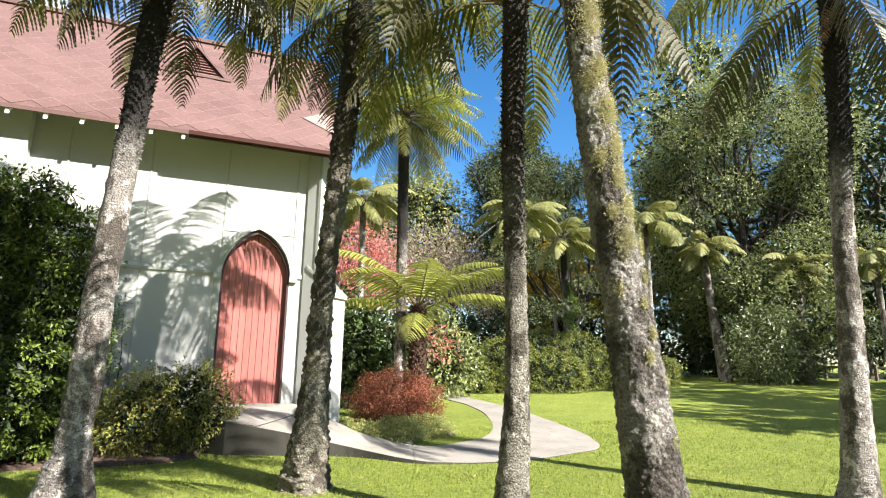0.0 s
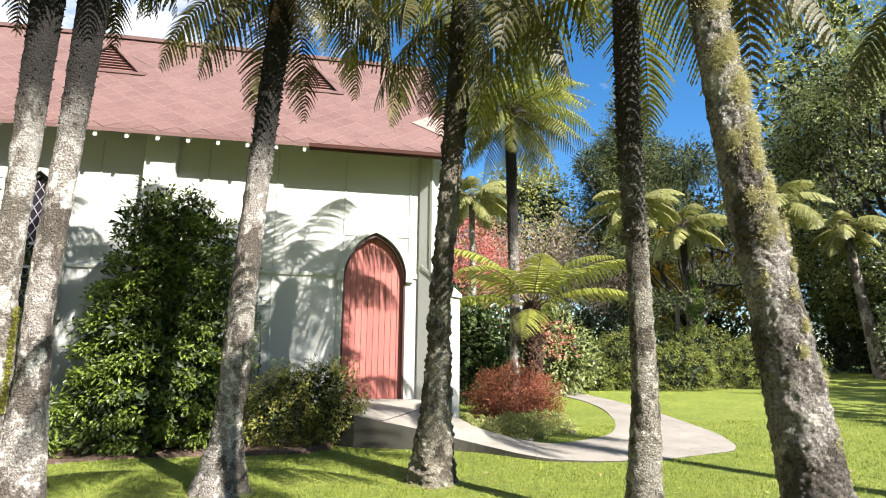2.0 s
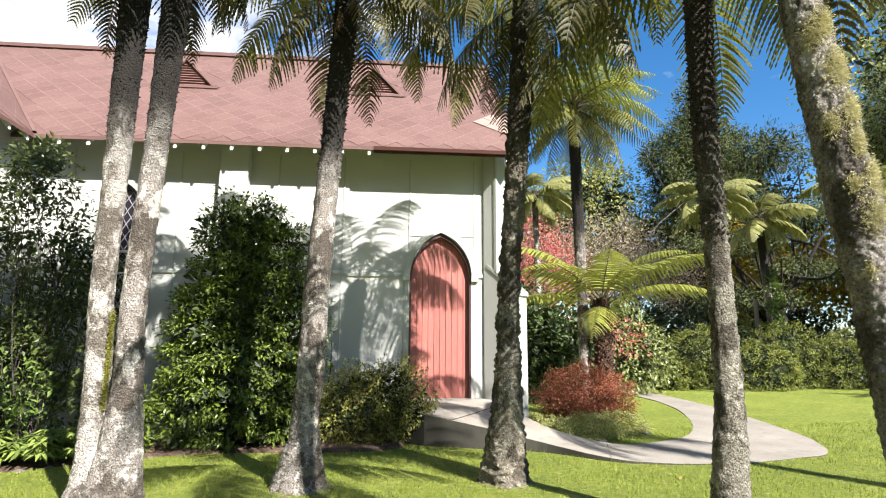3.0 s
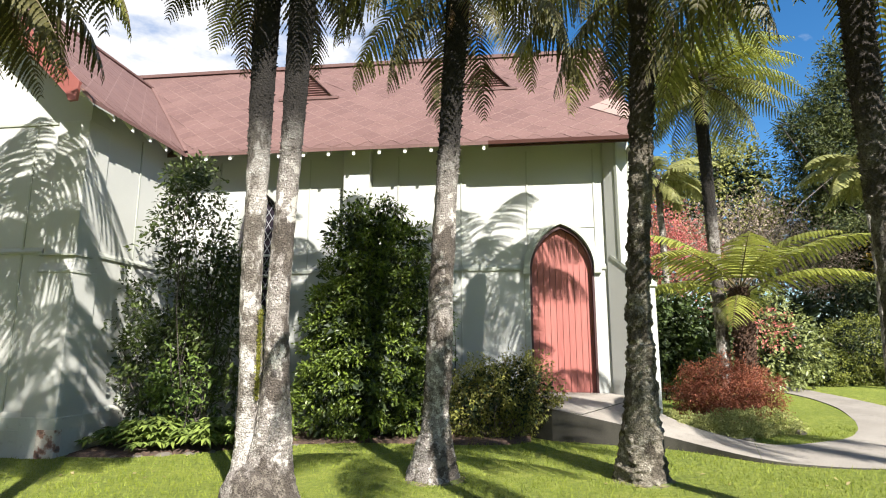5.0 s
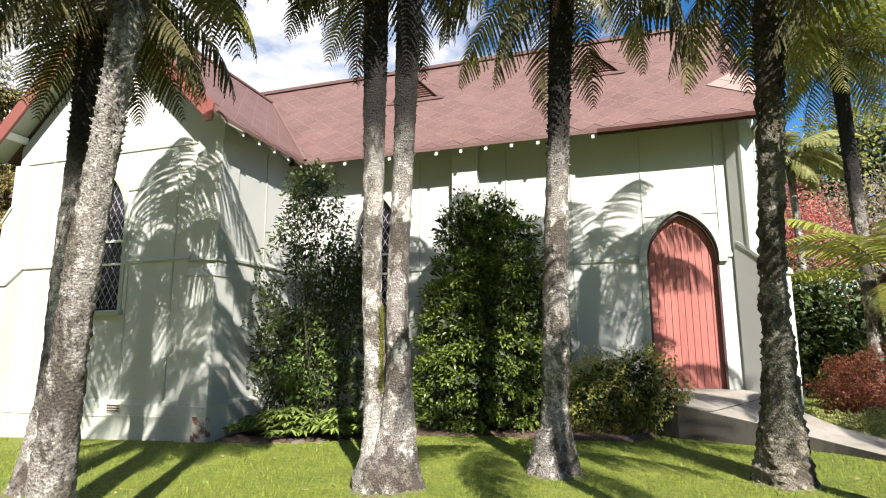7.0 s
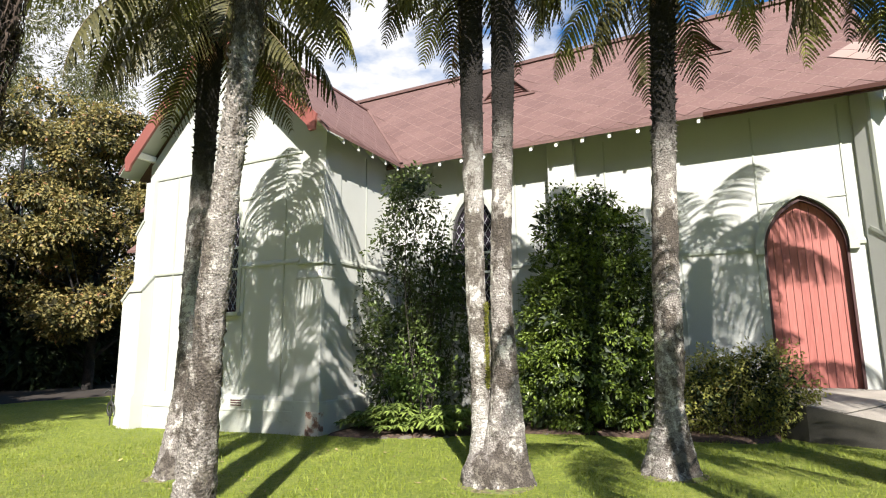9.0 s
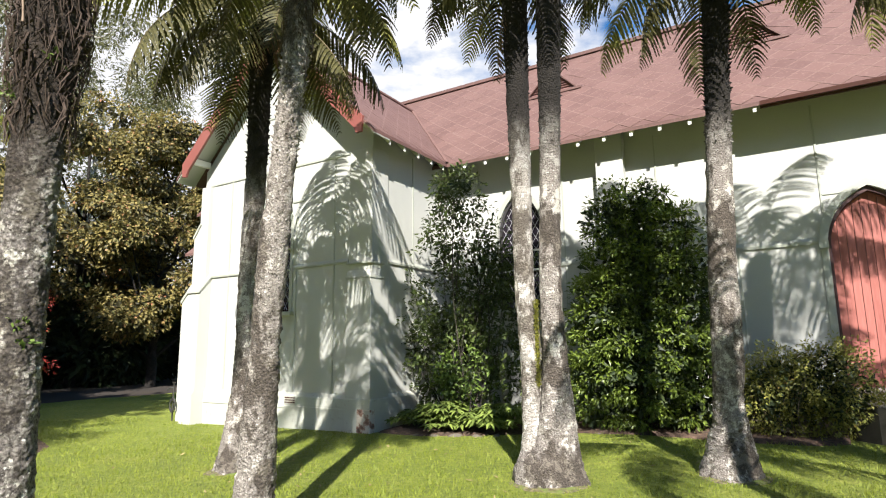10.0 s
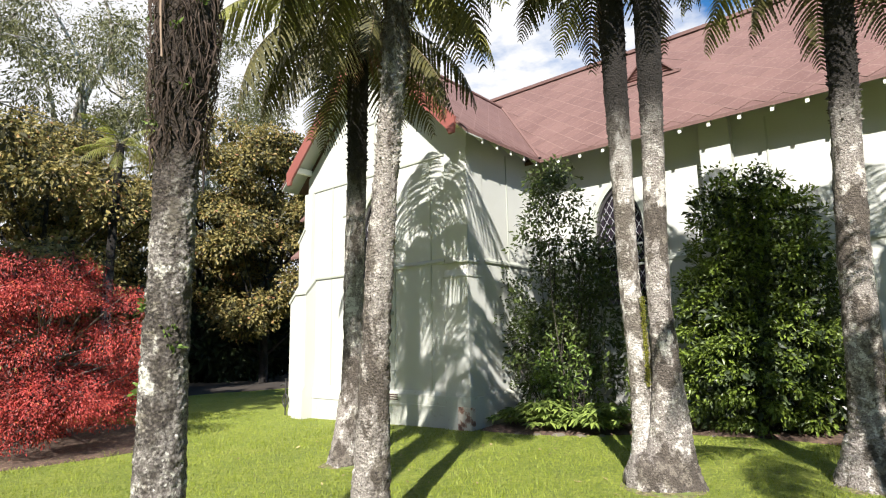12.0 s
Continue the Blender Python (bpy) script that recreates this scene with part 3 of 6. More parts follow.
def build_window(cx, half, foot, spring, apex, y):
    win = empty("lancet_window", (0, 0, 0))
    win.parent = church
    tagged(win, "pointed window with dark diamond leaded panes")
    part("glazing", prism(bmesh.new(), lancet(cx, half, foot, spring, apex), y + 0.12, y + 0.13), M_GLASS, win)
    inner, outer = lancet(cx, half - 0.055, foot + 0.05, spring, apex - 0.08), lancet(cx, half + 0.002, foot, spring, apex + 0.002)
    part("window_frame", band(inner, outer, y + 0.05, y + 0.15), M_FRAME, win)
    part("window_trim", band(lancet(cx, half, foot, spring, apex), lancet(cx, half + 0.09, foot, spring, apex + 0.13), y - 0.02, y), M_TRIM, win)
    box_part("window_sill", cx - half - 0.14, cx + half + 0.14, y - 0.11, y + 0.1, foot - 0.09, foot, M_TRIM, win, bevel=0.012)
    for z in (foot + (spring - foot) * 0.52, foot + (spring - foot) * 0.78):
        box_part("glazing_bar", cx - half + 0.05, cx + half - 0.05, y + 0.085, y + 0.12, z - 0.022, z + 0.022, M_WHITE, win)
    # lead lattice
    arch = lancet(cx, half - 0.05, foot + 0.05, spring, apex - 0.09, 16)

    def inside(x, z):
        if not (foot + 0.05 < z < apex and abs(x - cx) < half - 0.05):
            return False
        if z < spring:
            return True
        r = ((half - .05) ** 2 + (apex - .09 - spring) ** 2) / (2 * (half - .05))
        return math.hypot(abs(x - cx) + r - (half - .05), z - spring) < r
    bm = bmesh.new()
    for s in (-1, 1):
        for k in range(-24, 40):
            c = k * 0.155
            run = []
            for j in range(0, 220):
                z = foot + 0.013 * j
                x = cx + s * ((z - foot) * 0.6 - c)
                if inside(x, z):
                    run.append((x, z))
            if len(run) > 3:
                (xa, za), (xb, zb) = run[0], run[-1]
                d = Vector((xb - xa, 0, zb - za))
                nrm = Vector((d.z, 0, -d.x)).normalized() * 0.005
                vs = [bm.verts.new((px + o * nrm.x, y + yy, pz + o * nrm.z)) for yy in (0.105, 0.118) for (px, pz) in ((xa, za), (xb, zb)) for o in (-1, 1)]
                for q in ((0, 1, 3, 2), (4, 5, 7, 6), (0, 2, 6, 4), (1, 3, 7, 5)):
                    bm.faces.new([vs[t] for t in q])
    part("lead_lattice", bm, M_LEAD, win)


M_LEAD = painted("dull_lead", (0.30, 0.30, 0.32), (0.2, 0.2, 0.2), 0.5, 0.3)
build_window(-5.60, 0.52, 2.12, 3.75, 4.72, WALL_Y)
build_window(-10.10, 0.46, 2.12, 3.85, 4.80, FRONT_Y)


def build_transept():
    hole = lancet(-10.10, 0.46, 2.12, 3.85, 4.80)
    outline = [(TR_L, -0.5), (TR_R, -0.5), (TR_R, 5.62), (TR_RIDGE_X, 8.22), (TR_L, 5.62)]
    part("gable_wall", holed_wall(outline, [hole], FRONT_Y, FRONT_Y + 0.25), M_WALL, church, "pale sage gable wall dappled with fern shade")
    box_part("side_wall", TR_R - 0.25, TR_R, FRONT_Y + 0.25, WALL_Y, -0.5, 5.70, M_WALL, church, bevel=0)
    box_part("side_wall", TR_L, TR_L + 0.25, FRONT_Y + 0.25, WALL_Y, -0.5, 5.70, M_WALL, church, bevel=0)
    # plinth, strings and battens on the front
    bm = prism_x(bmesh.new(), [(FRONT_Y, -0.4), (FRONT_Y - 0.06, -0.4), (FRONT_Y - 0.06, 0.42), (FRONT_Y, 0.50)], TR_L - 0.02, TR_R)
    part("plinth", bm, M_PLINTH, church, "stained plaster plinth at the grass")
    bm = prism_x(bmesh.new(), [(FRONT_Y - 0.004, 0.20), (FRONT_Y - 0.075, 0.20), (FRONT_Y - 0.075, 0.235), (FRONT_Y - 0.004, 0.25)], TR_L, TR_R)
    part("plinth_ledge", bm, M_PLINTH, church)
    bm = prism(bmesh.new(), [(TR_R - 0.01, -0.4), (TR_R + 0.05, -0.4), (TR_R + 0.05, 0.42), (TR_R, 0.50)], FRONT_Y + 0.1, WALL_Y)
    part("plinth", bm, M_PLINTH, church)
    for x0, x1 in ((TR_L, -10.66), (-9.54, -8.04)):
        bm = prism_x(bmesh.new(), [(FRONT_Y, 3.0), (FRONT_Y - 0.03, 3.0), (FRONT_Y - 0.035, 3.04), (FRONT_Y, 3.10)], x0, x1)
        part("string_course", bm, M_TRIM, church)
    bm = prism(bmesh.new(), [(TR_R, 3.0), (TR_R + 0.03, 3.0), (TR_R + 0.035, 3.04), (TR_R, 3.10)], FRONT_Y + 0.1, WALL_Y)
    part("string_course", bm, M_TRIM, church)
    for x, z0, z1 in ((-8.42, 0.5, 5.3), (-9.46, 0.5, 4.1), (-10.74, 0.5, 4.1), (-11.6, 0.5, 5.3), (-10.10, 5.3, 8.0)):
        box_part("batten", x - 0.018, x + 0.018, FRONT_Y - 0.016, FRONT_Y, z0, z1, M_TRIM, church, bevel=0.004)
    for x0, x1, z in ((TR_L + 0.1, TR_R - 0.1, 5.24), (-11.2, -8.9, 6.5), (-11.2, -10.6, 4.45), (-9.6, -9.28, 4.45)):
        box_part("batten", x0, x1, FRONT_Y - 0.02, FRONT_Y, z - 0.022, z + 0.022, M_TRIM, church, bevel=0.004)
    box_part("batten", TR_R, TR_R + 0.016, 9.65, 9.685, 0.5, 5.4, M_TRIM, church, bevel=0.004)
    # clasping pier at the near corner, with its offset and crumbling foot
    bm = bmesh.new()
    box(bm, -7.98, -7.41, FRONT_Y - 0.07, FRONT_Y + 0.45, 2.80, 5.25, 0.012)
    box(bm, -8.0, -7.40, FRONT_Y - 0.11, FRONT_Y + 0.45, 0.40, 2.72, 0.012)
    prism_x(bm, [(FRONT_Y + 0.4, 2.72), (FRONT_Y - 0.11, 2.72), (FRONT_Y - 0.07, 2.84), (FRONT_Y + 0.4, 2.84)], -8.0, -7.40)
    part("buttress", bm, M_WALL, church, "corner pier with a shallow offset")
    for z in (2.69, 2.97):
        box_part("pier_ledge", -8.01, -7.385, FRONT_Y - 0.125, FRONT_Y + 0.3, z - 0.018, z + 0.018, M_TRIM, church, bevel=0.005)
    box_part("buttress_plinth", -8.012, -7.385, FRONT_Y - 0.125, FRONT_Y + 0.45, -0.4, 0.44, M_PLINTH, church, "stained plaster foot of the corner pier", bevel=0.02)
    box_part("buttress_foot", -7.70, -7.378, FRONT_Y - 0.133, FRONT_Y + 0.03, -0.4, 0.27, M_BRICK, church, "crumbling bare brick at the pier's foot", bevel=0.03)
    # sideways stepped buttress at the far corner
    bm = bmesh.new()
    prism(bm, [(TR_L + 0.3, -0.4), (-13.12, -0.4), (-13.12, 2.52), (-12.98, 2.68), (-12.80, 2.86), (-12.80, 4.02), (-12.60, 4.3), (-12.60, 5.2), (TR_L + 0.3, 5.2)], FRONT_Y - 0.10, FRONT_Y + 0.5)
    part("buttress", bm, M_WALL, church, "white stepped buttress at the outer transept corner")
    for cap in ([(-13.16, 2.49), (-12.79, 2.87), (-12.74, 2.83), (-13.12, 2.45)], [(-12.83, 4.00), (-12.58, 4.32), (-12.54, 4.29), (-12.79, 3.97)]):
        part("buttress_cap", prism(bmesh.new(), cap, FRONT_Y - 0.13, FRONT_Y + 0.5), M_TRIM, church)
    bm = prism_x(bmesh.new(), [(FRONT_Y, -0.4), (FRONT_Y - 0.36, -0.4), (FRONT_Y - 0.36, 0.40), (FRONT_Y - 0.30, 0.48), (FRONT_Y - 0.30, 2.66), (FRONT_Y, 3.02)], -12.62, -12.20)
    part("buttress", bm, M_WALL, church, "forward leg of the white corner buttress, sloped on top")
    part("buttress_cap", prism_x(bmesh.new(), [(FRONT_Y - 0.33, 2.64), (FRONT_Y - 0.32, 2.70), (FRONT_Y - 0.005, 3.08), (FRONT_Y - 0.005, 3.02)], -12.64, -12.18), M_TRIM, church)
    # floor vent with dark slots
    vent = part("wall_vent", box(bmesh.new(), -9.62, -9.30, FRONT_Y - 0.075, FRONT_Y - 0.06, 0.27, 0.43, 0.004), M_TRIM, church)
    for k in range(3):
        part("slot", box(bmesh.new(), -9.60, -9.32, FRONT_Y - 0.079, FRONT_Y - 0.074, 0.295 + 0.045 * k, 0.318 + 0.045 * k), M_DARK, vent)


build_transept()


def build_roofs():
    th = 0.07
    # nave: front and back slope
    for y0 in (EAVE_Y, 2 * RIDGE_Y - EAVE_Y):
        bm = prism_x(bmesh.new(), [(y0, EAVE_Z - th), (y0, EAVE_Z), (RIDGE_Y, RIDGE_Z), (RIDGE_Y, RIDGE_Z - th * 1.4)], NAVE_L, NAVE_R)
        part("nave_roof", bm, M_TILE, church, "steep red diamond-tiled nave roof")
    bm = prism(bmesh.new(), [(NAVE_L, RIDGE_Z - 0.03), (NAVE_R, RIDGE_Z - 0.03), (NAVE_R, RIDGE_Z + 0.06), (NAVE_L, RIDGE_Z + 0.06)], RIDGE_Y - 0.10, RIDGE_Y + 0.10)
    part("ridge_cap", bm, M_TILE, church)
    # transept: two slopes running back into the nave roof
    tip_y = EAVE_Y + (TR_RIDGE_Z - EAVE_Z)
    for ex in (TR_EAVE_R, TR_EAVE_L):
        bm = bmesh.new()
        pts = [(ex, BARGE_Y, TR_EAVE_Z), (ex, EAVE_Y + 0.02, TR_EAVE_Z), (TR_RIDGE_X, tip_y, TR_RIDGE_Z), (TR_RIDGE_X, BARGE_Y, TR_RIDGE_Z)]
        a = [bm.verts.new(p) for p in pts]
        b = [bm.verts.new((x, y, z - th)) for x, y, z in pts]
        bm.faces.new(a)
        bm.faces.new(b[::-1])
        for k in range(4):
            bm.faces.new((a[k], b[k], b[(k + 1) % 4], a[(k + 1) % 4]))
        part("transept_roof", bm, M_TILE, church, "red diamond-tiled transept roof with mossy edge")
    # valley flashing, ridge roll
    v0, v1 = Vector((TR_EAVE_R, EAVE_Y, EAVE_Z)), Vector((TR_RIDGE_X, tip_y, TR_RIDGE_Z))
    vs, fs = tube([v0 + Vector((0, 0, 0.02)), v1 + Vector((0, 0, 0.02))], [0.05, 0.05], 6)
    part_mesh("valley_flashing", quick_mesh("valley_flashing", vs, fs, M_TILE), church)
    vs, fs = tube([(TR_RIDGE_X, BARGE_Y - 0.02, TR_RIDGE_Z + 0.01), (TR_RIDGE_X, tip_y, TR_RIDGE_Z + 0.01)], [0.07, 0.07], 8)
    part_mesh("ridge_cap", quick_mesh("ridge_cap", vs, fs, M_TILE), church)
    # bargeboards with blunt ends, soffit boards and purlin ends
    for ex, sg in ((TR_EAVE_R, 1), (TR_EAVE_L, -1)):
        s = (TR_RIDGE_Z - TR_EAVE_Z) / (TR_RIDGE_X - ex)

        def zt(x):
            return TR_EAVE_Z + s * (x - ex)
        x1 = ex - sg * 0.24
        outline = [(TR_RIDGE_X, TR_RIDGE_Z + 0.05), (x1, zt(x1) + 0.05), (x1 - sg * 0.03, zt(x1) - 0.26), (x1 - sg * 0.16, zt(x1) - 0.27), (x1 - sg * 0.22, zt(x1 - sg * 0.22) - 0.36), (TR_RIDGE_X, TR_RIDGE_Z - 0.36)]
        part("bargeboard", prism(bmesh.new(), outline, BARGE_Y - 0.04, BARGE_Y + 0.015), M_RED, church, "red painted bargeboard with flaking paint")
        outline = [(TR_RIDGE_X, TR_RIDGE_Z - 0.075), (ex, TR_EAVE_Z - 0.075), (ex, TR_EAVE_Z - 0.10), (TR_RIDGE_X, TR_RIDGE_Z - 0.10)]
        part("soffit", prism(bmesh.new(), outline, BARGE_Y + 0.016, FRONT_Y), M_TRIM, church)
        for f in (0.18, 0.62):
            x = ex + (TR_RIDGE_X - ex) * f
            z = zt(x) - 0.10
            box_part("purlin_end", x - 0.05, x + 0.05, BARGE_Y + 0.02, FRONT_Y, z - 0.16, z - 0.02, M_WHITE, church)
    # rafter ends under the eaves
    for k in range(20):
        x = -6.62 + 0.517 * k
        if x > -0.8:
            break
        bm = prism_x(bmesh.new(), [(EAVE_Y + 0.03, EAVE_Z - 0.16), (EAVE_Y + 0.03, EAVE_Z - 0.055), (WALL_Y, EAVE_Z + 0.55), (WALL_Y, EAVE_Z + 0.43)], x - 0.028, x + 0.028)
        part("rafter_end", bm, M_WHITE, church)
    for k in range(5):
        y = 8.35 + 0.50 * k
        bm = prism(bmesh.new(), [(TR_EAVE_R - 0.03, TR_EAVE_Z - 0.16), (TR_EAVE_R - 0.03, TR_EAVE_Z - 0.055), (TR_R, TR_EAVE_Z + 0.33), (TR_R, TR_EAVE_Z + 0.22)], y - 0.028, y + 0.028)
        part("rafter_end", bm, M_WHITE, church)
    # dark boarding between rafters, gutter on the near half
    bm = bmesh.new()
    prism_x(bm, [(EAVE_Y - 0.06, EAVE_Z - 0.085), (EAVE_Y - 0.075, EAVE_Z - 0.02), (EAVE_Y - 0.062, EAVE_Z - 0.02), (EAVE_Y - 0.05, EAVE_Z - 0.07), (EAVE_Y - 0.01, EAVE_Z - 0.07), (EAVE_Y, EAVE_Z - 0.02), (EAVE_Y + 0.012, EAVE_Z - 0.03), (EAVE_Y + 0.008, EAVE_Z - 0.085)], -0.85, NAVE_R - 0.12)
    part("gutter", bm, M_GUTTER, church, "red-brown gutter along the eave")
    bm = prism_x(bmesh.new(), [(EAVE_Y + 0.013, EAVE_Z - 0.12), (EAVE_Y + 0.013, EAVE_Z - 0.068), (EAVE_Y + 0.04, EAVE_Z - 0.04), (EAVE_Y + 0.04, EAVE_Z - 0.12)], -0.85, NAVE_R - 0.02)
    part("fascia", bm, M_GUTTER, church)
    box_part("rafter_foot", NAVE_R - 0.16, NAVE_R - 0.06, EAVE_Y + 0.05, WALL_Y + 0.2, EAVE_Z - 0.17, EAVE_Z - 0.03, M_WHITE, church)
    # louvred triangular roof vents
    for cx in (-0.98, -5.22):
        y0, z0, h, w = 12.46, 7.44, 0.62, 0.62
        v = empty("roof_vent", (0, 0, 0), "triangular louvred roof vent")
        v.parent = church
        yb = y0 + h
        for s in (-1, 1):
            bm = bmesh.new()
            pts = [(cx + s * (w + 0.07), y0 - 0.07, z0 - 0.05), (cx, y0 - 0.07, z0 + h + 0.03), (cx, yb + 0.05, z0 + h + 0.03), (cx + s * (w + 0.07), y0 + 0.02, z0 - 0.03)]
            a = [bm.verts.new(p) for p in pts]
            b = [bm.verts.new((x, y, z - 0.045)) for x, y, z in pts]
            bm.faces.new(a)
            bm.faces.new(b[::-1])
            for k in range(4):
                bm.faces.new((a[k], b[k], b[(k + 1) % 4], a[(k + 1) % 4]))
            part("vent_roof", bm, M_TILE, v)
        part("vent_back", prism(bmesh.new(), [(cx - w, z0), (cx + w, z0), (cx, z0 + h)], y0 + 0.06, y0 + 0.08), M_LOUVRE, v)
        for k in range(9):
            z = z0 + 0.03 + k * 0.06
            hw = w * (1 - (z - z0 + 0.04) / h)
            if hw > 0.03:
                bm = prism_x(bmesh.new(), [(y0 - 0.02, z), (y0 - 0.015, z + 0.012), (y0 + 0.05, z + 0.055), (y0 + 0.05, z + 0.04)], cx - hw, cx + hw)
                part("louvre", bm, M_LOUVRE, v)
        box_part("vent_sill", cx - w - 0.12, cx + w + 0.12, y0 - 0.10, y0 + 0.05, z0 - 0.07, z0 - 0.01, M_TILE, v)


build_roofs()


def build_vestry():
    """Low red-roofed wing behind the transept."""
    bm = prism_x(bmesh.new(), [(11.6, -0.6), (17.0, -0.6), (17.0, 4.5), (14.3, 6.8), (11.6, 4.5)], -17.2, -13.0)
    part("wing_wall", bm, M_WALL, church)
    for y0 in (11.15, 17.45):
        bm = prism_x(bmesh.new(), [(y0, 4.35), (y0, 4.43), (14.3, 7.15), (14.3, 7.06)], -17.5, -12.9)
        part("wing_roof", bm, M_TILE, church)


build_vestry()


# ---- tree ferns ----
def frond_mesh(name, length, e0, droop, width, pairs, leaflets, leaf_mat, hang=0.35, seed=1, curl=0.0, bare=0.14, bow=1.15):
    """One twice-divided frond that grows along +x from the origin and arches over."""
    rng = np.random.default_rng(seed)
    n = 24
    s = np.linspace(0, 1, n)
    ang = np.radians(e0 - droop * s ** bow)
    side = np.radians(curl) * s ** 1.5
    step = length / (n - 1)
    pts = np.zeros((n, 3))
    for i in range(1, n):
        a, b = ang[i - 1], side[i - 1]
        pts[i] = pts[i - 1] + step * np.array([math.cos(a) * math.cos(b), math.cos(a) * math.sin(b), math.sin(a)])
    rv, rf = tube(pts, [0.017 * (1 - 0.85 * t) for t in s], 5)
    verts, faces, mats = list(rv), [list(f) for f in rf], [1] * len(rf)
    V, F = [], []

    def at(t):
        k = min(int(t * (n - 1)), n - 2)
        u = t * (n - 1) - k
        return pts[k] * (1 - u) + pts[k + 1] * u, (pts[k + 1] - pts[k]) / step
    base = len(verts)
    down = np.array([0, 0, -1.0])
    for i in range(pairs):
        t = bare + (1 - bare) * ((i + 0.3) / pairs) ** 0.92
        p, d = at(min(t, 0.995))
        plen = width * length * max(0.10, math.sin(math.pi * min(0.985, 0.16 + 0.84 * t ** 0.9))) ** 0.75
        sd = np.array([-d[1], d[0], 0.0])
        sd /= max(np.linalg.norm(sd), 1e-6)
        up = np.cross(d, sd)
        for sg in (-1, 1):
            if rng.random() < 0.02:
                continue
            fwd = 0.30 + 0.35 * t + rng.normal(0, 0.06)
            dirn = sg * sd + fwd * d - hang * (0.25 + 0.5 * rng.random()) * up
            dirn /= np.linalg.norm(dirn)
            L = plen * (1 + rng.normal(0, 0.06))
            m = max(4, int(round(leaflets * (0.4 + 0.6 * L / (width * length)))))
            us = (np.arange(m) + 0.6) / m
            # the pinna bows over under its own weight
            line = p + np.outer(us * L, dirn) + np.outer(L * (0.30 + 0.45 * hang) * us ** 2.0, down)
            tg = dirn + np.outer(2 * (0.30 + 0.45 * hang) * us, down)
            tg /= np.linalg.norm(tg, axis=1)[:, None]
            w = 0.0035
            k0 = len(V)
            V += [p - w * d, p + w * d, line[m // 2] + w * d, line[m // 2] - w * d, line[-1] + 0.3 * w * d, line[-1] - 0.3 * w * d]
            F += [(k0, k0 + 1, k0 + 2, k0 + 3), (k0 + 3, k0 + 2, k0 + 4, k0 + 5)]
            wide = (0.072 if leaflets > 8 else 0.20) * width * length
            ll = wide * (0.55 + 0.45 * np.minimum(1, us * 5)) * np.maximum(0.12, 1.03 - us) ** 0.45 * min(1.0, 0.35 + L / (width * length))
            hw = 0.70 * float(np.linalg.norm(np.diff(line, axis=0), axis=1).mean())
            for j in range(m):
                nrm = np.cross(tg[j], d)
                nrm *= sg / max(np.linalg.norm(nrm), 1e-6)
                cross = np.cross(nrm, tg[j])
                for s2 in (-1, 1):
                    q = s2 * cross + 0.42 * tg[j] - nrm * (0.05 + 0.12 * rng.random())
                    q /= np.linalg.norm(q)
                    a = line[j]
                    k0 = len(V)
                    V += [a - tg[j] * hw, a + q * ll[j] * 0.85 - tg[j] * hw * 0.6, a + q * ll[j] + tg[j] * hw * 0.2, a + tg[j] * hw]
                    F.append((k0, k0 + 1, k0 + 2, k0 + 3))
    V = np.array(V)
    faces = np.array(faces + [[a + base for a in f] for f in F])
    return quick_mesh(name, np.vstack([np.array(verts), V]), faces, [leaf_mat, M_STALK], mats + [0] * len(F))


FRONDS = {}
FRONDS["green"] = [
    frond_mesh("frond", 2.6, 68, 142, 0.185, 33, 10, M_FROND, 0.35, 1, 8, bow=0.9),
    frond_mesh("frond", 2.8, 50, 130, 0.180, 36, 10, M_FROND, 0.45, 2, -10, bow=0.9),
    frond_mesh("frond", 2.8, 30, 114, 0.175, 36, 10, M_FROND, 0.55, 3, 12, bow=0.85),
    frond_mesh("frond", 2.6, 8, 92, 0.180, 34, 10, M_FROND_OLD, 0.65, 4, -8, bow=0.8),
    frond_mesh("frond", 2.2, -25, 60, 0.180, 30, 10, M_FROND_OLD, 0.75, 5, 5, bow=0.8)]
FRONDS["lit"] = [
    frond_mesh("frond", 2.1, 58, 88, 0.19, 22, 13, M_FROND_LIT, 0.25, 6, 8),
    frond_mesh("frond", 2.3, 38, 80, 0.19, 24, 13, M_FROND_LIT, 0.35, 7, -10),
    frond_mesh("frond", 2.3, 18, 66, 0.19, 24, 13, M_FROND_LIT, 0.40, 8, 12),
    frond_mesh("frond", 2.1, -2, 58, 0.19, 22, 13, M_FROND, 0.50, 9, -8),
    frond_mesh("frond", 1.8, -28, 45, 0.19, 20, 13, M_FROND, 0.60, 10, 5)]
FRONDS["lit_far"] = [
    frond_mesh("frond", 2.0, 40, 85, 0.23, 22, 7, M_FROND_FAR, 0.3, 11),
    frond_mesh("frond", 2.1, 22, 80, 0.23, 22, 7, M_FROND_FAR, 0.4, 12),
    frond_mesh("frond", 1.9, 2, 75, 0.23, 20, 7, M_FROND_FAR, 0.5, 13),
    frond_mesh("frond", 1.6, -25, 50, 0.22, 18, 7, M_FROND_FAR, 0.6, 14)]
FRONDS["bright"] = [
    frond_mesh("frond", 2.2, 58, 72, 0.23, 28, 16, M_FROND_LIT, 0.05, 61, 5),
    frond_mesh("frond", 2.3, 42, 62, 0.23, 28, 16, M_FROND_LIT, 0.10, 62, -8),
    frond_mesh("frond", 2.2, 26, 58, 0.23, 28, 16, M_FROND_LIT, 0.15, 63, 8),
    frond_mesh("frond", 1.9, 8, 58, 0.23, 24, 16, M_FROND_LIT, 0.25, 64, -5)]
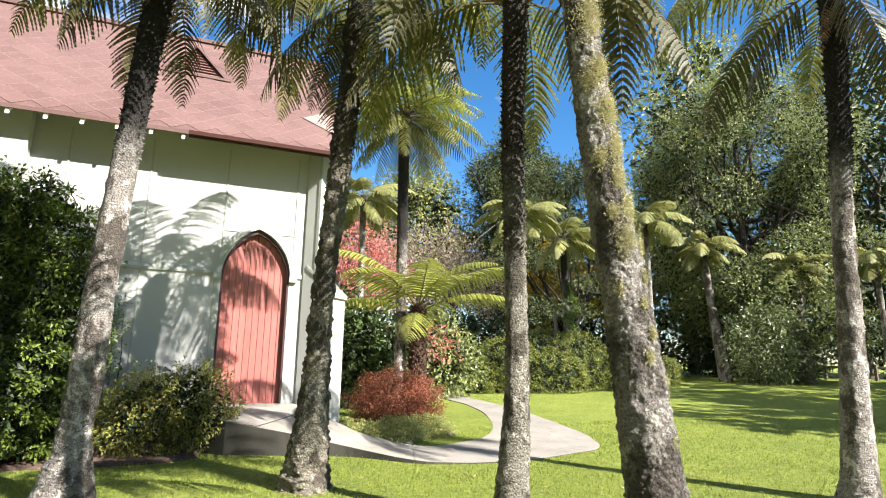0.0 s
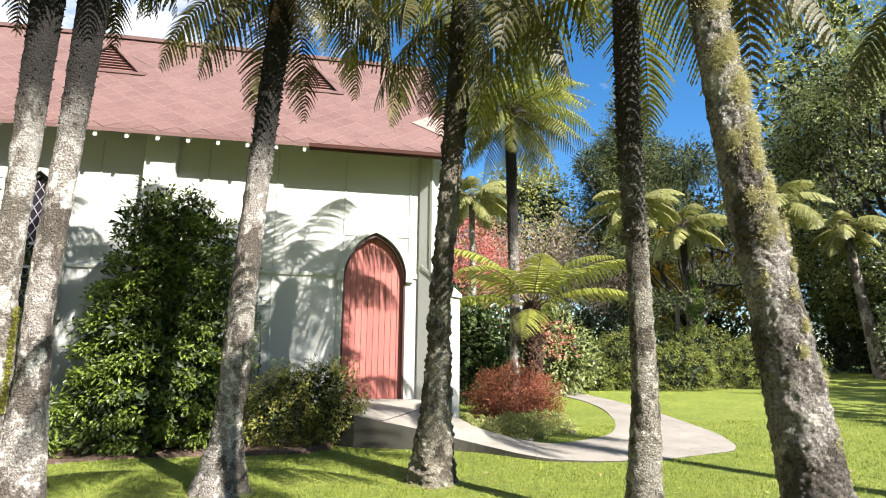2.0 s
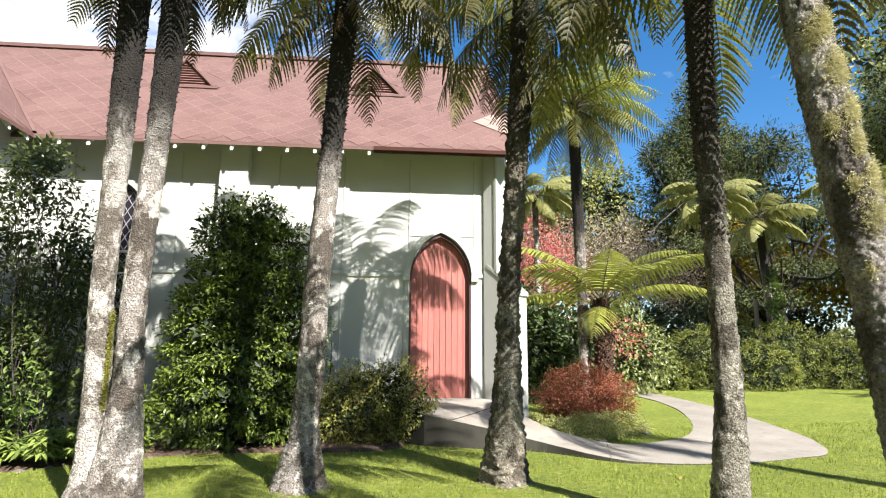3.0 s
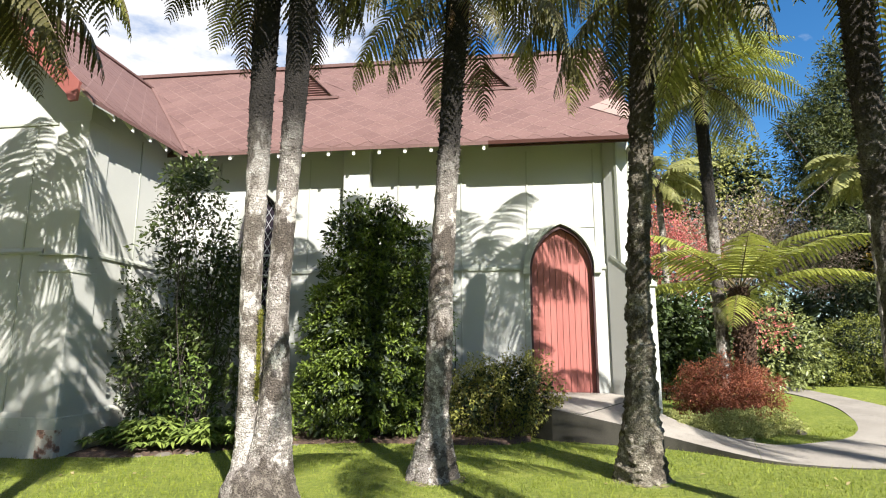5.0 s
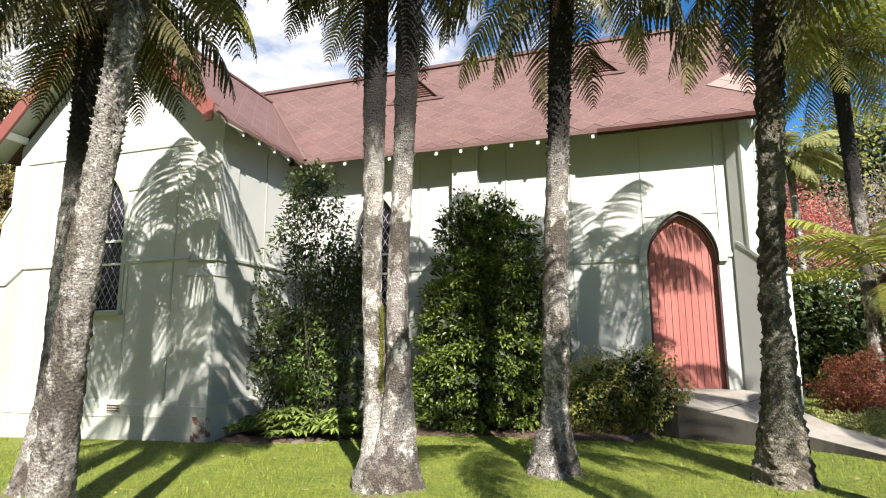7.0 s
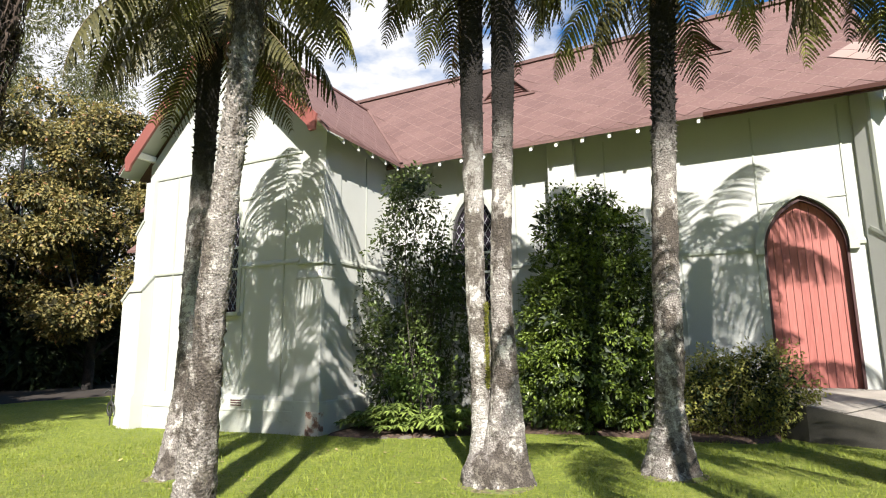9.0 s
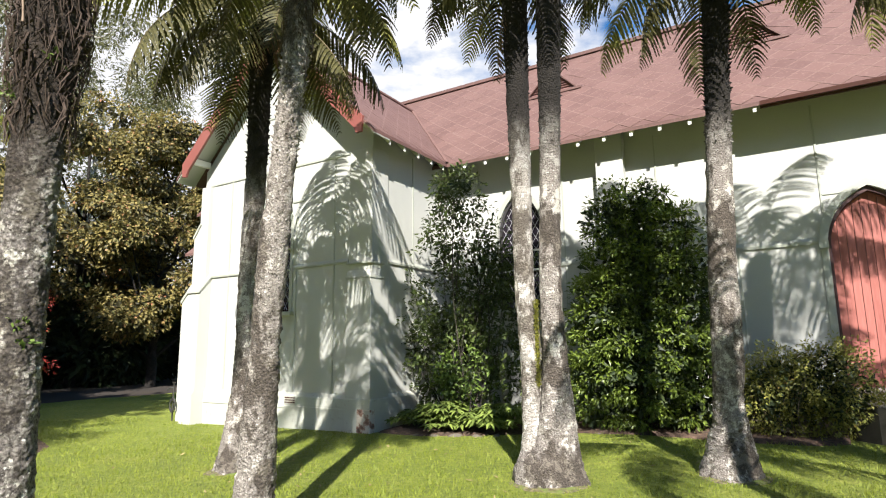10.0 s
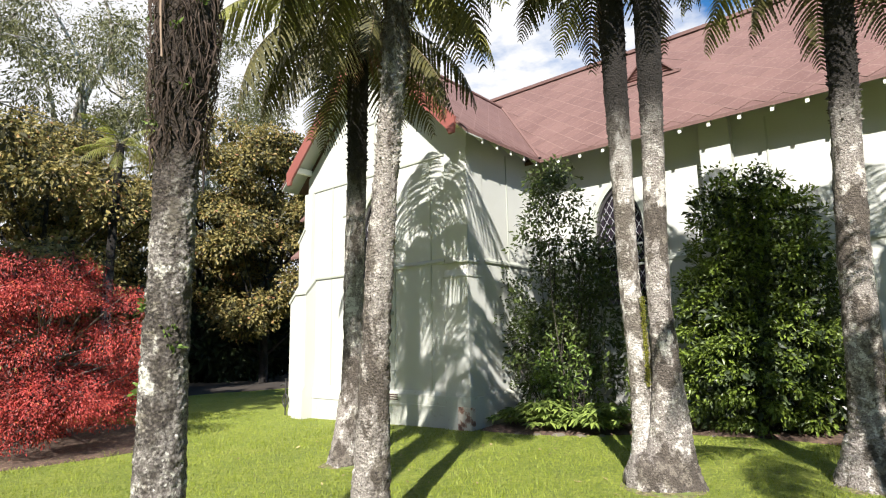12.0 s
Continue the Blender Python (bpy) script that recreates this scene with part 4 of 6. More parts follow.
FRONDS["dead"] = [frond_mesh("frond", 1.5, -60, 32, 0.14, 18, 9, M_FROND_DEAD, 1.1, 21), frond_mesh("frond", 1.2, -72, 18, 0.12, 16, 8, M_FROND_DEAD, 1.2, 22)]


def trunk_mesh(name, control, radii, mat, sides=28, rings=110, lump=0.02, seed=1.0, foot=1.0):
    """A rough fern trunk through control points, flared at the foot."""
    pts = spline(control, rings)
    rad = spline([(r,) for r in radii], rings)[:, 0]
    vs, fs = tube(pts, rad, sides, lump, 12.0 if sides > 60 else (4.2 if lump > 0.04 else 7.0), seed)
    # buttressed swelling at the root
    vs = np.array(vs).reshape(rings, sides, 3)
    z0 = pts[0][2] + 0.12
    a = np.linspace(0, 2 * math.pi, sides, endpoint=False)
    for i in range(rings):
        k = math.exp(-max(0.0, pts[i][2] - z0) / 0.16)
        if k < 0.02:
            break
        lobe = 0.10 + 0.10 * np.sin(3 * a + seed) + 0.06 * np.sin(5 * a + 2.3 * seed)
        vs[i, :, :2] += (vs[i, :, :2] - pts[i][:2]) * (k * foot * lobe)[:, None]
    return quick_mesh(name, vs.reshape(-1, 3), fs, mat, smooth=True)


def fibre_mesh(name, control, radii, z0, count, mat, seed):
    """Shaggy roots and old stalk ends hanging down round an upper trunk."""
    rng = np.random.default_rng(seed)
    pts = spline(control, 80)
    rad = spline([(r,) for r in radii], 80)[:, 0]
    zs = pts[:, 2]
    V, F = [], []
    for k in range(count):
        z = z0 + (zs[-1] - z0) * rng.random() ** 0.9
        i = int(np.clip(np.searchsorted(zs, z), 1, 79))
        a = rng.random() * 6.2832
        o = np.array([math.cos(a), math.sin(a), 0])
        tg = np.array([-o[1], o[0], 0])
        L = 0.05 + 0.24 * rng.random() ** 2
        p = np.array([pts[i][0], pts[i][1], z]) + o * rad[i] * 0.96
        m = p + o * (0.015 + 0.035 * rng.random()) + tg * rng.normal(0, 0.02) + np.array([0, 0, -0.4 * L + 0.03 * rng.random()])
        e = p + o * (0.0 + 0.05 * rng.random()) + tg * rng.normal(0, 0.035) + np.array([0, 0, -L])
        w = 0.002 + 0.005 * rng.random() ** 2
        k0 = len(V)
        V += [p - tg * w, p + tg * w, m + tg * w, m - tg * w, m + o * w * 1.5, e]
        F += [(k0, k0 + 1, k0 + 2), (k0, k0 + 2, k0 + 3), (k0 + 3, k0 + 4, k0 + 5), (k0 + 4, k0 + 2, k0 + 5), (k0, k0 + 4, k0 + 3), (k0 + 1, k0 + 2, k0 + 4)]
    return quick_mesh(name, V, F, mat)


def scale_mesh(name, control, radii, z0, count, size, mat, seed):
    """Leaf bases: small upturned pegs round the upper trunk, joined."""
    rng = np.random.default_rng(seed)
    pts = spline(control, 80)
    rad = np.interp(np.linspace(0, 1, 80), np.linspace(0, 1, len(radii)), radii)
    zs = pts[:, 2]
    V, F = [], []
    for k in range(count):
        z = z0 + (zs[-1] - z0) * (k + rng.random()) / count
        i = int(np.clip(np.searchsorted(zs, z), 1, 79))
        a = k * 2.39996 + rng.normal(0, 0.25)
        o = np.array([math.cos(a), math.sin(a), 0])
        tng = np.array([-o[1], o[0], 0])
        r = rad[i]
        p = np.array([pts[i][0], pts[i][1], z]) + o * r * 0.93
        ln, w = size * (0.6 + 0.8 * rng.random()), size * 0.42
        tip = p + o * ln * 0.75 + np.array([0, 0, ln * (0.9 * rng.random() - 0.2)])
        k0 = len(V)
        V += [p - tng * w, p + tng * w, p + np.array([0, 0, w * 1.3]), p - np.array([0, 0, w * 1.3]), tip]
        F += [(k0, k0 + 2, k0 + 4), (k0 + 2, k0 + 1, k0 + 4), (k0 + 1, k0 + 3, k0 + 4), (k0 + 3, k0, k0 + 4)]
    return quick_mesh(name, V, F, mat)


def tree_fern(control, radii, crown, n, size, key, label, mat, seed, lump=0.02, scales=None, dead=0, far=False, group="", spread=1.0, twin=None, shaggy=None, fine=(40, 210)):
    rng = random.Random(seed)
    bx, by = control[0][0], control[0][1]
    bz = ground_z(bx, by)
    root = empty("tree_fern", (bx, by, bz), label, "tree fern", group)
    rel = [(x - bx, y - by, z - bz) for x, y, z in control]
    rel[0] = (rel[0][0], rel[0][1], rel[0][2] - 0.12)
    stems = [(rel, radii)]
    if twin:
        r2 = [(x - bx, y - by, z - bz) for x, y, z in twin[0]]
        stems.append((r2, twin[1]))
    for q, (rc, rr) in enumerate(stems):
        part_mesh("trunk", trunk_mesh("trunk", rc, rr, mat if q == 0 or not twin else M_BARK, 14 if far else fine[0], 36 if far else fine[1], lump, seed + 3.1 * q), root)
        if scales:
            tagged(part_mesh("bark_fibre", scale_mesh("bark_fibre", rc, rr, scales[0] - bz, scales[1], scales[2], scales[3] if len(scales) > 3 else mat, seed), root), kind="stuff")
        if shaggy:
            tagged(part_mesh("hanging_fibre", fibre_mesh("hanging_fibre", rc, rr, shaggy[0] - bz, shaggy[1], M_FIBRE, seed + 50), root), kind="stuff")
        top = Vector(rc[-1])
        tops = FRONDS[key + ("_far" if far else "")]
        a0 = rng.random() * 6.28
        for k in range(n):
            lev = k / max(n - 1, 1)
            i = min(int(lev * len(tops) * 0.999 * spread), len(tops) - 1)
            az = a0 + k * 2.39996 + rng.uniform(-0.25, 0.25)
            fr = part_mesh("frond", tops[i], root)
            fr.matrix_basis = Matrix.Translation(top + Vector((0.06 * math.cos(az), 0.06 * math.sin(az), 0.05 - 0.25 * lev))) @ Euler((rng.uniform(-0.25, 0.25), rng.uniform(-0.14, 0.14), az)).to_matrix().to_4x4() @ Matrix.Scale(size * rng.uniform(0.86, 1.1), 4)
        for k in range(dead):
            az = rng.random() * 6.28
            fr = part_mesh("dead_frond", FRONDS["dead"][k % 2], root)
            fr.matrix_basis = Matrix.Translation(top + Vector((0.08 * math.cos(az), 0.08 * math.sin(az), -0.3))) @ Euler((0, rng.uniform(-0.1, 0.1), az)).to_matrix().to_4x4() @ Matrix.Scale(size * rng.uniform(0.7, 1.0), 4)
    return root


NEAR = "tree ferns on the lawn"
twin_fern = tree_fern([(-3.25, 5.95, -0.07), (-3.25, 5.95, 0.28), (-3.28, 5.95, 0.62), (-3.28, 5.95, 1.31), (-3.33, 5.95, 2.06), (-3.335, 5.95, 3.73), (-3.335, 5.95, 5.2), (-3.33, 5.95, 6.9)], [0.25, 0.18, 0.125, 0.127, 0.113, 0.125, 0.15, 0.155], 6.9, 22, 0.86, "green",
          "twin-stemmed tree fern, grey lichened trunks joined at the foot", M_BARK_WHITE, 1, scales=(3.6, 520, 0.034), dead=2, group=NEAR, lump=0.014,
          twin=([(-3.05, 5.95, -0.15), (-3.03, 5.95, 0.28), (-3.0, 5.95, 0.62), (-3.0, 5.95, 1.31), (-3.015, 5.95, 2.06), (-2.95, 5.95, 3.73), (-2.90, 5.95, 5.2), (-2.85, 5.95, 7.3)], [0.31, 0.245, 0.195, 0.137, 0.123, 0.12, 0.145, 0.155]))
lump_v, lump_f = tube([(0.115, -0.03, -0.15), (0.115, -0.03, 0.03), (0.115, -0.03, 0.14), (0.11, -0.03, 0.24), (0.10, -0.02, 0.31), (0.10, -0.02, 0.36)], [0.36, 0.355, 0.345, 0.32, 0.27, 0.15], 48, 0.06, 5.0, 4.0)
tagged(part_mesh("root_mass", quick_mesh("root_mass", lump_v, lump_f, M_BARK, smooth=True), twin_fern), "swollen lichened root mass joining both stems")
limp = part_mesh("dead_frond", FRONDS["dead"][0], twin_fern, "limp dark dead frond hanging from the crown")
limp.matrix_basis = Matrix.Translation((-0.14, -0.05, 5.75)) @ Euler((0, 0.15, 3.3)).to_matrix().to_4x4() @ Matrix.Scale(0.75, 4)
tree_fern([(-1.45, 7.05, -0.05), (-1.43, 7.04, 0.25), (-1.41, 7.03, 0.5), (-1.405, 7.02, 0.82), (-1.37, 7.02, 1.25), (-1.34, 7.02, 2.3), (-1.24, 7.03, 4.15), (-1.14, 7.05, 5.75), (-1.10, 7.06, 6.6)], [0.33, 0.245, 0.185, 0.152, 0.162, 0.15, 0.135, 0.15, 0.16], 6.6, 21, 0.86, "green",
          "tall tree fern with a scarred grey trunk and flared foot", M_BARK, 2, scales=(3.7, 420, 0.05), dead=3, group=NEAR)
tree_fern([(1.0, 7.15, -0.03), (1.0, 7.13, 0.4), (1.04, 7.12, 1.25), (1.07, 7.12, 2.25), (1.17, 7.1, 3.65), (1.30, 7.08, 5.5), (1.36, 7.06, 6.55)], [0.30, 0.24, 0.165, 0.135, 0.135, 0.155, 0.165], 6.55, 20, 0.88, "green",
          "tall tree fern with a knobbly mossy trunk beside the path", M_BARK_DARK, 3, scales=(3.4, 450, 0.05), dead=3, group=NEAR, lump=0.05)
tree_fern([(2.55, 4.95, -0.04), (2.55, 4.93, 0.3), (2.6, 4.92, 1.12), (2.6, 4.92, 2.25), (2.58, 4.93, 3.8), (2.61, 4.91, 5.2), (2.62, 4.9, 5.55)], [0.22, 0.16, 0.125, 0.105, 0.115, 0.13, 0.13], 5.5, 13, 1.05, "green",
          "tree fern with pale lower trunk and dark fibrous top", M_BARK_FIVE, 4, scales=(2.6, 700, 0.045), group=NEAR, spread=0.66)
tree_fern([(1.83, 2.08, -0.05), (1.78, 2.10, 0.5), (1.74, 2.13, 1.0), (1.68, 2.18, 1.74), (1.62, 2.24, 2.4), (1.53, 2.30, 3.5), (1.45, 2.35, 4.8), (1.40, 2.4, 5.6)], [0.175, 0.148, 0.132, 0.112, 0.10, 0.088, 0.09, 0.10], 5.6, 10, 1.0, "green",
          "leaning tree fern close by, bark tufted with yellow lichen", M_BARK_LEAN, 5, group=NEAR, lump=0.016, fine=(84, 420), spread=0.8)
tree_fern([(6.66, 4.42, 0.01), (6.68, 4.4, 0.4), (6.71, 4.34, 1.82), (6.74, 4.3, 3.17), (6.79, 4.22, 4.6), (6.82, 4.17, 5.82), (6.83, 4.15, 6.5)], [0.24, 0.175, 0.132, 0.115, 0.115, 0.135, 0.145], 6.5, 13, 1.0, "green",
          "tree fern with a dark knobbly trunk on the open lawn", M_BARK, 6, scales=(3.8, 420, 0.06), dead=2, group=NEAR)
tree_fern([(-7.0, 4.92, -0.15), (-6.98, 4.94, 0.15), (-6.9, 4.98, 1.1), (-6.9, 4.98, 2.4), (-6.88, 5.0, 3.9), (-6.88, 5.0, 5.4), (-6.88, 5.0, 6.4)], [0.25, 0.19, 0.15, 0.14, 0.135, 0.15, 0.16], 6.5, 32, 1.0, "green",
          "tree fern with a slim grey trunk before the transept", M_BARK, 7, scales=(3.9, 450, 0.05), dead=3, group=NEAR)
tree_fern([(-4.25, 2.875, -0.08), (-4.235, 2.89, 0.27), (-4.205, 2.91, 1.25), (-4.185, 2.945, 2.15), (-4.145, 2.995, 3.1), (-4.10, 3.05, 4.1), (-4.05, 3.10, 5.9)], [0.20, 0.15, 0.116, 0.114, 0.097, 0.108, 0.12], 5.9, 22, 0.86, "green",
          "tree fern with a rough trunk, rusty tufts near its crown", M_BARK_PALE, 8, scales=(2.9, 420, 0.045), shaggy=(3.9, 700), dead=3, group=NEAR)
tree_fern([(-3.74, 1.06, -0.08), (-3.742, 1.062, 0.62), (-3.75, 1.055, 1.45), (-3.755, 1.06, 2.1), (-3.76, 1.06, 2.6), (-3.765, 1.07, 3.2), (-3.77, 1.07, 4.4), (-3.73, 1.12, 7.1)], [0.15, 0.124, 0.11, 0.107, 0.115, 0.155, 0.16, 0.15], 7.1, 13, 1.0, "green",
          "stout tree fern, white-lichened below and shaggy dark above", M_BARK_LOW, 9, shaggy=(2.5, 5200), dead=2, group=NEAR, lump=0.014, fine=(72, 400))


def lichen_tufts():
    """Yellow-green beard lichen in tufts down the side of the leaning trunk."""
    rng = np.random.default_rng(77)
    axis = spline([(1.74, 2.13, 1.0), (1.68, 2.18, 1.74), (1.62, 2.24, 2.4), (1.53, 2.30, 3.5)], 60)
    for t, a, size, n in ((0.95, -1.75, 0.16, 260), (0.88, -1.6, 0.10, 160), (0.80, -1.45, 0.12, 240), (0.74, -1.3, 0.10, 180), (0.68, -1.5, 0.07, 120), (0.62, -1.2, 0.09, 160), (0.60, -2.1, 0.06, 90), (0.53, -1.7, 0.10, 150),
                          (0.50, -0.35, 0.11, 220), (0.44, -1.1, 0.055, 90), (0.36, -1.5, 0.05, 70), (0.30, -1.35, 0.045, 90), (0.24, -1.7, 0.05, 100), (0.19, -0.8, 0.05, 60), (0.08, -1.2, 0.04, 50), (0.72, -2.3, 0.07, 100), (0.40, -2.4, 0.06, 70), (0.85, -2.2, 0.08, 120)):
        p = axis[int(t * 59)]
        r = 0.093 + 0.036 * (1 - t)
        if t > 0.45:
            size, n = size * 1.35, int(n * 2.0)
        n *= 3
        o = np.array([math.cos(a), math.sin(a), 0])
        c = p + o * r
        tg = np.array([-o[1], o[0], 0])
        u = rng.normal(0, 0.20, n) * size
        w = rng.normal(0, 0.34, n) * size
        base = c + np.outer(u, tg) + np.outer(w, [0, 0, 1]) - np.outer(np.abs(u) * 0.5 * np.abs(u) / 0.12, o)
        d = o * 0.7 + rng.normal(0, 0.6, (n, 3)) + np.array([0, 0, -0.35])
        d /= np.linalg.norm(d, axis=1)[:, None]
        L = (0.012 + 0.020 * rng.random(n))[:, None]
        sd = np.cross(d, rng.normal(0, 1, (n, 3)))
        sd /= np.linalg.norm(sd, axis=1)[:, None]
        v = np.stack([base - sd * 0.0018, base + sd * 0.0018, base + d * L], 1).reshape(-1, 3)
        ob = new("lichen_tuft", quick_mesh("lichen_tuft", v, np.arange(n * 3).reshape(-1, 3), M_LICHEN))
        tagged(ob, "tuft of yellow-green beard lichen on the leaning trunk", "lichen", "lichen tufts", "stuff")


M_LICHEN = leafy("beard_lichen", (0.36, 0.33, 0.16), (0.56, 0.52, 0.29), 0.95, 0.25)
lichen_tufts()


# ---- background and mid-distance tree ferns ----
FAR = "tree ferns beyond the lawn"
tree_fern([(3.85, 12.4, 0.1), (3.83, 12.4, 1.3), (3.78, 12.35, 3.8), (3.72, 12.3, 7.35)], [0.17, 0.125, 0.12, 0.13], 7.35, 62, 1.0, "lit", "slim tree fern with a full drooping crown behind the red shrub", M_BARK, 31, dead=0, group=FAR, scales=(3.5, 200, 0.05))
tree_fern([(4.16, 12.16, 0.1), (4.16, 12.16, 1.2), (4.14, 12.16, 2.7)], [0.2, 0.17, 0.16], 2.75, 13, 1.15, "bright", "low tree fern with a shaggy rust-brown trunk and bright yellow-green fronds", M_RUST, 32, group=FAR, scales=(0.5, 600, 0.09), spread=0.8)
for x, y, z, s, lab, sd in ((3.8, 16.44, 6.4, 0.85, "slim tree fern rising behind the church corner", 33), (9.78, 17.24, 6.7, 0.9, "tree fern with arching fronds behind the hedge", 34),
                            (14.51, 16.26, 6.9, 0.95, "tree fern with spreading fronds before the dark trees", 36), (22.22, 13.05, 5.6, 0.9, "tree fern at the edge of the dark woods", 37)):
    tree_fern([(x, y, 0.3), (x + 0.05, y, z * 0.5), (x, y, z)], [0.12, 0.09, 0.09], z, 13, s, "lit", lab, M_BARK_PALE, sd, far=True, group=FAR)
tree_fern([(13.39, 19.69, 0.5), (13.3, 19.75, 3.5), (13.24, 19.79, 6.7)], [0.19, 0.14, 0.13], 6.9, 14, 1.05, "lit", "tree fern with ivy climbing its lower trunk", M_BARK, 35, far=True, group=FAR)
tree_fern([(22.3, 20.15, 0.7), (21.95, 20.3, 4.0), (21.6, 20.4, 7.3)], [0.30, 0.20, 0.17], 7.3, 15, 0.98, "lit", "solitary tree fern leaning on the far lawn", M_BARK_PALE, 39, far=True, group=FAR)
tree_fern([(24.95, 18.0, 0.75), (24.9, 18.05, 3.5), (24.85, 18.1, 6.1)], [0.26, 0.19, 0.16], 6.1, 15, 0.95, "lit", "tree fern before the post and rail fence", M_BARK_PALE, 40, far=True, group=FAR)
tree_fern([(-20.3, 6.4, -0.2), (-20.3, 6.4, 4.0), (-20.3, 6.45, 8.0)], [0.2, 0.13, 0.12], 8.0, 13, 0.75, "lit", "tree fern with long fronds over the red maple", M_BARK, 41, group=FAR)


# ---- leaves ----
def leaf_quads(centres, spread, per, length, width, rng, droop=0.3, up=0.6, flat=0.0, outward=None):
    """Folded leaves scattered round clump centres, as verts and quads."""
    n = len(centres) * per
    c = np.repeat(centres, per, 0)
    off = rng.normal(0, 1, (n, 3))
    off /= np.linalg.norm(off, axis=1)[:, None] + 1e-9
    off *= (rng.random(n) ** 0.4)[:, None]
    sp = np.asarray(spread, float)
    p = c + off * sp
    d = off + rng.normal(0, 0.55, (n, 3))
    if outward is not None:
        d += np.repeat(outward, per, 0) * 0.6
    d[:, 2] -= droop
    d /= np.linalg.norm(d, axis=1)[:, None] + 1e-9
    nr = rng.normal(0, 0.6, (n, 3))
    nr[:, 2] += up
    if outward is not None:
        nr += np.repeat(outward, per, 0) * 0.9
    sd = np.cross(nr, d)
    sd /= np.linalg.norm(sd, axis=1)[:, None] + 1e-9
    nn = np.cross(d, sd)
    L = (length * (0.65 + 0.7 * rng.random(n)))[:, None]
    W = (width * (0.7 + 0.6 * rng.random(n)))[:, None]
    v = np.empty((n, 4, 3))
    v[:, 0] = p
    v[:, 1] = p + d * L * 0.5 - sd * W * 0.5 + nn * W * 0.18
    v[:, 2] = p + d * L - nn * W * 0.15
    v[:, 3] = p + d * L * 0.5 + sd * W * 0.5 + nn * W * 0.18
    return v.reshape(-1, 3), np.arange(n * 4).reshape(-1, 4)


def clumps(blobs, n, rng, shell=0.6):
    """Clump centres in the outer part of ellipsoids (cx, cy, cz, rx, ry, rz), and the way outward."""
    vol = np.array([b[3] * b[4] * b[5] for b in blobs]) ** 0.75
    pick = rng.choice(len(blobs), n, p=vol / vol.sum())
    b = np.array(blobs)[pick]
    d = rng.normal(0, 1, (n, 3))
    d /= np.linalg.norm(d, axis=1)[:, None]
    r = shell + (1 - shell) * rng.random(n) ** 0.7
    return b[:, :3] + d * b[:, 3:] * (r * (0.9 + 0.2 * rng.random(n)))[:, None], d


def branches(name, root, starts_ends, r0, r1, mat, bend=0.12, seed=0):
    rng = np.random.default_rng(seed)
    for a, b in starts_ends:
        a, b = np.array(a, float), np.array(b, float)
        mid = (a + b) / 2 + rng.normal(0, bend, 3) * np.linalg.norm(b - a) * 0.5
        vs, fs = tube(spline([a, mid, b], 7), np.linspace(r0, r1, 7), 5)
        part_mesh(name, quick_mesh(name, vs, fs, mat, smooth=True), root)


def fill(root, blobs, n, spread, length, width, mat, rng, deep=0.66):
    """Larger leaves deep inside a crown, inner shade put into their darker colour."""
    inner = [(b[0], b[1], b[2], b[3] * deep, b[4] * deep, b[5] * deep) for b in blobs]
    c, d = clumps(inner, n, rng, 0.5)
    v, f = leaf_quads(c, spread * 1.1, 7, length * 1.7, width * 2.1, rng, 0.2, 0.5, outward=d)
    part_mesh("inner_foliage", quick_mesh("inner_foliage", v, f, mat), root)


def dome(seed, n, cx, cy, cz, rx, ry, rz, lobe, flat, low=-0.35):
    """Many flattened lobes over the outside of a crown."""
    r = random.Random(seed)
    out = []
    while len(out) < n:
        d = Vector((r.gauss(0, 1), r.gauss(0, 1), r.gauss(0, 1))).normalized()
        if d.z < low:
            continue
        k = r.uniform(0.62, 0.95)
        s = lobe * r.uniform(0.7, 1.3)
        out.append((cx + d.x * rx * k, cy + d.y * ry * k, cz + d.z * rz * k, s, s, s * flat * r.uniform(0.8, 1.2)))
    return out


def shrub(name, x, y, blobs, n, per, spread, length, width, mat, label, category, seed, stems=10, stem_mat=None, shell=0.55, droop=0.3, up=0.6, group="", z=None, r0=0.016, core=None, tier=0.0, deep=0.66):
    rng = np.random.default_rng(seed)
    gz = ground_z(x, y) if z is None else z
    root = empty(name, (x, y, gz), label, category, group)
    c, d = clumps(blobs, n, rng, shell)
    c[:, 2] = np.maximum(c[:, 2], 0.04)
    if tier:                                   # foliage held in loose layers that dip outward
        lay = c[:, 2] + 0.18 * np.sin(3.1 * c[:, 0] + 1.7 * c[:, 1])
        c[:, 2] += 0.75 * (np.round(lay / tier) * tier - lay) + rng.normal(0, 0.03, n)
    v, f = leaf_quads(c, spread, per, length, width, rng, droop, up, outward=d)
    part_mesh("foliage", quick_mesh("foliage", v, f, mat), root)
    if core:
        fill(root, blobs, int(n * 0.45), spread, length, width, core, rng, deep)
    if stems:
        ends = [((rng.normal(0, 0.12) * blobs[0][3], rng.normal(0, 0.12) * blobs[0][4], -0.05), c[i]) for i in rng.choice(len(c), stems, replace=False)]
        branches("stem", root, ends, r0, 0.005, stem_mat or M_WOOD_BARK, seed=seed)
    return root


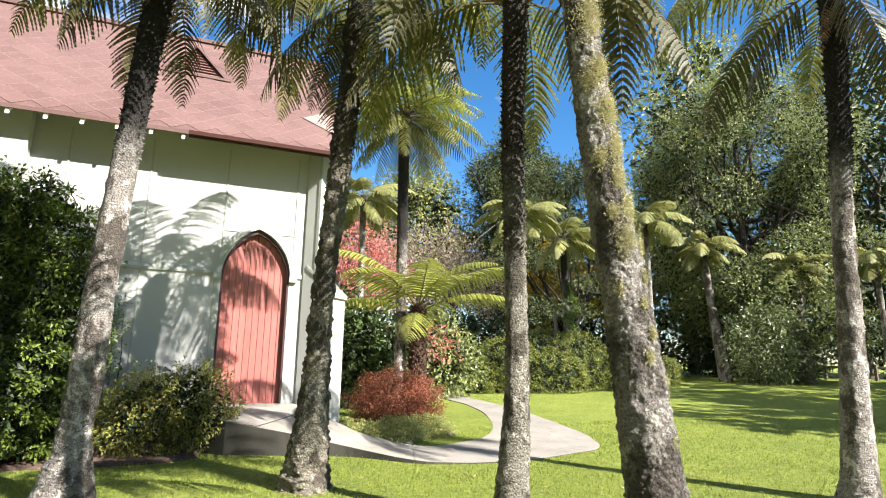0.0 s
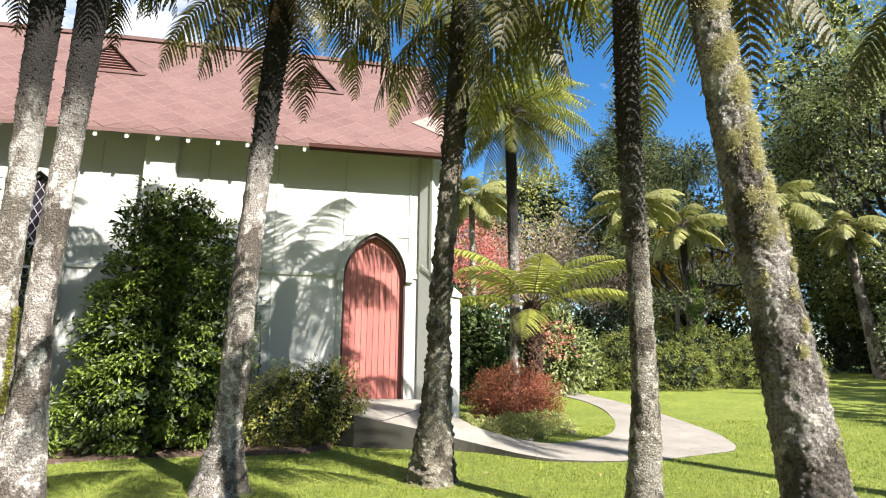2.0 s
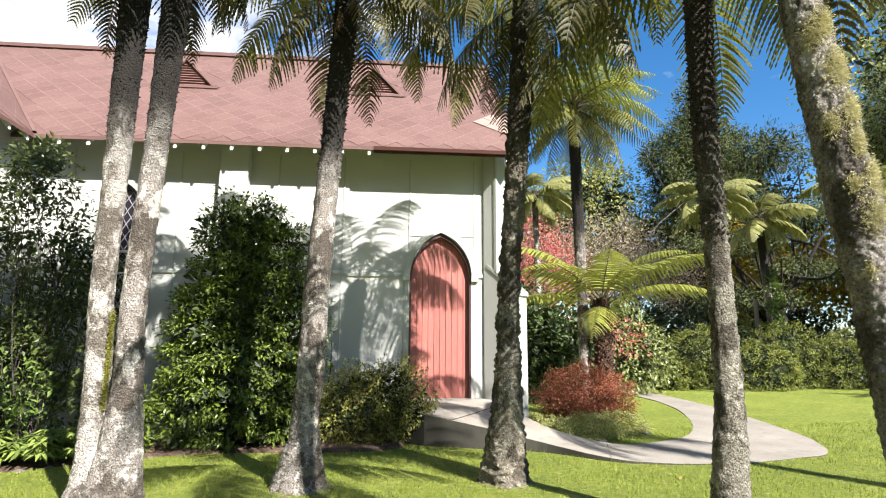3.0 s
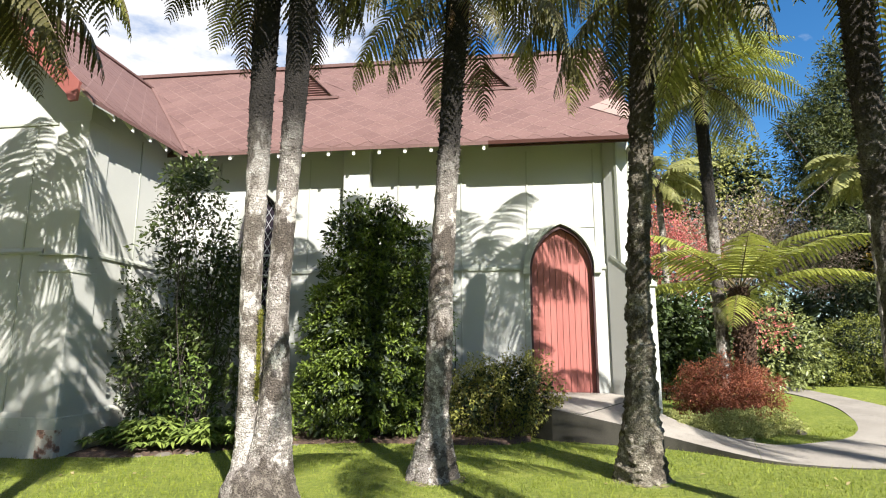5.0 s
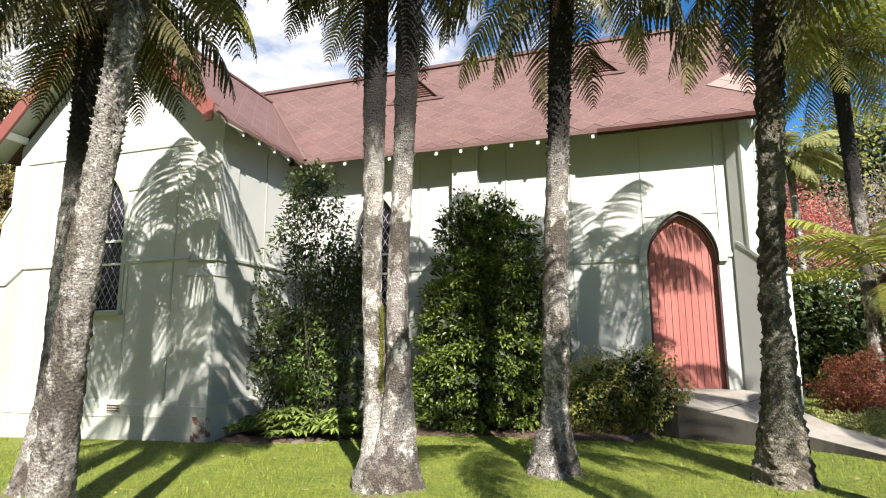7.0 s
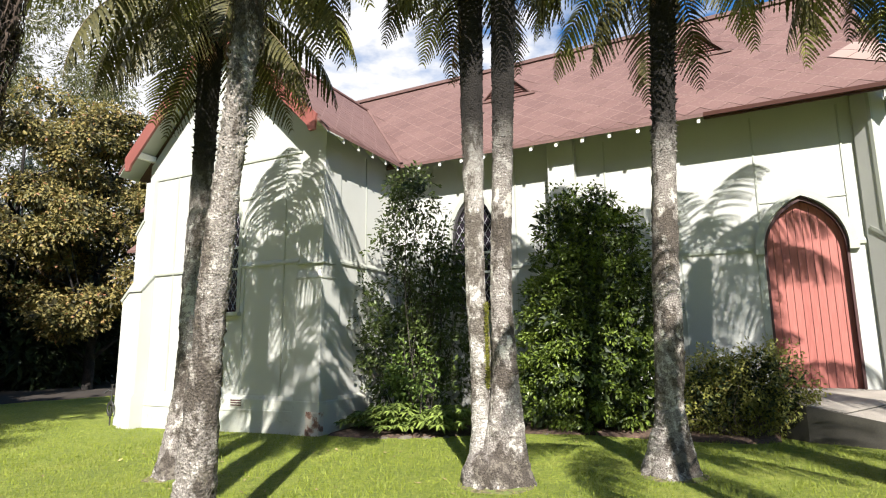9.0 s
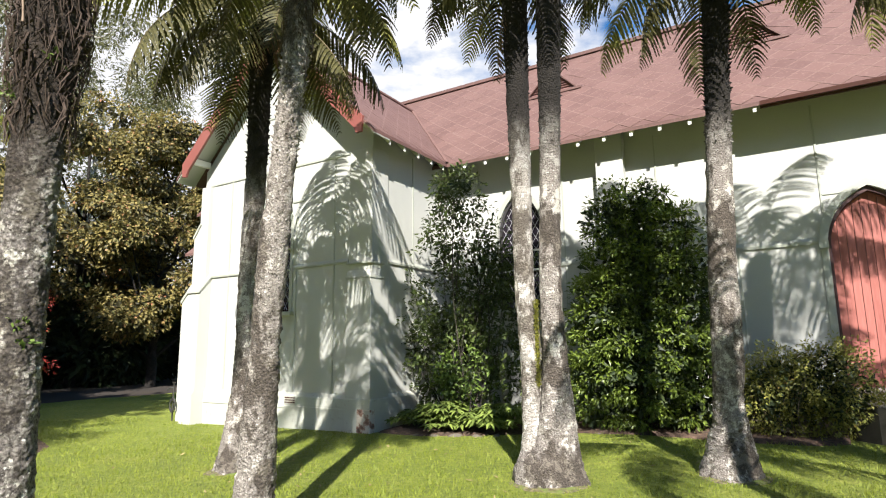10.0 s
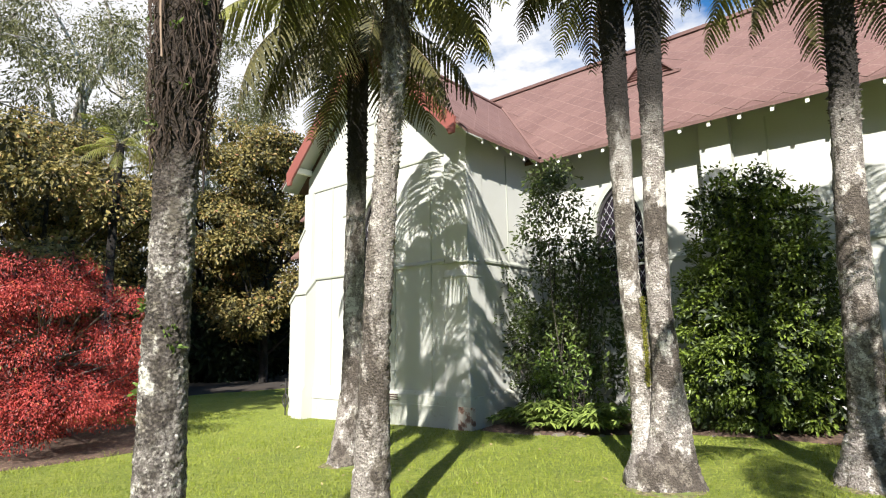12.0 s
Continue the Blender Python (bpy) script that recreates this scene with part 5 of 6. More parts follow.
def tree(name, x, y, height, trunk_r, blobs, n, per, spread, length, width, mat, label, category, seed, bark=None, shell=0.5, limbs=9, droop=0.3, up=0.6, group="", lean=(0, 0), core=None):
    """A tapered trunk with limbs into the crown's lobes, and a crown of leaf clumps."""
    rng = np.random.default_rng(seed)
    gz = ground_z(x, y) - 0.1
    root = empty(name, (x, y, gz), label, category, group)
    top = (lean[0], lean[1], height * 0.86)
    pts = spline([(0, 0, -0.1), (lean[0] * 0.2, lean[1] * 0.2, height * 0.3), top], 16)
    vs, fs = tube(pts, np.linspace(trunk_r, trunk_r * 0.16, 16), 10, trunk_r * 0.15, 2.0, seed)
    part_mesh("trunk", quick_mesh("trunk", vs, fs, bark or M_WOOD_BARK, smooth=True), root)
    ends = []
    for k in range(limbs):
        b = blobs[k % len(blobs)]
        i = int(rng.integers(3, 12))
        d = rng.normal(0, 0.55, 3)
        ends.append((pts[i], (b[0] + d[0] * b[3], b[1] + d[1] * b[4], b[2] + d[2] * b[5])))
    branches("limb", root, ends, trunk_r * 0.36, trunk_r * 0.07, bark or M_WOOD_BARK, 0.2, seed)
    c, d = clumps(blobs, n, rng, shell)
    v, f = leaf_quads(c, spread, per, length, width, rng, droop, up, outward=d)
    part_mesh("crown", quick_mesh("crown", v, f, mat), root)
    if core:
        fill(root, blobs, int(n * 0.45), spread, length, width, core, rng)
    return root


M_CAMELLIA = leafy("glossy_dark_leaf", (0.018, 0.036, 0.009), (0.16, 0.22, 0.03), 0.4, 0.24)
M_IVY = leafy("dark_ivy_leaf", (0.014, 0.03, 0.01), (0.075, 0.11, 0.025), 0.45, 0.15)
M_LEGGY = leafy("olive_shrub_leaf", (0.016, 0.028, 0.010), (0.085, 0.115, 0.026), 0.4, 0.25)
M_SMALL = leafy("small_bronze_green_leaf", (0.07, 0.08, 0.018), (0.30, 0.30, 0.065), 0.5, 0.3, (0.26, 0.15, 0.05))
M_REDLEAF = leafy("rust_red_leaf", (0.17, 0.05, 0.03), (0.40, 0.14, 0.075), 0.6, 0.3, (0.38, 0.27, 0.08))
M_CRIMSON = leafy("crimson_maple_leaf", (0.16, 0.016, 0.018), (0.50, 0.072, 0.058), 0.5, 0.32, (0.62, 0.22, 0.07))
# Crimson leaf darkened in colour for the shade inside the crown.
M_CRIMSON_SHADE = leafy("shaded_crimson_leaf", (0.03, 0.008, 0.006), (0.10, 0.016, 0.012), 0.6, 0.15)
M_BRONZE = leafy("bronze_green_leaf", (0.085, 0.095, 0.028), (0.33, 0.26, 0.085), 0.6, 0.3, (0.50, 0.20, 0.13))
# Bronze copy whose dark colour holds the crown's inner shade.
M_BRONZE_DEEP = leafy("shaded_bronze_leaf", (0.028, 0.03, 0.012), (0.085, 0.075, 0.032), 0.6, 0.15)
M_HEDGE = leafy("yellow_green_hedge_leaf", (0.05, 0.07, 0.014), (0.26, 0.285, 0.055), 0.5, 0.28)
M_BROAD = leafy("grey_green_broadleaf", (0.10, 0.125, 0.045), (0.32, 0.36, 0.13), 0.38, 0.3, (0.42, 0.43, 0.15))
M_CONIFER = leafy("dark_conifer", (0.024, 0.038, 0.01), (0.115, 0.135, 0.03), 0.65, 0.12)
M_OLIVE = leafy("far_olive_leaf", (0.12, 0.13, 0.035), (0.32, 0.33, 0.09), 0.55, 0.3)
# Near-black leaf: dark woods, plus shade inside crowns and under trees as colour.
M_DARKWOOD_SHADE = leafy("dark_woods_and_shade_leaf", (0.010, 0.020, 0.008), (0.045, 0.065, 0.02), 0.6, 0.1)
M_GUM = leafy("gum_leaf", (0.05, 0.055, 0.022), (0.15, 0.15, 0.06), 0.5, 0.2)
M_GLOSSY = leafy("glossy_rhododendron_leaf", (0.05, 0.075, 0.03), (0.21, 0.25, 0.105), 0.3, 0.2)
M_PINK = leafy("pink_red_leaf", (0.32, 0.08, 0.08), (0.62, 0.22, 0.18), 0.6, 0.35)
M_YELLOW = leafy("autumn_yellow_leaf", (0.35, 0.22, 0.02), (0.62, 0.45, 0.04), 0.6, 0.4)
M_COVER = leafy("low_ground_cover", (0.20, 0.22, 0.07), (0.44, 0.45, 0.16), 0.6, 0.3)
M_BRUSH = leafy("grey_brown_brush", (0.20, 0.155, 0.12), (0.42, 0.34, 0.26), 0.7, 0.25)
M_HELL = leafy("broad_dark_green_leaf", (0.05, 0.085, 0.02), (0.17, 0.25, 0.05), 0.45, 0.25)
M_HELLE = leafy("hellebore_leaf", (0.08, 0.12, 0.03), (0.25, 0.32, 0.075), 0.4, 0.25)
M_TWIG = painted("grey_twig", (0.13, 0.105, 0.085), (0.08, 0.065, 0.05), 0.8, 0.4)

# ---- planting bed along the church ----
def bed():
    outer = spline([(-7.3, 8.2), (-6.3, 8.15), (-5.2, 8.62), (-4.2, 9.2), (-3.0, 9.42), (-1.6, 9.3), (-0.6, 9.35), (-0.2, 9.6)], 60)
    V, F = [], []
    for i, (x, y) in enumerate(outer):
        for k, f in enumerate((0.0, 0.08, 0.5, 1.0)):
            yy = y + (11.06 - y) * f
            V.append((x, yy, ground_z(x, yy) + (-0.03, 0.035, 0.07, 0.09)[k] + 0.02 * noise.noise((x * 4, yy * 4, 0))))
    for i in range(len(outer) - 1):
        for k in range(3):
            F.append((i * 4 + k, i * 4 + k + 1, i * 4 + k + 5, i * 4 + k + 4))
    tagged(new("planting_bed", quick_mesh("planting_bed", V, F, M_SOIL, smooth=True)), "dark bark mulch bed along the church wall", "garden bed", kind="structure")


bed()

CAMELLIA = [(0, 0, 1.9, 1.14, 0.6, 1.9), (-0.3, -0.1, 3.2, 0.72, 0.48, 1.0), (0.35, 0, 3.0, 0.72, 0.48, 1.05), (0, -0.15, 1.1, 1.26, 0.7, 1.1), (0.55, 0.0, 2.0, 0.76, 0.55, 1.3), (-0.6, -0.1, 1.8, 0.7, 0.55, 1.1), (0.6, -0.1, 0.7, 0.72, 0.5, 0.75), (-0.65, -0.1, 0.7, 0.65, 0.5, 0.75), (0.0, 0, 3.75, 0.6, 0.42, 0.5)]
shrub("camellia_bush", -2.95, 10.05, CAMELLIA, 1500, 20, 0.14, 0.085, 0.04, M_CAMELLIA, "large dense glossy dark green camellia against the wall", "shrub", 51, 16, shell=0.72, core=M_DARKWOOD_SHADE, tier=0.42, up=1.3, deep=0.84)
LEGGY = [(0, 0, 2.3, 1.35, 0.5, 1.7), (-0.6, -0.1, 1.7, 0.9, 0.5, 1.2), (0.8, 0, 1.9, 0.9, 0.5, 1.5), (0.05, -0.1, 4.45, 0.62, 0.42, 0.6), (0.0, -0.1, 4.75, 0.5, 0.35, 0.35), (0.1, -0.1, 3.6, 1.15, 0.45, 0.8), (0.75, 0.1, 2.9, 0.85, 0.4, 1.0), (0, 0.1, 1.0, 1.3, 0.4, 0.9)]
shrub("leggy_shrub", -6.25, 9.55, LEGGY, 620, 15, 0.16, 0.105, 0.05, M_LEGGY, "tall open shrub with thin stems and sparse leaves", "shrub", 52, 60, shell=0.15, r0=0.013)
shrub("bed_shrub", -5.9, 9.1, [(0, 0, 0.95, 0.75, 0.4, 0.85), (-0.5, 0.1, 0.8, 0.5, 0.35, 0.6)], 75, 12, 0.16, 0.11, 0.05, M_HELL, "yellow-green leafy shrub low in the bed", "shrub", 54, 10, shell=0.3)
shrub("small_bush", -0.75, 9.95, [(0, 0, 0.66, 0.95, 0.5, 0.72), (0.45, -0.1, 0.8, 0.65, 0.45, 0.68), (-0.4, 0, 0.6, 0.7, 0.42, 0.62)], 640, 16, 0.11, 0.056, 0.028, M_SMALL, "fine-leaved bronze green bush beside the ramp", "shrub", 55, 40, shell=0.5, stem_mat=M_TWIG, r0=0.008, core=M_DARKWOOD_SHADE)
shrub("wall_climber", -1.75, 10.9, [(0, 0, 1.7, 0.22, 0.12, 1.5)], 60, 9, 0.10, 0.06, 0.03, M_HELL, "thin leafy climber against the pale wall", "climber", 56, 5, shell=0.1)
shrub("dark_bush", -4.55, 9.75, [(0, 0, 0.5, 0.5, 0.45, 0.6)], 120, 12, 0.11, 0.12, 0.035, M_CAMELLIA, "dark strappy bush in deep shade by the wall", "shrub", 57, 6, shell=0.2)


def rosette(x, y, n, length, width, mat, label, seed, group):
    """A clump of long-fingered leaves on stalks."""
    rng = np.random.default_rng(seed)
    tall, n = rng.uniform(0.20, 0.50), int(n * rng.uniform(0.55, 1.1))
    root = empty("hellebore", (x, y, ground_z(x, y) + 0.05), label, "plant", group)
    V, F = [], []
    for k in range(n):
        az, h = rng.random() * 6.28, tall * (0.35 + 0.65 * rng.random())
        r = 0.05 + 0.26 * rng.random()
        c = np.array([r * math.cos(az), r * math.sin(az), h])
        for j in range(7):
            a = az + (j - 3) * 0.62 + rng.normal(0, 0.08)
            d = np.array([math.cos(a), math.sin(a), 0.15 - 0.35 * rng.random()])
            s = np.array([-math.sin(a), math.cos(a), 0]) * width * 0.5
            L = length * (1 - 0.09 * abs(j - 3)) * (0.8 + 0.4 * rng.random())
            dip = np.array([0, 0, -0.25 * L])
            k0 = len(V)
            V += [c, c + d * L * 0.5 - s, c + d * L + dip, c + d * L * 0.5 + s]
            F.append((k0, k0 + 1, k0 + 2, k0 + 3))
    part_mesh("leaves", quick_mesh("leaves", V, F, mat), root)


rng0 = random.Random(5)
for k in range(16):
    fx = k / 15
    rosette(-7.05 + 2.35 * fx + rng0.uniform(-0.1, 0.1), 8.62 + 0.42 * fx + rng0.uniform(-0.12, 0.42), 26, 0.23, 0.066, M_HELLE, "low hellebore clump with fingered green leaves", 60 + k, "hellebores in the bed")

# ---- island bed: red shrub, low cover, stones ----
shrub("red_shrub", 3.42, 11.4, [(0, 0, 0.60, 0.86, 0.6, 0.66), (0.5, 0, 0.5, 0.6, 0.5, 0.55), (-0.45, 0.1, 0.5, 0.55, 0.5, 0.55)], 1250, 16, 0.10, 0.042, 0.022, M_REDLEAF, "rounded rust-red autumn shrub beside the path", "shrub", 81, 46, shell=0.3, stem_mat=M_TWIG, r0=0.007)
for k, (x, y, rx, ry, rz, sd) in enumerate(((2.55, 10.2, 0.45, 0.36, 0.24, 82), (3.1, 10.2, 0.58, 0.48, 0.30, 83), (3.75, 10.6, 0.6, 0.5, 0.27, 84), (2.25, 11.0, 0.32, 0.32, 0.2, 85))):
    shrub("ground_cover", x, y, [(0, 0, 0.08, rx, ry, rz)], 330, 13, 0.05, 0.045, 0.022, M_COVER, "low tufted olive ground cover at the path edge", "ground cover", sd, 0, shell=0.85, up=1.5, group="cover at the path")


def stone(x, y, s, seed):
    bm = bmesh.new()
    bmesh.ops.create_icosphere(bm, subdivisions=2, radius=1)
    for v in bm.verts:
        v.co *= 1 + 0.35 * noise.noise(v.co * 1.3 + Vector((seed,) * 3))
        v.co = Vector((v.co.x * s, v.co.y * s * 0.8, v.co.z * s * 0.55))
    ob = part("garden_stone", bm, M_ROCK)
    ob.location = (x, y, ground_z(x, y) - s * (0.02 if x > 0 else 0.3))
    ob.rotation_euler = (0, 0, seed)
    tagged(ob, "rough grey stone edging the garden bed", "stone", "stones at the beds")


for k, (x, y, s) in enumerate(((2.1, 10.35, 0.15), (2.7, 9.78, 0.08), (3.15, 9.7, 0.12), (4.2, 10.35, 0.13), (-6.45, 8.3, 0.10), (-6.1, 8.33, 0.13), (-5.75, 8.42, 0.16), (-5.4, 8.55, 0.12), (-5.1, 8.68, 0.10), (-4.0, 9.3, 0.09), (-3.6, 9.38, 0.08))):
    stone(x, y, s, k * 1.7)

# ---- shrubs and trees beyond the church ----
shrub("ivy_hedge", 3.2, 15.4, [(0, 0, 1.6, 1.1, 0.8, 1.6), (1.2, 0.3, 1.4, 0.8, 0.8, 1.4)], 420, 14, 0.22, 0.13, 0.09, M_IVY, "dark ivy-clad hedge behind the church corner", "hedge", 91, 12, core=M_DARKWOOD_SHADE)
shrub("camellia_bush", 6.3, 16.9, [(0, 0, 1.35, 1.3, 1.0, 1.5), (1.0, 0.2, 1.0, 0.9, 0.8, 1.0), (-0.9, 0, 1.1, 0.9, 0.8, 1.2)], 420, 14, 0.22, 0.12, 0.07, M_BROAD, "rounded dark green camellia at the path's end", "shrub", 92, 12, core=M_DARKWOOD_SHADE)
shrub("berry_shrub", 5.2, 16.0, [(0, 0, 1.9, 1.0, 0.7, 0.8), (1.1, 0.2, 1.7, 0.7, 0.6, 0.7)], 110, 9, 0.2, 0.09, 0.05, M_PINK, "shrub with pinkish red autumn leaves", "shrub", 93, 16, shell=0.2, stem_mat=M_TWIG)
tree("autumn_tree", 5.0, 23.5, 8.2, 0.16, [(0, 0, 5.6, 2.2, 2.0, 2.0), (1.2, 0, 4.6, 1.8, 1.6, 1.5)], 520, 12, 0.4, 0.12, 0.07, M_PINK, "pinkish red autumn tree beyond the church", "tree", 94, bark=M_TWIG, shell=0.3, limbs=22)
tree("bare_tree", 10.6, 28.5, 9.0, 0.14, [(0, 0, 5.6, 3.4, 2.4, 3.0), (3.0, 0, 4.8, 2.4, 2.0, 2.4), (-3.0, -1, 4.6, 2.2, 2.0, 2.4)], 1500, 10, 0.5, 0.15, 0.06, M_BRUSH, "half-bare grey-brown tree in autumn", "tree", 95, bark=M_TWIG, shell=0.2, limbs=46)
tree("olive_tree", 12.5, 36.0, 15.5, 0.35, [(0, 0, 9.5, 3.5, 3.0, 5.0), (-4.0, 1, 8.0, 3.5, 3.0, 4.0), (-8.5, 2, 8.5, 3.6, 3.0, 4.5), (3.5, -1, 7.0, 2.5, 2.5, 3.0)], 1700, 14, 0.6, 0.27, 0.13, M_OLIVE, "olive green tree behind the autumn shrubs", "tree", 96, limbs=16, shell=0.7, core=M_DARKWOOD_SHADE)
HEDGE = [(8.7, 18.7, 1.0, 0.9, 1.15), (10.1, 18.9, 1.25, 1.1, 2.0), (11.4, 18.0, 1.35, 1.2, 1.5), (12.9, 18.5, 1.25, 1.2, 2.15), (14.3, 18.0, 1.3, 1.2, 1.6), (15.6, 18.9, 1.1, 1.1, 1.9), (12.3, 20.3, 1.6, 1.1, 2.4), (17.2, 19.2, 1.1, 1.0, 1.3)]
for k, (x, y, rx, ry, h) in enumerate(HEDGE):
    shrub("clipped_shrub", x, y, [(0, 0, h * 0.36, rx, ry, h * 0.64)], 460, 15, 0.09, 0.068, 0.037, M_HEDGE, "rounded clipped yellow-green shrub at the lawn edge", "shrub", 100 + k, 8, shell=0.92, core=M_DARKWOOD_SHADE, deep=0.85, group="clipped shrubs at the lawn edge")
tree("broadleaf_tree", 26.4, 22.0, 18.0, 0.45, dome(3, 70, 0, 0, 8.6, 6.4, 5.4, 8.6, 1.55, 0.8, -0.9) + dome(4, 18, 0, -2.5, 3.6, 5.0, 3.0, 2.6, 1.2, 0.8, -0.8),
     5000, 20, 0.50, 0.155, 0.068, M_BROAD, "huge grey-green broadleaf tree with glinting leaves", "tree", 111, shell=0.6, limbs=34, core=M_DARKWOOD_SHADE)
tree("dark_conifer", 18.7, 33.0, 19.0, 0.4, [(0.2, 0, 16.8, 1.4, 1.2, 2.0), (0.2, 0, 14.3, 2.5, 2.2, 2.2), (-0.5, 0, 11.0, 3.2, 3.0, 2.4), (0.6, 0, 8.0, 3.6, 3.2, 2.4), (0, 0, 5.0, 3.8, 3.4, 2.6), (-2.4, 0, 13.0, 1.4, 1.4, 1.3), (2.4, 0, 12.0, 1.6, 1.4, 1.3)],
     1900, 26, 0.5, 0.24, 0.07, M_CONIFER, "tall dark conifer with a pointed crown", "tree", 112, limbs=20, core=M_DARKWOOD_SHADE)
tree("pine_tree", 16.3, 23.9, 11.5, 0.3, [(0, 0, 10.2, 2.8, 2.2, 1.0), (-1.6, 0, 8.2, 2.4, 2.0, 0.6), (1.8, 0, 7.2, 2.8, 2.0, 0.6), (-1.6, 0, 5.8, 2.6, 2.0, 0.5), (1.6, 0, 4.7, 3.0, 2.0, 0.5), (-1.0, 0, 3.4, 2.8, 1.8, 0.5)],
     1300, 18, 0.35, 0.17, 0.04, M_CONIFER, "dark layered pine with bare boughs", "tree", 113, limbs=24, shell=0.3, core=M_DARKWOOD_SHADE, bark=M_SHADE_BARK)
tree("yellow_tree", 18.9, 27.6, 8.0, 0.2, [(0, 0, 5.6, 3.0, 1.5, 2.6), (3, 0, 4.8, 2.5, 1.5, 2.4), (-1.5, -1, 4.4, 2.0, 1.2, 2.0)], 620, 11, 0.5, 0.24, 0.15, M_YELLOW, "autumn yellow tree glimpsed behind the pine", "tree", 114, shell=0.2, limbs=12)
# Seeds above 170 are unseen trees, added to block sky light and shade lawn.
WOODS_AND_SHADE = [(24.8, 2.6, 15, 5.0, 171), (20.0, 0.2, 12, 4.0, 177), (33.0, 6.0, 15, 5.0, 172), (14.0, -16.0, 12, 5.0, 173), (0.0, -22.0, 12, 6.0, 174), (-12.0, -17.0, 18, 6.5, 175), (-21.0, -9.0, 18, 6.0, 176), (33.0, 20.5, 20, 5.0, 115), (39.0, 24.5, 26, 6.0, 116), (30.5, 30.0, 26, 6.5, 117), (41.5, 16.5, 19, 6.0, 118), (46.0, 9.0, 19, 6.0, 119), (24.0, 38.0, 15, 5.0, 120), (38.0, 36.0, 33, 6.5, 121)]
for x, y, h, r, sd in WOODS_AND_SHADE:
    tree("woods_and_shade_tree", x, y, h, 0.4, [(0, 0, h * 0.55, r, r * 0.8, h * 0.38), (-r * 0.5, 0, h * 0.3, r * 0.8, r * 0.7, h * 0.28), (r * 0.5, 0, h * 0.35, r * 0.8, r * 0.7, h * 0.3), (0, -1, h * 0.78, r * 0.7, r * 0.6, h * 0.2)],
         180 if sd > 170 else 480, 12, 0.7, 0.40 if sd < 170 else 0.7, 0.17 if sd < 170 else 0.3, M_OLIVE if sd in (116, 117, 121) else M_DARKWOOD_SHADE, "tall dark evergreen, at the wood's edge in view, added for shade elsewhere", "tree", sd, limbs=14, group="woods beyond the fence", shell=0.65, core=M_DARKWOOD_SHADE)
shrub("dark_thicket", 16.0, 24.0, [(-6, 1, 1.4, 3.0, 1.4, 1.6), (0, 0, 1.0, 3.2, 1.2, 1.2), (5, 0, 1.1, 3.0, 1.2, 1.3), (10, -1, 1.4, 3.0, 1.2, 1.7)], 520, 12, 0.4, 0.22, 0.1, M_DARKWOOD_SHADE, "dark undergrowth below the far trees", "undergrowth", 122, 10, shell=0.3, core=M_DARKWOOD_SHADE)
shrub("dark_thicket", 30.0, 25.0, [(-3, 2, 1.8, 3.5, 1.5, 2.2), (2, -1, 1.6, 3.2, 1.6, 2.0), (6, -5, 1.8, 3.0, 2.0, 2.2), (9, -11, 1.8, 3.0, 3.0, 2.2)], 620, 12, 0.45, 0.24, 0.1, M_DARKWOOD_SHADE, "dark undergrowth behind the rail fence", "undergrowth", 124, 10, shell=0.3, core=M_DARKWOOD_SHADE)
shrub("glossy_shrub", 22.8, 18.3, [(0, 0, 1.7, 2.0, 1.4, 1.9), (1.6, 0, 1.2, 1.4, 1.2, 1.4)], 820, 12, 0.28, 0.16, 0.06, M_GLOSSY, "big glossy-leaved shrub under the broadleaf tree", "shrub", 123, 12)


shrub("dark_thicket", 10.5, 23.0, [(-1.5, 0, 1.4, 2.6, 1.0, 2.2), (2.0, 0.3, 1.3, 2.4, 1.0, 2.0)], 330, 12, 0.4, 0.24, 0.11, M_DARKWOOD_SHADE, "dark undergrowth behind the clipped shrubs", "undergrowth", 125, 10, shell=0.3, core=M_DARKWOOD_SHADE)
shrub("dark_thicket", 18.2, 26.0, [(0, 0, 1.2, 3.4, 1.0, 1.8)], 200, 12, 0.4, 0.28, 0.13, M_DARKWOOD_SHADE, "dark undergrowth behind the pine", "undergrowth", 126, 8, shell=0.3, core=M_DARKWOOD_SHADE)
# unseen tall trees added behind the walk, bare-stemmed, high crowns shading maple ground
for x, y, h, sd in ((-9.5, -8.3, 18, 186), (-13.5, -9.5, 17, 187)):
    tree("woods_and_shade_tree", x, y, h, 0.3, [(0, 0, h * 0.78, 3.8, 3.8, 2.6), (1.5, 1, h * 0.88, 2.6, 2.6, 2.2), (-1.6, -1, h * 0.86, 2.6, 2.6, 2.2)], 260, 12, 0.7, 0.62, 0.28, M_DARKWOOD_SHADE, "unseen high-crowned evergreen added to shade the maple ground", "tree", sd, limbs=10, shell=0.3, core=M_DARKWOOD_SHADE)


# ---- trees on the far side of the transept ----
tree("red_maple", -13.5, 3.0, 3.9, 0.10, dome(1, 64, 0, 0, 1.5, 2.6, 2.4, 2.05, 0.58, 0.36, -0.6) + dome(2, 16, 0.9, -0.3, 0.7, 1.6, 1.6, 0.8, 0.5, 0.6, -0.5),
     2500, 28, 0.15, 0.048, 0.021, M_CRIMSON, "low spreading crimson maple with feathery drooping leaves", "tree", 131, bark=M_TWIG, shell=0.72, droop=1.1, limbs=40, core=M_CRIMSON_SHADE)
BRONZES = [(-24.0, 5.5, 9.6, 4.4, 132), (-27.5, 12.8, 13.4, 4.6, 133), (-24.5, 14.6, 12.4, 3.2, 134), (-31.0, 18.0, 11.5, 5.0, 135), (-25.5, -1.5, 10.0, 4.6, 136), (-29.0, 6.0, 12.0, 4.5, 137)]
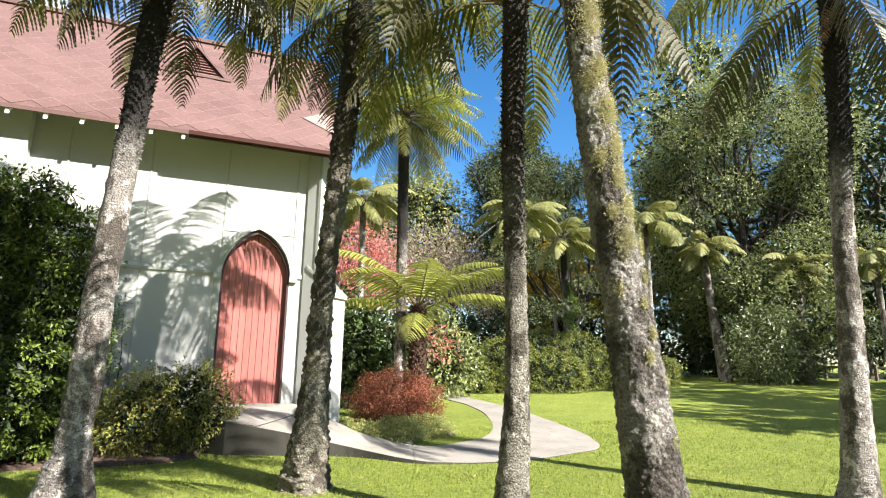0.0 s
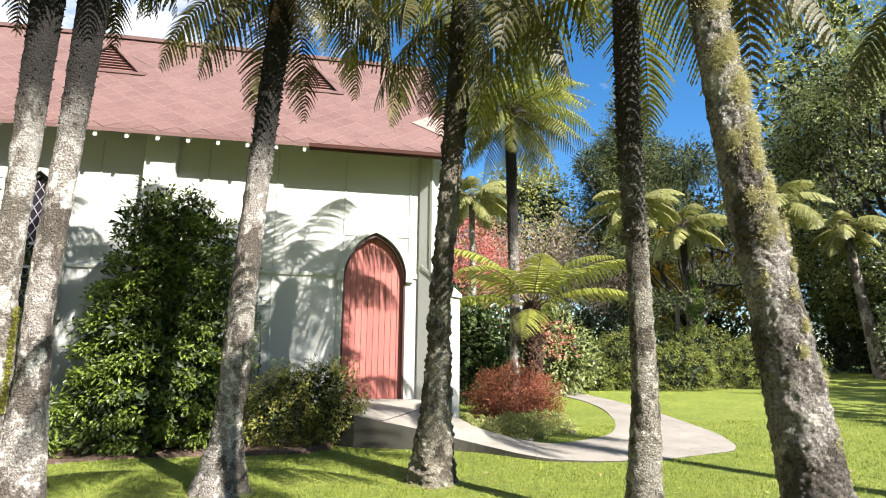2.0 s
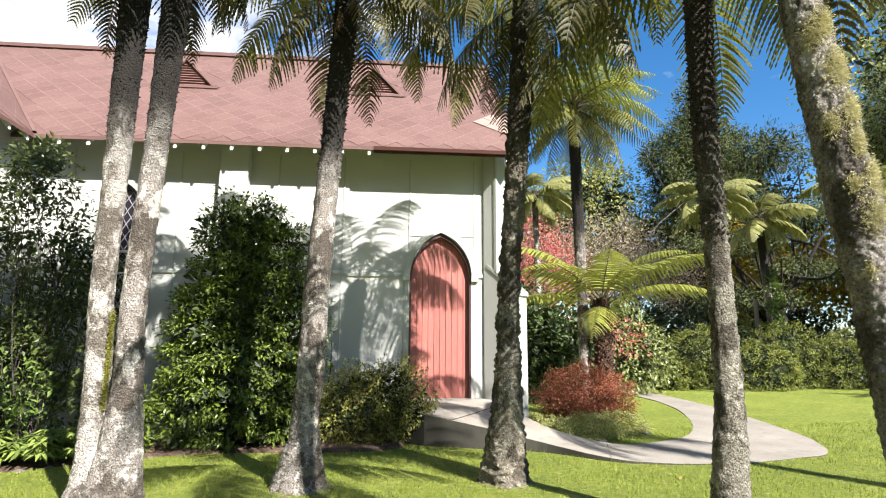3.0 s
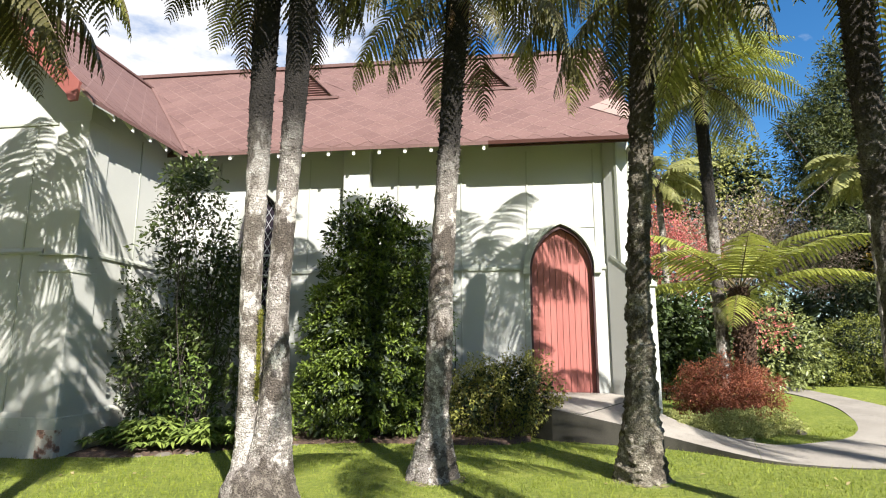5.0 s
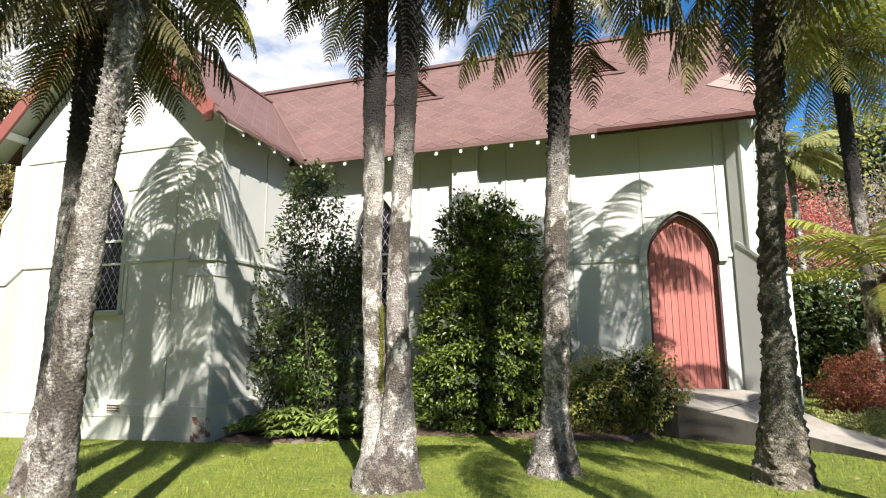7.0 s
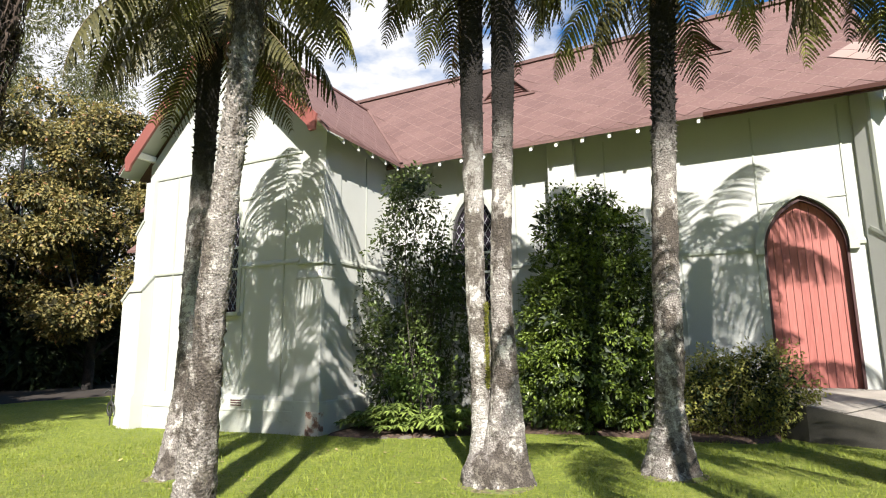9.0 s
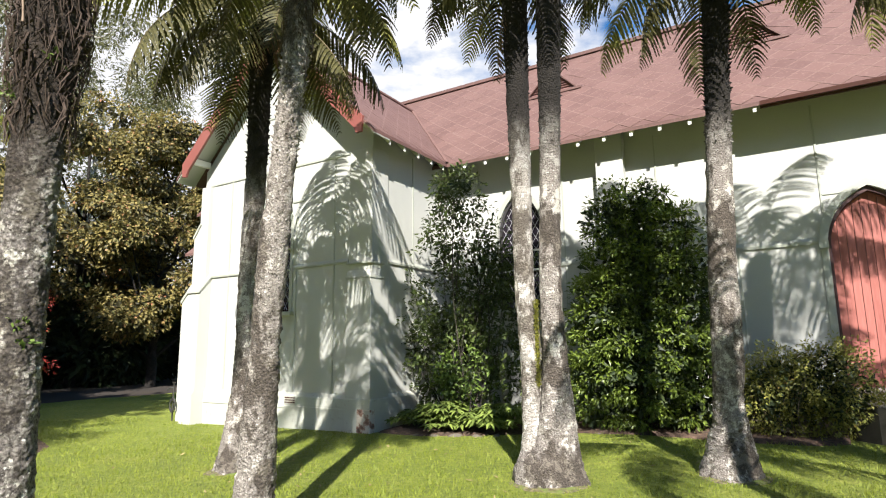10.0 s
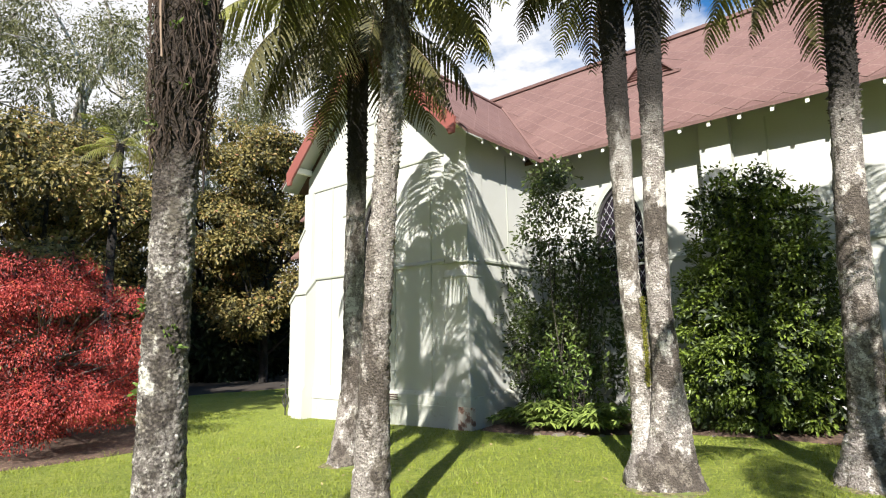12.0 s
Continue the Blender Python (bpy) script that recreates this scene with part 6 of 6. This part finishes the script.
for x, y, h, r, sd in BRONZES:
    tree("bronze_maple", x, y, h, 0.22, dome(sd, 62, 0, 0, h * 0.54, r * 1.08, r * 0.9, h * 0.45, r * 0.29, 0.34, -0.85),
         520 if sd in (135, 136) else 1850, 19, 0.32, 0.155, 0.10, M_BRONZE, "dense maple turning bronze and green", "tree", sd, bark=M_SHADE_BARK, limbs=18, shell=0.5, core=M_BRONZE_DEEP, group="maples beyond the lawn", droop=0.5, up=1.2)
# Near-black leaves put the deep shade beneath the maples into colour.
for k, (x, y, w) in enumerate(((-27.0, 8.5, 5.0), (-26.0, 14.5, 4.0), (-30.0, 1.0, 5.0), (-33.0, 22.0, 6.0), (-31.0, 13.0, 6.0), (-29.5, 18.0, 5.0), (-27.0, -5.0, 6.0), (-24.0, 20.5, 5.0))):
    shrub("dark_thicket", x - 1.5, y, [(0, 0, 2.4, w * 0.5, w * 0.8, 3.4)], 300, 12, 0.5, 0.40, 0.19, M_DARKWOOD_SHADE, "near-black undergrowth holding the shade beneath the maples", "undergrowth", 140 + k, 10, shell=0.3, core=M_DARKWOOD_SHADE)


def shade_sheet():
    """Dark sheet that puts the shade under the maples into the ground colour."""
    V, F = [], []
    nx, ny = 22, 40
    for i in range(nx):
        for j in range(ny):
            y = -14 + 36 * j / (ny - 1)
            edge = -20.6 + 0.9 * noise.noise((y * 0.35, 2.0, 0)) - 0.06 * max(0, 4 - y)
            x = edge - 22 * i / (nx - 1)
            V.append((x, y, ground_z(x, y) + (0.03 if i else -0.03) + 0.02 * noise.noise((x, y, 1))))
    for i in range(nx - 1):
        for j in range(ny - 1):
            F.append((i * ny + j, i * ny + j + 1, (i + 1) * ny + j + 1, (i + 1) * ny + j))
    tagged(new("maple_shade_sheet", quick_mesh("maple_shade_sheet", V, F, M_MAPLE_SHADE, smooth=True)), "dark sheet standing in for shade beneath the maples", "ground", kind="structure")


shade_sheet()


def maple_bed():
    """Dark mulch ring under the red maple."""
    n, V = 40, [(0, 0, 0.05)]
    for q, (r, dz) in enumerate(((1.5, 0.05), (2.5, 0.03), (2.75, -0.03))):
        for j in range(n):
            a = 6.2832 * j / n
            rr = r * (1 + 0.12 * noise.noise((math.cos(a) * 1.4, math.sin(a) * 1.4, 7.0)))
            px, py = rr * math.cos(a), rr * math.sin(a)
            V.append((px, py, ground_z(-13.5 + px, 3.0 + py) - ground_z(-13.5, 3.0) + dz))
    F = [(0, 1 + j, 1 + (j + 1) % n) for j in range(n)]
    for q in range(2):
        for j in range(n):
            a, b = 1 + q * n + j, 1 + q * n + (j + 1) % n
            F += [(a, a + n, b + n), (a, b + n, b)]
    ob = new("mulch_ring", quick_mesh("mulch_ring", V, np.array(F), M_SOIL, smooth=True))
    ob.location = (-13.5, 3.0, ground_z(-13.5, 3.0))
    tagged(ob, "dark mulch ring beneath the crimson maple", "garden bed", kind="structure")


maple_bed()

def gum(x, y, h, seed, blobs, label):
    """Sinuous pale trunk forking into rising limbs, thin twigs and airy leaf clouds."""
    rng = np.random.default_rng(seed)
    root = empty("gum_tree", (x, y, ground_z(x, y) - 0.1), label, "tree", "gum trees")
    trunk = spline([(0, 0, 0), (0.5, 0.2, h * 0.2), (-0.2, 0.4, h * 0.36), (0.3, 0, h * 0.48)], 20)
    vs, fs = tube(trunk, np.linspace(0.6, 0.36, 20), 10, 0.05, 1.0, seed)
    part_mesh("trunk", quick_mesh("trunk", vs, fs, M_GUM_BARK, smooth=True), root)
    mains = []
    for k in range(5):
        a = k * 1.26 + rng.normal(0, 0.25)
        s0 = trunk[int(rng.integers(11, 20))]
        out = (0.13 + 0.09 * rng.random()) * h
        pts = spline([s0, s0 + np.array([0.35 * out * math.cos(a), 0.35 * out * math.sin(a), h * 0.14]), s0 + np.array([0.55 * out * math.cos(a + 0.5), 0.55 * out * math.sin(a + 0.5), h * 0.30]), s0 + np.array([out * math.cos(a), out * math.sin(a), h * (0.42 + 0.08 * rng.random())])], 18)
        vs, fs = tube(pts, np.linspace(0.27, 0.05, 18), 8, 0.02, 1.0, seed + k)
        part_mesh("limb", quick_mesh("limb", vs, fs, M_GUM_BARK, smooth=True), root)
        mains.append(pts)
    allp = np.vstack([m[4:] for m in mains])
    ends = []
    for b in blobs:
        c = np.array(b[:3])
        p = allp[np.argmin(np.linalg.norm(allp - c, axis=1) + 3.0 * np.maximum(0, allp[:, 2] - c[2]))]
        for q in range(2):
            ends.append((p, c + rng.normal(0, 0.4, 3) * np.array(b[3:])))
    branches("branch", root, ends, 0.075, 0.015, M_GUM_BARK, 0.3, seed)
    c, d = clumps(blobs, 54 * len(blobs), rng, 0.2)
    v, f = leaf_quads(c, 0.55, 14, 0.30, 0.09, rng, 0.9, 0.2, outward=d)
    part_mesh("crown", quick_mesh("crown", v, f, M_GUM), root)


def lobes(seed, n, rx, z0, z1):
    r = random.Random(seed)
    return [(r.uniform(-rx, rx), r.uniform(-rx, rx), r.uniform(z0, z1), r.uniform(1.5, 2.8), r.uniform(1.5, 2.6), r.uniform(0.8, 1.5)) for _ in range(n)]


gum(-41.0, 11.5, 27, 151, lobes(1, 34, 7, 12, 27), "tall white-limbed gum tree with airy foliage")
gum(-44.0, 20.0, 24, 152, lobes(2, 26, 6, 11, 23), "pale-limbed gum tree behind the maples")
gum(-42.0, 2.0, 27, 153, lobes(3, 32, 7, 11, 26), "white-limbed gum tree with open crown")


def fallen_leaves():
    """Dry leaves scattered on the lawn under the ferns and along the bed."""
    g = np.random.default_rng(88)
    n = 420
    x, y = g.uniform(-9, 9, n), g.uniform(1.2, 9.0, n)
    keep = (y < 7.6) | (x < -1)
    keep &= ~((x < -7.3) & (y > 7.9))
    x, y = x[keep], y[keep]
    n = len(x)
    z = np.array([ground_z(p, q) for p, q in zip(x, y)]) + 0.022
    a, L = g.random(n) * 6.283, 0.018 + 0.025 * g.random(n)
    d = np.stack([np.cos(a), np.sin(a), g.normal(0, 0.25, n)], 1)
    w = np.stack([-np.sin(a), np.cos(a), g.normal(0, 0.25, n)], 1)
    c = np.stack([x, y, z], 1)
    v = np.stack([c - d * L[:, None], c - w * L[:, None] * 0.45, c + d * L[:, None], c + w * L[:, None] * 0.45], 1).reshape(-1, 3)
    ob = new("fallen_leaves", quick_mesh("fallen_leaves", v, np.arange(n * 4).reshape(-1, 4), M_DRYLEAF))
    tagged(ob, "small dry fallen leaves scattered on the lawn", "leaves", kind="stuff")


M_DRYLEAF = leafy("dry_fallen_leaf", (0.12, 0.08, 0.03), (0.42, 0.35, 0.16), 0.8, 0.15)
fallen_leaves()


# ---- fence, posts ----
def fence():
    root = empty("rail_fence", (28.2, 22.0, ground_z(28.2, 22.0)), "weathered grey post and rail fence at the wood's edge", "fence")
    d = Vector((4.6, -6.4, 0)).normalized()
    for k in range(7):
        p = d * (2.1 * k)
        z = ground_z(28.2 + p.x, 22.0 + p.y) - ground_z(28.2, 22.0)
        part("post", box(bmesh.new(), -0.07, 0.07, -0.07, 0.07, -0.2, 0.78, 0.01, Matrix.Translation((p.x, p.y, z))), M_TWIG, root)
        if k < 6:
            for h in (0.28, 0.62):
                m = Matrix.Translation((p.x + d.x * 1.05, p.y + d.y * 1.05, z + h)) @ Matrix.Rotation(math.atan2(d.y, d.x), 4, "Z")
                part("rail", box(bmesh.new(), -1.05, 1.05, -0.03, 0.03, -0.06, 0.06, 0.01, m), M_TWIG, root)


fence()
bm = bmesh.new()
bmesh.ops.create_cone(bm, cap_ends=True, segments=10, radius1=0.09, radius2=0.075, depth=3.0)
ob = part("wooden_post", bm, M_TWIG)
ob.location = (12.75, 19.7, 2.0)
tagged(ob, "weathered grey wooden post among the clipped shrubs", "post")
shrub("ivy", 13.38, 19.6, [(0, 0, 2.6, 0.24, 0.24, 1.6)], 130, 10, 0.08, 0.10, 0.08, M_HELL, "green ivy climbing a fern trunk", "climber", 161, 0, shell=0.8)


# ---- grass ----
def grass():
    rng = np.random.default_rng(7)
    n = 225000
    # denser near the walk
    r = 0.4 + 16.4 * rng.random(n) ** 1.05
    a = rng.uniform(-0.75, 2.25, n) + math.pi * 0.18
    x, y = r * np.cos(a + 0.25) - 0.5, r * np.sin(a + 0.25)
    keep = (y < 11)
    keep &= ~((x < -7.3) & (y > 8.15))
    o, i = spline(OUTER, 60), spline(INNER, 60)
    poly = np.vstack([o[:, :2], i[::-1, :2]])
    inside = np.zeros(n, bool)
    for k in range(len(poly)):
        (x0, y0), (x1, y1) = poly[k], poly[(k + 1) % len(poly)]
        cond = ((y0 > y) != (y1 > y)) & (x < (x1 - x0) * (y - y0) / (y1 - y0 + 1e-12) + x0)
        inside ^= cond
    keep &= ~inside
    bed_y = np.interp(x, [-7.3, -6.3, -5.2, -4.2, -3.0, -1.6, -0.2, 0.1, 1.5], [8.2, 8.15, 8.62, 9.2, 9.42, 9.3, 9.6, 9.7, 11])
    keep &= ~((x > -7.3) & (x < 1.4) & (y > bed_y - 0.02))
    x, y = x[keep], y[keep]
    n = len(x)
    z = np.array([ground_z(p, q) for p, q in zip(x, y)])
    far = np.clip((np.hypot(x, y) - 3) / 8, 0, 1)
    tuft = 0.6 + 0.8 * np.array([0.5 + noise.noise((p * 2.2, q * 2.2, 4.0)) for p, q in zip(x, y)])
    h = (0.016 + 0.036 * rng.random(n)) * tuft
    w = 0.0022 + 0.002 * rng.random(n) + 0.003 * far
    az = rng.random(n) * 6.283
    lean = rng.normal(0, 0.5, (n, 2)) * h[:, None]
    v = np.empty((n, 3, 3))
    v[:, 0] = np.stack([x - w * np.cos(az), y - w * np.sin(az), z - 0.004], 1)
    v[:, 1] = np.stack([x + w * np.cos(az), y + w * np.sin(az), z - 0.004], 1)
    v[:, 2] = np.stack([x + lean[:, 0], y + lean[:, 1], z + h], 1)
    ob = new("grass", quick_mesh("grass", v.reshape(-1, 3), np.arange(n * 3).reshape(-1, 3), M_BLADE))
    tagged(ob, "short sunlit green lawn grass", "grass", kind="stuff")


grass()


# ---- roof tiles ----
def tile_mesh(mat):
    """A diamond tile with pale worn rims, tilted so that its lower corner lies proud."""
    h = 0.235
    top = [(-h, 0, 0.003), (0, -h, 0.006), (h, 0, 0.003), (0, h, 0.001)]
    inner = [(x * 0.95, y * 0.95, z) for x, y, z in top]
    low = [(x, y, z - 0.004) for x, y, z in top]
    v = np.array(inner + top + low) * np.array([0.998, 0.998, 1])
    f = [(0, 1, 2, 3)] + [(4 + k, 4 + (k + 1) % 4, (k + 1) % 4, k) for k in range(4)] + [(8 + k, 8 + (k + 1) % 4, 4 + (k + 1) % 4, 4 + k) for k in range(4)] + [(8, 11, 10, 9)]
    mi = [0, 1, 1, 1, 1] + [1] * 5
    return v, np.array(f), mi, quick_mesh("roof_tile", v, f, [mat, M_JOINT], mi)


def tile_roof(parent, origin, along, up, inside, single):
    """Diamond tiles on a slope; those within reach become single pieces, the rest one joined part."""
    v, f, mi, me = tile_mesh(M_TILE)
    nrm = along.cross(up).normalized()
    frame_m = Matrix((along, up, nrm)).transposed().to_4x4()
    V, F, MI = [], [], []
    count = 0
    s = 0.235
    rng = random.Random(4)
    for r in range(0, 60):
        for c in range(0, 110):
            if (r + c) % 2:
                continue
            u, w = c * s, r * s
            if not inside(u, w):
                continue
            p = origin + along * u + up * w + nrm * (0.0035 + rng.random() * 0.003)
            m = Matrix.Translation(p) @ frame_m @ Matrix.Rotation(rng.gauss(0, 0.012), 4, "Z") @ Matrix.Rotation(rng.gauss(0, 0.004), 4, "X")
            if single(p) and count < 290:
                ob = under(new("roof_tile", me), parent)
                ob.matrix_basis = m
                count += 1
            else:
                k = len(V)
                V += [(m @ Vector(q))[:] for q in v]
                F += [[i + k for i in q] for q in f]
                MI += mi
    if V:
        ob = part_mesh("roof_tiles", quick_mesh("roof_tiles", V, F, [M_TILE, M_JOINT], MI), parent)
        tagged(ob, kind="stuff")


def lay_tiles():
    s = 0.235
    along, up = Vector((1, 0, 0)), Vector((0, RIDGE_Y - EAVE_Y, RIDGE_Z - EAVE_Z)).normalized()
    slope = math.hypot(RIDGE_Y - EAVE_Y, RIDGE_Z - EAVE_Z)
    x0 = -10.3
    tip = (TR_RIDGE_Z - EAVE_Z) / (RIDGE_Z - EAVE_Z) * slope

    def ok(u, w):
        x = x0 + u
        valley = TR_EAVE_R + (TR_RIDGE_X - TR_EAVE_R) * min(1.0, w / tip)
        if not (valley + 0.12 < x < NAVE_R - s * 0.8 and s * 0.9 < w < slope - s * 0.7):
            return False
        return not any(abs(x - cx) < 0.62 and 2.7 < w < 4.0 - abs(x - cx) for cx in (-0.98, -5.22))
    roof = [o for o in church.children if o.name.startswith("nave_roof")][0]
    tile_roof(roof, Vector((x0, EAVE_Y, EAVE_Z)), along, up, ok, lambda p: -4.3 < p.x < 2.2)
    # pale replacement tiles near the verge
    me = tile_mesh(M_PATCH)[3]
    m0 = Matrix((along, up, along.cross(up))).transposed().to_4x4()
    for u, w in ((51, 7), (52, 6), (51, 5), (52, 4), (50, 6)):
        ob = under(new("roof_tile", me), roof)
        ob.matrix_basis = Matrix.Translation(Vector((x0, EAVE_Y, EAVE_Z)) + along * u * s + up * w * s + along.cross(up) * 0.02) @ m0
    along2, up2 = Vector((0, 1, 0)), Vector((TR_RIDGE_X - TR_EAVE_R, 0, TR_RIDGE_Z - TR_EAVE_Z)).normalized()
    sl2 = math.hypot(TR_RIDGE_X - TR_EAVE_R, TR_RIDGE_Z - TR_EAVE_Z)
    tip_y = EAVE_Y + (TR_RIDGE_Z - EAVE_Z)

    def ok2(u, w):
        y = BARGE_Y + u
        return s * 0.9 < w < sl2 - s * 0.7 and u > s * 0.7 and y < EAVE_Y + (tip_y - EAVE_Y) * w / sl2 - 0.12
    troof = [o for o in church.children if o.name.startswith("transept_roof")][0]
    tile_roof(troof, Vector((TR_EAVE_R, BARGE_Y, TR_EAVE_Z)), along2, up2, ok2, lambda p: p.y < 12)


lay_tiles()


# ---- small things ----
def garden_tap():
    """Standpipe with a coiled dark hose at the outer corner of the transept."""
    z = ground_z(-13.3, 8.2)
    root = empty("garden_tap", (-13.19, 8.17, z), "dark metal garden tap with a hose at the buttress", "tap")
    v, f = tube([(0, 0, -0.1), (0, 0, 0.5), (0, 0, 0.78)], [0.018, 0.018, 0.018], 8)
    part_mesh("pipe", quick_mesh("pipe", v, f, M_IRON, smooth=True), root)
    v, f = tube([(0, 0, 0.74), (-0.07, -0.04, 0.76), (-0.13, -0.08, 0.70)], [0.022, 0.02, 0.016], 8)
    part_mesh("spout", quick_mesh("spout", v, f, M_IRON, smooth=True), root)
    part("handle", box(bmesh.new(), -0.05, 0.05, -0.012, 0.012, 0.86, 0.885, 0.004), M_IRON, root)
    v, f = tube([(0, 0, 0.77), (0, 0, 0.87)], [0.012, 0.012], 6)
    part_mesh("spindle", quick_mesh("spindle", v, f, M_IRON), root)
    pts = [(0.06 + 0.10 * math.cos(a), -0.05, 0.40 + 0.13 * math.sin(a) - 0.004 * a) for a in np.linspace(0, 18, 70)]
    v, f = tube(pts, [0.013] * 70, 6)
    part_mesh("hose", quick_mesh("hose", v, f, M_IRON, smooth=True), root)


M_IRON = painted("dark_iron", (0.03, 0.03, 0.028), (0.06, 0.045, 0.03), 0.5, 0.3)
garden_tap()


def cable():
    pts = [(-9.0 - 11.2 * t, -0.34 + 6.74 * t, 4.6 + 3.65 * t - 0.5 * t * (1 - t)) for t in np.linspace(0, 1, 24)]
    v, f = tube(pts, [0.012] * 24, 5)
    tagged(new("overhead_cable", quick_mesh("overhead_cable", v, f, M_IRON)), "thin dark overhead cable slung between trees", "cable")


def epiphytes():
    """Small ferny tufts growing on the shaggy trunk and moss between the twin stems."""
    rng = random.Random(9)
    for k in range(22):
        z = rng.uniform(2.6, 4.0) if k < 16 else rng.uniform(1.2, 2.4)
        a = rng.uniform(2.6, 6.6)
        r = 0.103 + 0.05 * min(1, max(0, (z - 2.3) / 1.0))
        n = 26
        g = np.random.default_rng(300 + k)
        d = g.normal(0, 0.6, (n, 3)) + np.array([math.cos(a), math.sin(a), 0.1]) * 0.8
        d /= np.linalg.norm(d, axis=1)[:, None]
        base = g.normal(0, 0.015, (n, 3))
        L = (0.02 + 0.045 * g.random(n) ** 2)[:, None]
        sd = np.cross(d, g.normal(0, 1, (n, 3)))
        sd /= np.linalg.norm(sd, axis=1)[:, None]
        v = np.stack([base, base + d * L * 0.5 - sd * 0.008, base + d * L, base + d * L * 0.5 + sd * 0.008], 1).reshape(-1, 3)
        ob = new("epiphyte", quick_mesh("epiphyte", v, np.arange(n * 4).reshape(-1, 4), M_HELL))
        ob.location = (-3.76 + r * math.cos(a), 1.065 + r * math.sin(a), z)
        tagged(ob, "small green fern tuft on the shaggy trunk", "epiphyte", "tufts on the shaggy trunk")
    g = np.random.default_rng(400)
    n = 1500
    z = 0.95 + 0.95 * g.random(n)
    base = np.stack([-3.165 + g.normal(0, 0.012, n), 5.87 + g.normal(0, 0.012, n), z], 1)
    d = g.normal(0, 0.5, (n, 3)) + np.array([0, -0.8, 0.1])
    d /= np.linalg.norm(d, axis=1)[:, None]
    sd = np.cross(d, g.normal(0, 1, (n, 3)))
    sd /= np.linalg.norm(sd, axis=1)[:, None]
    v = np.stack([base - sd * 0.004, base + sd * 0.004, base + d * 0.03], 1).reshape(-1, 3)
    ob = new("moss", quick_mesh("moss", v, np.arange(n * 3).reshape(-1, 3), M_MOSS))
    tagged(ob, "yellow-green moss in the cleft of the twin trunks", "moss", kind="stuff")


M_MOSS = leafy("yellow_moss", (0.14, 0.15, 0.02), (0.32, 0.31, 0.05), 0.9, 0.3)


def hanging_root():
    """One long pale root down the shaggy trunk."""
    pts = spline([(-3.68, 0.905, 4.1), (-3.67, 0.87, 3.75), (-3.66, 0.885, 3.5), (-3.68, 0.89, 3.25), (-3.685, 0.915, 2.95)], 30)
    v, f = tube(pts, np.linspace(0.013, 0.006, 30), 6, 0.004, 9.0, 2.0)
    tagged(new("hanging_root", quick_mesh("hanging_root", v, f, M_ROOT, smooth=True)), "long pale root hanging down the shaggy trunk", "root")


cable()
epiphytes()
hanging_root()


def bare_rings():
    """Worn earth and dry clippings round the trunk feet."""
    for k, (x, y, r) in enumerate(((-3.07, 5.9, 0.52), (-1.43, 7.03, 0.45), (1.0, 7.13, 0.42), (-7.0, 4.92, 0.4), (6.66, 4.42, 0.42), (2.55, 4.95, 0.36))):
        n = 36
        V, F = [(0, 0, 0.022)], []
        for q in range(2):
            for j in range(n):
                a = 6.2832 * j / n
                rr = r * (0.7, 1.0)[q] * (1 + 0.22 * noise.noise((math.cos(a) * 1.5 + k * 3, math.sin(a) * 1.5, q)))
                px, py = rr * math.cos(a), rr * math.sin(a)
                V.append((px, py, ground_z(x + px, y + py) - ground_z(x, y) + (0.016, -0.012)[q]))
        tri = []
        for j in range(n):
            j2 = (j + 1) % n
            tri += [(0, 1 + j, 1 + j2), (1 + j, 1 + n + j, 1 + n + j2), (1 + j, 1 + n + j2, 1 + j2)]
        ob = new("bare_earth", quick_mesh("bare_earth", V, np.array(tri), M_EARTH, smooth=True))
        ob.location = (x, y, ground_z(x, y))
        tagged(ob, "worn dry earth and clippings round a trunk foot", "earth patch", "earth round the trunks")


def earth_material():
    m, n, l, p = nodes_of("dry_clippings_earth")
    c = ramp(n, l, noise_at(n, l, 22, 6), [(0.32, (0.05, 0.04, 0.022)), (0.55, (0.15, 0.13, 0.06)), (0.72, (0.28, 0.24, 0.13))])
    c = mix(n, l, ramp(n, l, noise_at(n, l, 6, 4), [(0.45, (0, 0, 0)), (0.6, (1, 1, 1))]), c, (0.12, 0.16, 0.03))
    l.new(c, p.inputs["Base Color"])
    p.inputs["Roughness"].default_value = 0.95
    bump(n, l, noise_at(n, l, 40, 5), 0.8, 0.02, p)
    return m


M_EARTH = earth_material()
bare_rings()
